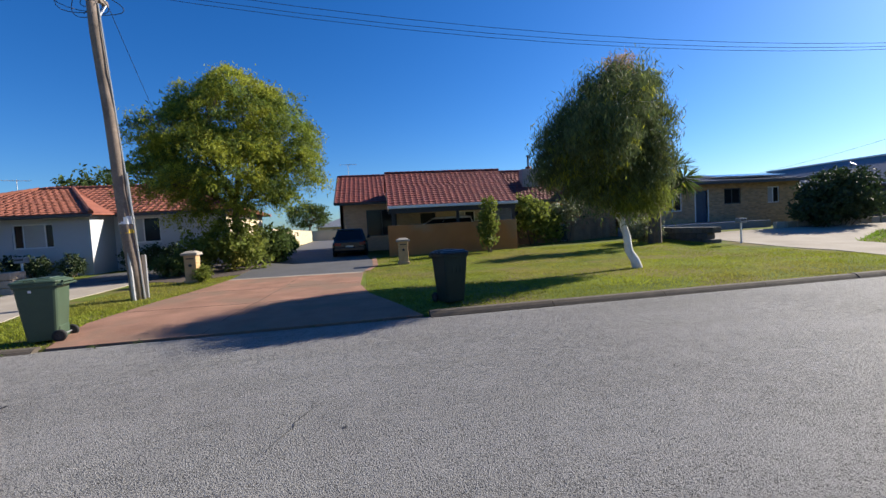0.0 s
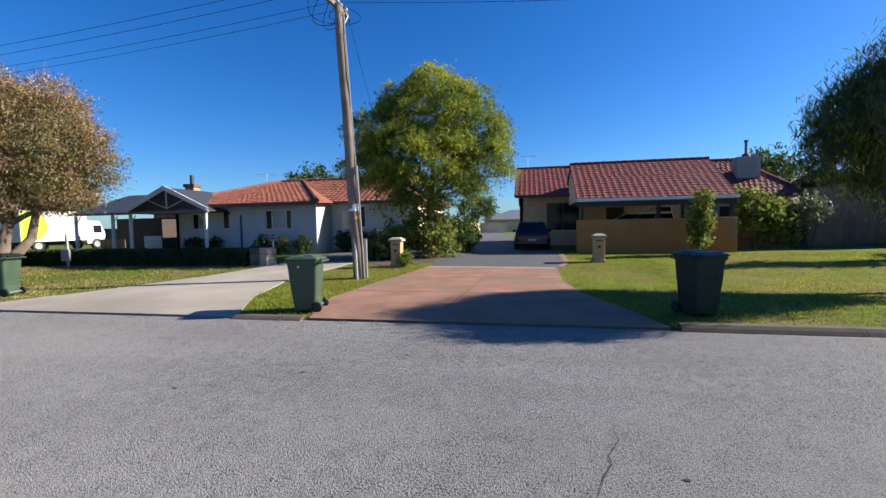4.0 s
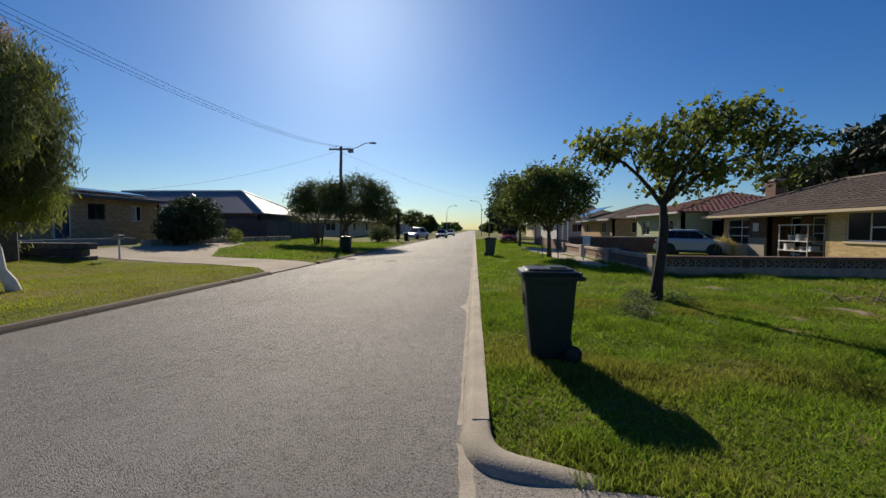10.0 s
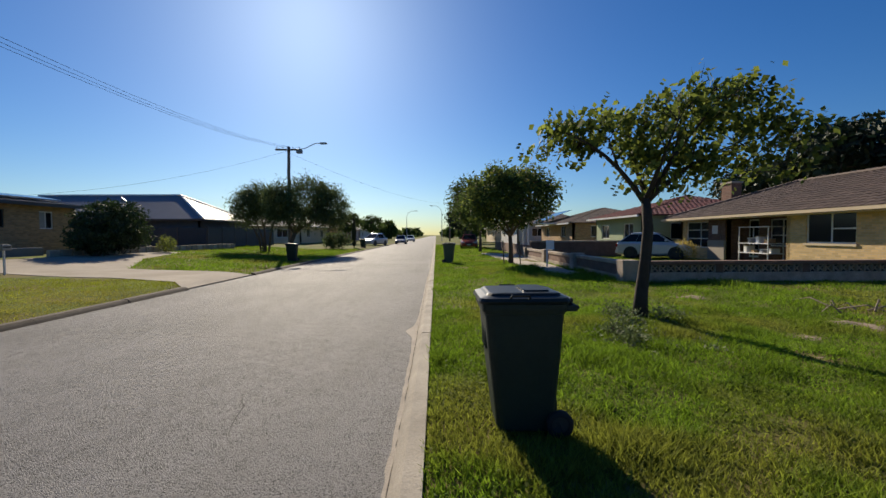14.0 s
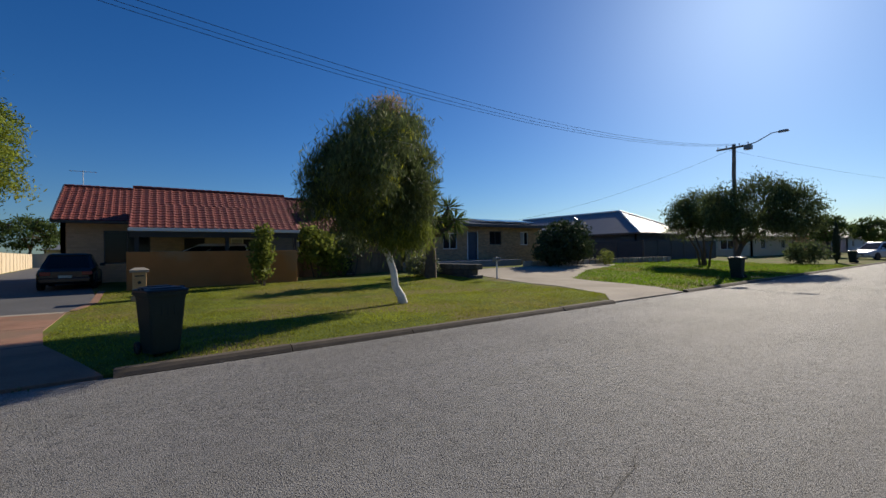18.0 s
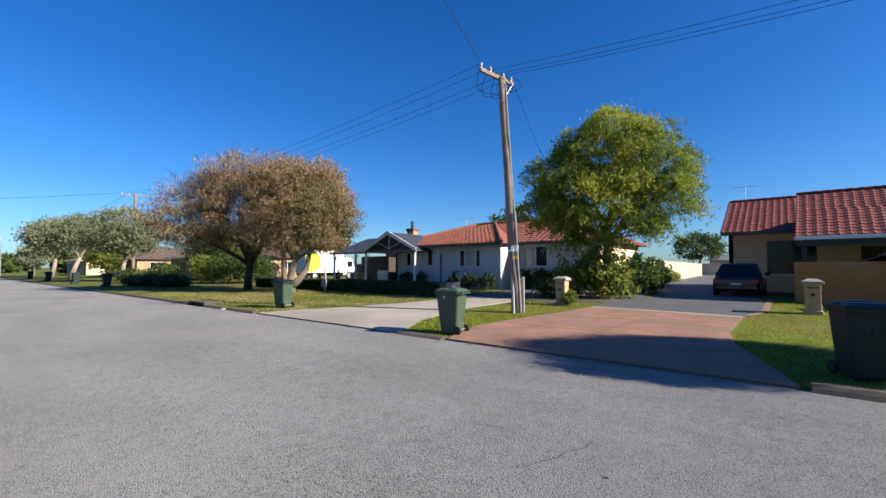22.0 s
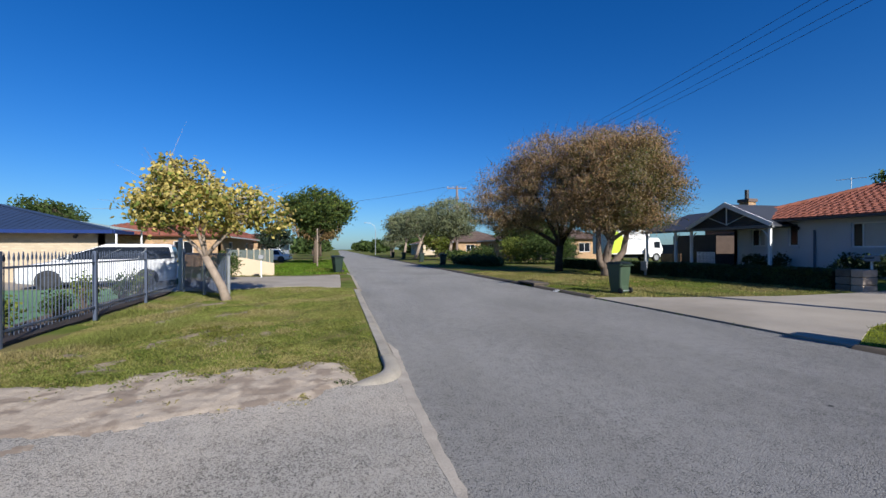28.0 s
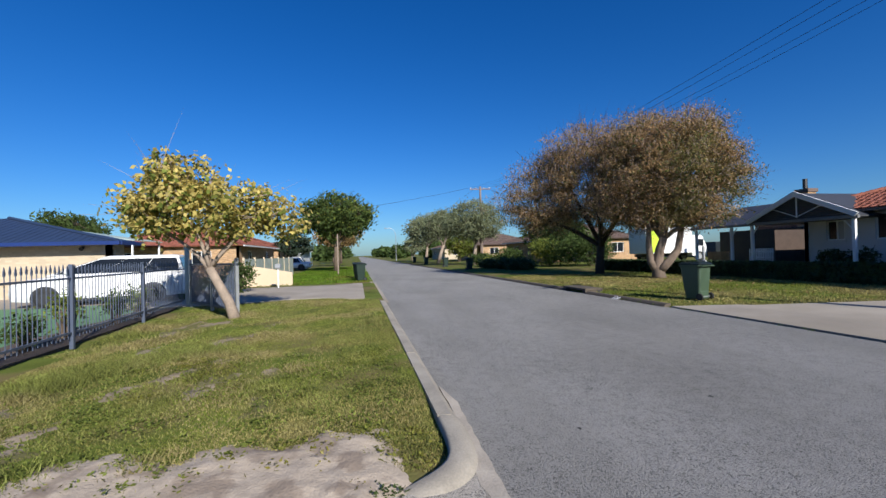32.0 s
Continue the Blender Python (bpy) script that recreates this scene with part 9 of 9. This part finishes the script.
    part("rear_plate", box(-L - 0.012, -0.19, belt * 0.55, -L + 0.0, 0.19, belt * 0.55 + 0.11), PLATE, c)
    part("front_plate", box(L - 0.002, -0.19, 0.36, L + 0.012, 0.19, 0.47), PLATE, c)
    part("rear_bumper", box(-L - 0.04, -Wd * 0.85, 0.3, -L + 0.12, Wd * 0.85, 0.5, 0.04), paint, c)
    part("grille", box(L - 0.06, -0.4, 0.42, L + 0.006, 0.4, 0.56, 0.02), BLACK_PAINT_AND_SHADE, c)
    return c


car(-0.22, 23.95, 90, CAR_BLACK, "dark sedan parked on the private drive", 4.7, 1.78, 1.42)
car(4.3, 22.9, 180, CAR_WHITE, "large white wagon under the carport", 4.6, 1.85, 1.80, wagon=True)
car(-20.1, -9.45, -78, CAR_WHITE, "white people mover parked on the driveway", 5.0, 1.85, 1.66, wagon=True)
car(25.4, -12.7, -125, CAR_SILVER, "small silver hatchback on the near driveway", 3.9, 1.7, 1.5, wagon=True, hatch=True)
car(46.5, -3.6, 175, CAR_RED, "red hatchback parked on the verge", 4.2, 1.75, 1.5, wagon=True)
car(61.0, 8.6, 160, CAR_SILVER, "silver utility parked far along the kerb", 5.0, 1.85, 1.7)
car(72.0, 5.8, 180, CAR_BLUE, "dark car parked far along the street", 4.4, 1.75, 1.45, ground=0.02)
car(95.0, 5.6, 180, CAR_WHITE, "white car far along the street", 4.4, 1.75, 1.45, ground=0.02)
car(-53.0, -8.2, -90, CAR_SILVER, "dark-windowed silver car in a far driveway", 4.4, 1.75, 1.45)
car(-56.5, -8.4, -90, CAR_WHITE, "white car in a far driveway", 4.4, 1.75, 1.5)

truck = thing("box_truck", -35.75, 26.25, gz(-35.7, 26.2), "white box truck with lime green panel", "truck", turn=90)
part("box_body", box(-3.05, -1.15, 0.72, 1.5, 1.15, 2.95, 0.03), WHITE_PAINT, truck, "white cargo box")
part("lime_panel", prism([(-3.02, 0.78)] + [(-2.35 + 1.03 * math.cos(a), 1.83 + 1.03 * math.sin(a)) for a in [-math.pi / 2 + math.pi * k / 14 for k in range(15)]] + [(-3.02, 2.88)], "y", -1.165, -1.152), LIME_PAINT, truck, "lime green graphic panel")
part("cab", loft([ring(0.72, 1.02, 0.45, 0.1, 2.28, 0), ring(0.76, 1.06, 1.2, 0.1, 2.3, 0), ring(0.6, 1.0, 2.1, 0.12, 2.16, 0), ring(0.5, 0.94, 2.25, 0.12, 2.11, 0)]), WHITE_PAINT, truck)
part("cab_window", box(2.06, -1.075, 1.3, 2.7, -0.98, 1.9, 0.02), GLASS_DARK, truck)
part("windscreen", box(2.76, -0.82, 1.3, 2.98, 0.82, 1.9, 0.03), GLASS_DARK, truck)
part("front_bumper", box(2.92, -1.0, 0.4, 3.1, 1.0, 0.7, 0.03), GREY_PLASTIC, truck)
part("chassis", box(-3.0, -0.5, 0.45, 2.9, 0.5, 0.7), BLACK_PAINT_AND_SHADE, truck)
for wx in (-1.9, 2.3):
    for s in (-1, 1):
        disc_wheel(truck, "wheel", wx, s * 0.95, 0.42, 0.42, 0.26, RUBBER, STEEL, axis="y")
writing("Delivering to you", 0.36, GREY_PLASTIC, truck, Matrix(((1, 0, 0, -0.05), (0, 0, -1, -1.168), (0, 1, 0, 2.6), (0, 0, 0, 1))))
writing("7 days a week", 0.36, GREY_PLASTIC, truck, Matrix(((1, 0, 0, -0.25), (0, 0, -1, -1.168), (0, 1, 0, 2.15), (0, 0, 0, 1))))
kerb_fence = thing("timber_fence", 0, 0, 0, "low orange timber fence beside the truck", "fence")
for k in range(7):
    part("board", box(-30.1 + k * 0.3, 25.0, 0.2, -29.82 + k * 0.3, 25.03, 1.1), TIMBER_FENCE, kerb_fence)
part("rail", box(-30.1, 25.035, 0.7, -28.02, 25.07, 0.78), TIMBER_FENCE, kerb_fence)

# washing rack and clutter on the brick house's porch
rack = thing("porch_rack", 20.6, -15.2, gz(20, -15), "white metal rack with clutter on the porch", "rack")
for sx in (-0.9, 0.9):
    for sy in (-0.35, 0.35):
        part("leg", tube([(sx, sy, -0.02), (sx, sy, 1.75)], 0.025, 6), WHITE_PAINT, rack)
for z in (0.5, 0.95, 1.72):
    part("shelf", box(-0.95, -0.38, z, 0.95, 0.38, z + 0.035), WHITE_PAINT, rack)
rnd = random.Random(9)
for k in range(7):
    bx = -0.8 + 0.25 * k
    st = thing("storage_box", 20.6 + bx, -15.2, gz(20, -15) + (0.985 if k % 2 else 0.535), "small box stored on the porch rack", "box", group="boxes on the rack")
    hh = 0.12 + 0.2 * rnd.random()
    part("carton", box(-0.1, -0.2, 0, 0.1, 0.2, hh, 0.01), (WHITE_PAINT, TAN_BRICK, GREY_PLASTIC)[k % 3], st)
    part("carton_lid", box(-0.105, -0.205, hh + 0.002, 0.105, 0.205, hh + 0.03, 0.005), (TAN_BRICK, GREY_PLASTIC, WHITE_PAINT)[k % 3], st)

# a crumpled paper scrap on the sand
scrap = thing("paper_scrap", -6.26, -4.55, gz(-6.26, -4.55) + 0.03, "crumpled white paper scrap lying on the sand", "litter")
bm = bmesh.new()
bmesh.ops.create_icosphere(bm, subdivisions=2, radius=0.07)
for v in bm.verts:
    v.co *= 0.75 + 0.6 * abs(noise.noise(v.co * 22))
    v.co.z *= 0.45
part("crumple", bm, WHITE_PAINT, scrap)
# ---- grass blades ----


def inside_any(x, y, outlines):
    hit = np.zeros(len(x), bool)
    for o in outlines:
        inn = np.zeros(len(x), bool)
        for (x0, y0), (x1, y1) in zip(o, o[1:] + o[:1]):
            c = (y0 > y) != (y1 > y)
            if y0 != y1:
                inn ^= c & (x < (x1 - x0) * (y - y0) / (y1 - y0) + x0)
        hit |= inn
    return hit


GROUND_Z = np.vectorize(gz)


def meadow(name, x0, x1, y0, y1, n, height, width, seed, label, tall=(), mat=None, patchy=0.0, tufts=0):
    """Single grass blades, each a bent triangle; tall: (x, y, radius, factor) where they stand higher."""
    rs = np.random.RandomState(seed)
    x, y = rs.uniform(x0, x1, n), rs.uniform(y0, y1, n)
    keep = ~inside_any(x, y, PATCHES)
    for o in BARE:
        near = (x > min(p[0] for p in o)) & (x < max(p[0] for p in o)) & (y > min(p[1] for p in o)) & (y < max(p[1] for p in o))
        if near.any():
            d = rim_distance(x[near], y[near], o)
            clumpy = 0.5 + 0.5 * np.sin(x[near] * 9.0 + 3 * np.sin(y[near] * 5.0)) * np.cos(y[near] * 8.0)
            keep[near] &= rs.rand(near.sum()) < np.where(d < 0, 1.0, np.clip(1.3 - d / 0.36, 0.05, 1) * (0.4 + 0.6 * clumpy))
    if patchy:
        f = np.sin(x * 1.3 + 2 * np.sin(y * 0.9)) * np.cos(y * 1.7 + np.sin(x * 2.1)) + 0.5 * np.sin(x * 4.1 + y * 3.3)
        keep &= rs.rand(n) > np.clip(patchy * (f + 0.2), 0, 0.85)
    x, y = x[keep], y[keep]
    m = len(x)
    h = height * (0.45 + 0.9 * rs.rand(m))
    h *= 0.75 + 0.35 * (1 + np.sin(x * 2.3 + 1.7 * np.sin(y * 1.9))) * (1 + np.cos(y * 2.9 + x)) * 0.5
    tall = list(tall) + [(rs.uniform(x0, x1), rs.uniform(y0, y1), rs.uniform(0.10, 0.28), rs.uniform(1.4, 2.3)) for _ in range(tufts)]
    cap = height * 1.5 * max([2.0] + [t[3] for t in tall[:len(tall) - tufts]])
    for tx, ty, tr, tf in tall:
        d = np.hypot(x - tx, y - ty)
        h *= 1 + (tf - 1) * np.exp(-(d / tr) ** 2)
    h = np.minimum(h, cap * (0.7 + 0.3 * rs.rand(m)))
    z = GROUND_Z(x, y)
    a = rs.uniform(0, 2 * np.pi, m)
    b = rs.uniform(0, 2 * np.pi, m)
    lean = h * rs.uniform(0.2, 1.3, m)
    w = width * (0.6 + 0.8 * rs.rand(m))
    v = np.empty((m, 3, 3))
    v[:, 0] = np.stack([x - w * np.cos(a), y - w * np.sin(a), z - 0.005], 1)
    v[:, 1] = np.stack([x + w * np.cos(a), y + w * np.sin(a), z - 0.005], 1)
    v[:, 2] = np.stack([x + lean * np.cos(b), y + lean * np.sin(b), z + h], 1)
    me = bpy.data.meshes.new(name)
    me.vertices.add(3 * m)
    me.vertices.foreach_set("co", v.reshape(-1))
    me.loops.add(3 * m)
    me.loops.foreach_set("vertex_index", np.arange(3 * m))
    me.polygons.add(m)
    me.polygons.foreach_set("loop_start", np.arange(0, 3 * m, 3))
    me.materials.append(mat or BLADE)
    me.update(calc_edges=True)
    return tagged(new(name, me), label, "grass", kind="stuff")


meadow("verge_grass", 1.2, 9.0, -6.5, 0.02, 210000, 0.046, 0.0062, 1, "short lush green verge grass by the bin", tall=[(7.4, -3.0, 1.1, 1.8), (6.2, -3.2, 0.8, 1.6), (8.9, -4.0, 0.7, 2.0)], tufts=110, patchy=0.38)
meadow("verge_grass", 9.0, 24.0, -9.5, 0.02, 85000, 0.065, 0.010, 2, "green verge grass with taller tufts", tall=[(16, -4.6, 2.0, 2.6), (14.0, -6.2, 0.8, 3), (13.0, -8, 0.8, 3), (18.5, -4.4, 1.4, 2.6)], tufts=70)
meadow("verge_grass", 1.8, 9.0, -16.0, -6.5, 70000, 0.06, 0.009, 3, "uneven green grass with bare spots", patchy=0.45, tufts=50)
meadow("lawn_grass", 9.0, 27.0, -14.6, -9.5, 40000, 0.06, 0.012, 12, "rough front lawn behind the brick wall", patchy=0.3)
meadow("verge_grass", 24.0, 60.0, -5.5, 0.0, 30000, 0.09, 0.02, 4, "sunlit verge grass further along")
meadow("verge_grass", -11.0, -5.7, -5.4, -0.14, 120000, 0.022, 0.006, 5, "thin dry thatch of the worn verge", mat=BLADE_DRY, patchy=0.5)
meadow("verge_grass", -11.0, -5.7, -5.4, -0.14, 90000, 0.026, 0.0062, 15, "patchy green verge grass", mat=GREEN_BLADE, tall=[(-8.2, -5.0, 0.5, 3.0), (-8.9, -4.5, 0.6, 3.4), (-9.7, -3.9, 0.6, 3.4), (-10.4, -3.3, 0.5, 2.8)], patchy=0.75, tufts=45)
meadow("verge_grass", -17.8, -11.0, -5.9, -0.14, 60000, 0.026, 0.009, 6, "thin dry thatch under the tree", mat=BLADE_DRY, patchy=0.4)
meadow("verge_grass", -17.8, -11.0, -5.9, -0.14, 55000, 0.036, 0.009, 16, "patchy green verge grass under the tree", mat=GREEN_BLADE, tall=[(-12, -5.4, 0.8, 2.5), (-13, -5.5, 0.8, 2.5), (-15, -5.7, 0.8, 2.5)], patchy=0.8, tufts=30)
meadow("verge_grass", -60, -25.8, -6.0, 0.0, 30000, 0.09, 0.022, 7, "verge grass down the street")
meadow("lawn_grass", 0.6, 15.2, 7.0, 19.6, 130000, 0.034, 0.009, 8, "mown bright green front lawn", mat=LAWN_BLADE)
meadow("lawn_grass", -6.6, -3.9, 7.0, 16.0, 20000, 0.05, 0.009, 9, "strip of lawn beside the red driveway", mat=LAWN_BLADE)
meadow("lawn_grass", -26, -10.6, 7.0, 15.1, 50000, 0.05, 0.014, 10, "dry yellow-green lawn before the hedge", mat=BLADE_DRY, patchy=0.35)
meadow("verge_grass", 17.0, 44.0, 7.0, 19.0, 40000, 0.11, 0.018, 11, "sunlit uneven grass by the power pole")


def weeds(name, spots, mat, seed, label, leaf=0.015, per=60, spread=0.10):
    """Low broad-leaved weeds and clover, in small tufts."""
    rs = np.random.RandomState(seed)
    cc, aa, bb = [], [], []
    for x, y in spots:
        r = spread * (0.5 + rs.rand())
        p = rs.normal(size=(per, 2)) * r
        z = GROUND_Z(x + p[:, 0], y + p[:, 1]) + 0.015 + 0.06 * rs.rand(per) * np.exp(-(p ** 2).sum(1) / (r * r))
        d = rs.normal(size=(per, 3)) * (1, 1, 0.5)
        d /= np.linalg.norm(d, axis=1)[:, None]
        s = leaf * (0.6 + 0.8 * rs.rand(per, 1))
        e = np.cross(d, rs.normal(size=(per, 3)) * 0.4 + (0, 0, 1))
        e /= np.linalg.norm(e, axis=1)[:, None]
        cc.append(np.stack([x + p[:, 0], y + p[:, 1], z], 1)), aa.append(d * s), bb.append(e * s * 0.55)
    return tagged(quads(name, np.concatenate(cc), np.concatenate(aa), np.concatenate(bb), mat), label, "weeds", kind="stuff")


rs = np.random.RandomState(301)
weeds("verge_weeds", [(rs.uniform(-9.5, -5.8), rs.uniform(-5.0, -0.3)) for _ in range(230)], LEAF_LIME, 302, "low green weeds in the worn verge")
weeds("verge_weeds", [(rs.uniform(-6.6, -4.6), rs.uniform(-5.6, -0.7)) for _ in range(34)], BLADE_DRY, 303, "small dry weeds scattered over the sand", per=26, spread=0.07)
weeds("verge_weeds", [(rs.uniform(2.2, 9.0), rs.uniform(-5.5, -0.1)) for _ in range(420)], BLADE, 304, "low clover patches in the lush verge", leaf=0.016, per=30, spread=0.1)
weeds("verge_weeds", [(7.2 + rs.normal() * 0.7, -3.1 + rs.normal() * 0.5) for _ in range(60)], LEAF_GREY, 305, "grey-green weeds round the street tree", leaf=0.03, per=30, spread=0.12)
weeds("kerb_weeds", [(-5.45 + rs.normal() * 0.06, -0.6 + rs.normal() * 0.06) for _ in range(5)] + [(rs.uniform(-16, 1.5), 6.8) for _ in range(22)], LEAF_GREEN, 306, "small weeds growing in the kerb joints", per=16, spread=0.04)
weeds("leaf_litter", [(rs.uniform(-26, -13), rs.uniform(8, 14)) for _ in range(200)], LEAF_RUST, 307, "fallen brown leaves under the autumn trees", leaf=0.04, per=5, spread=0.5)
lay_tiles()
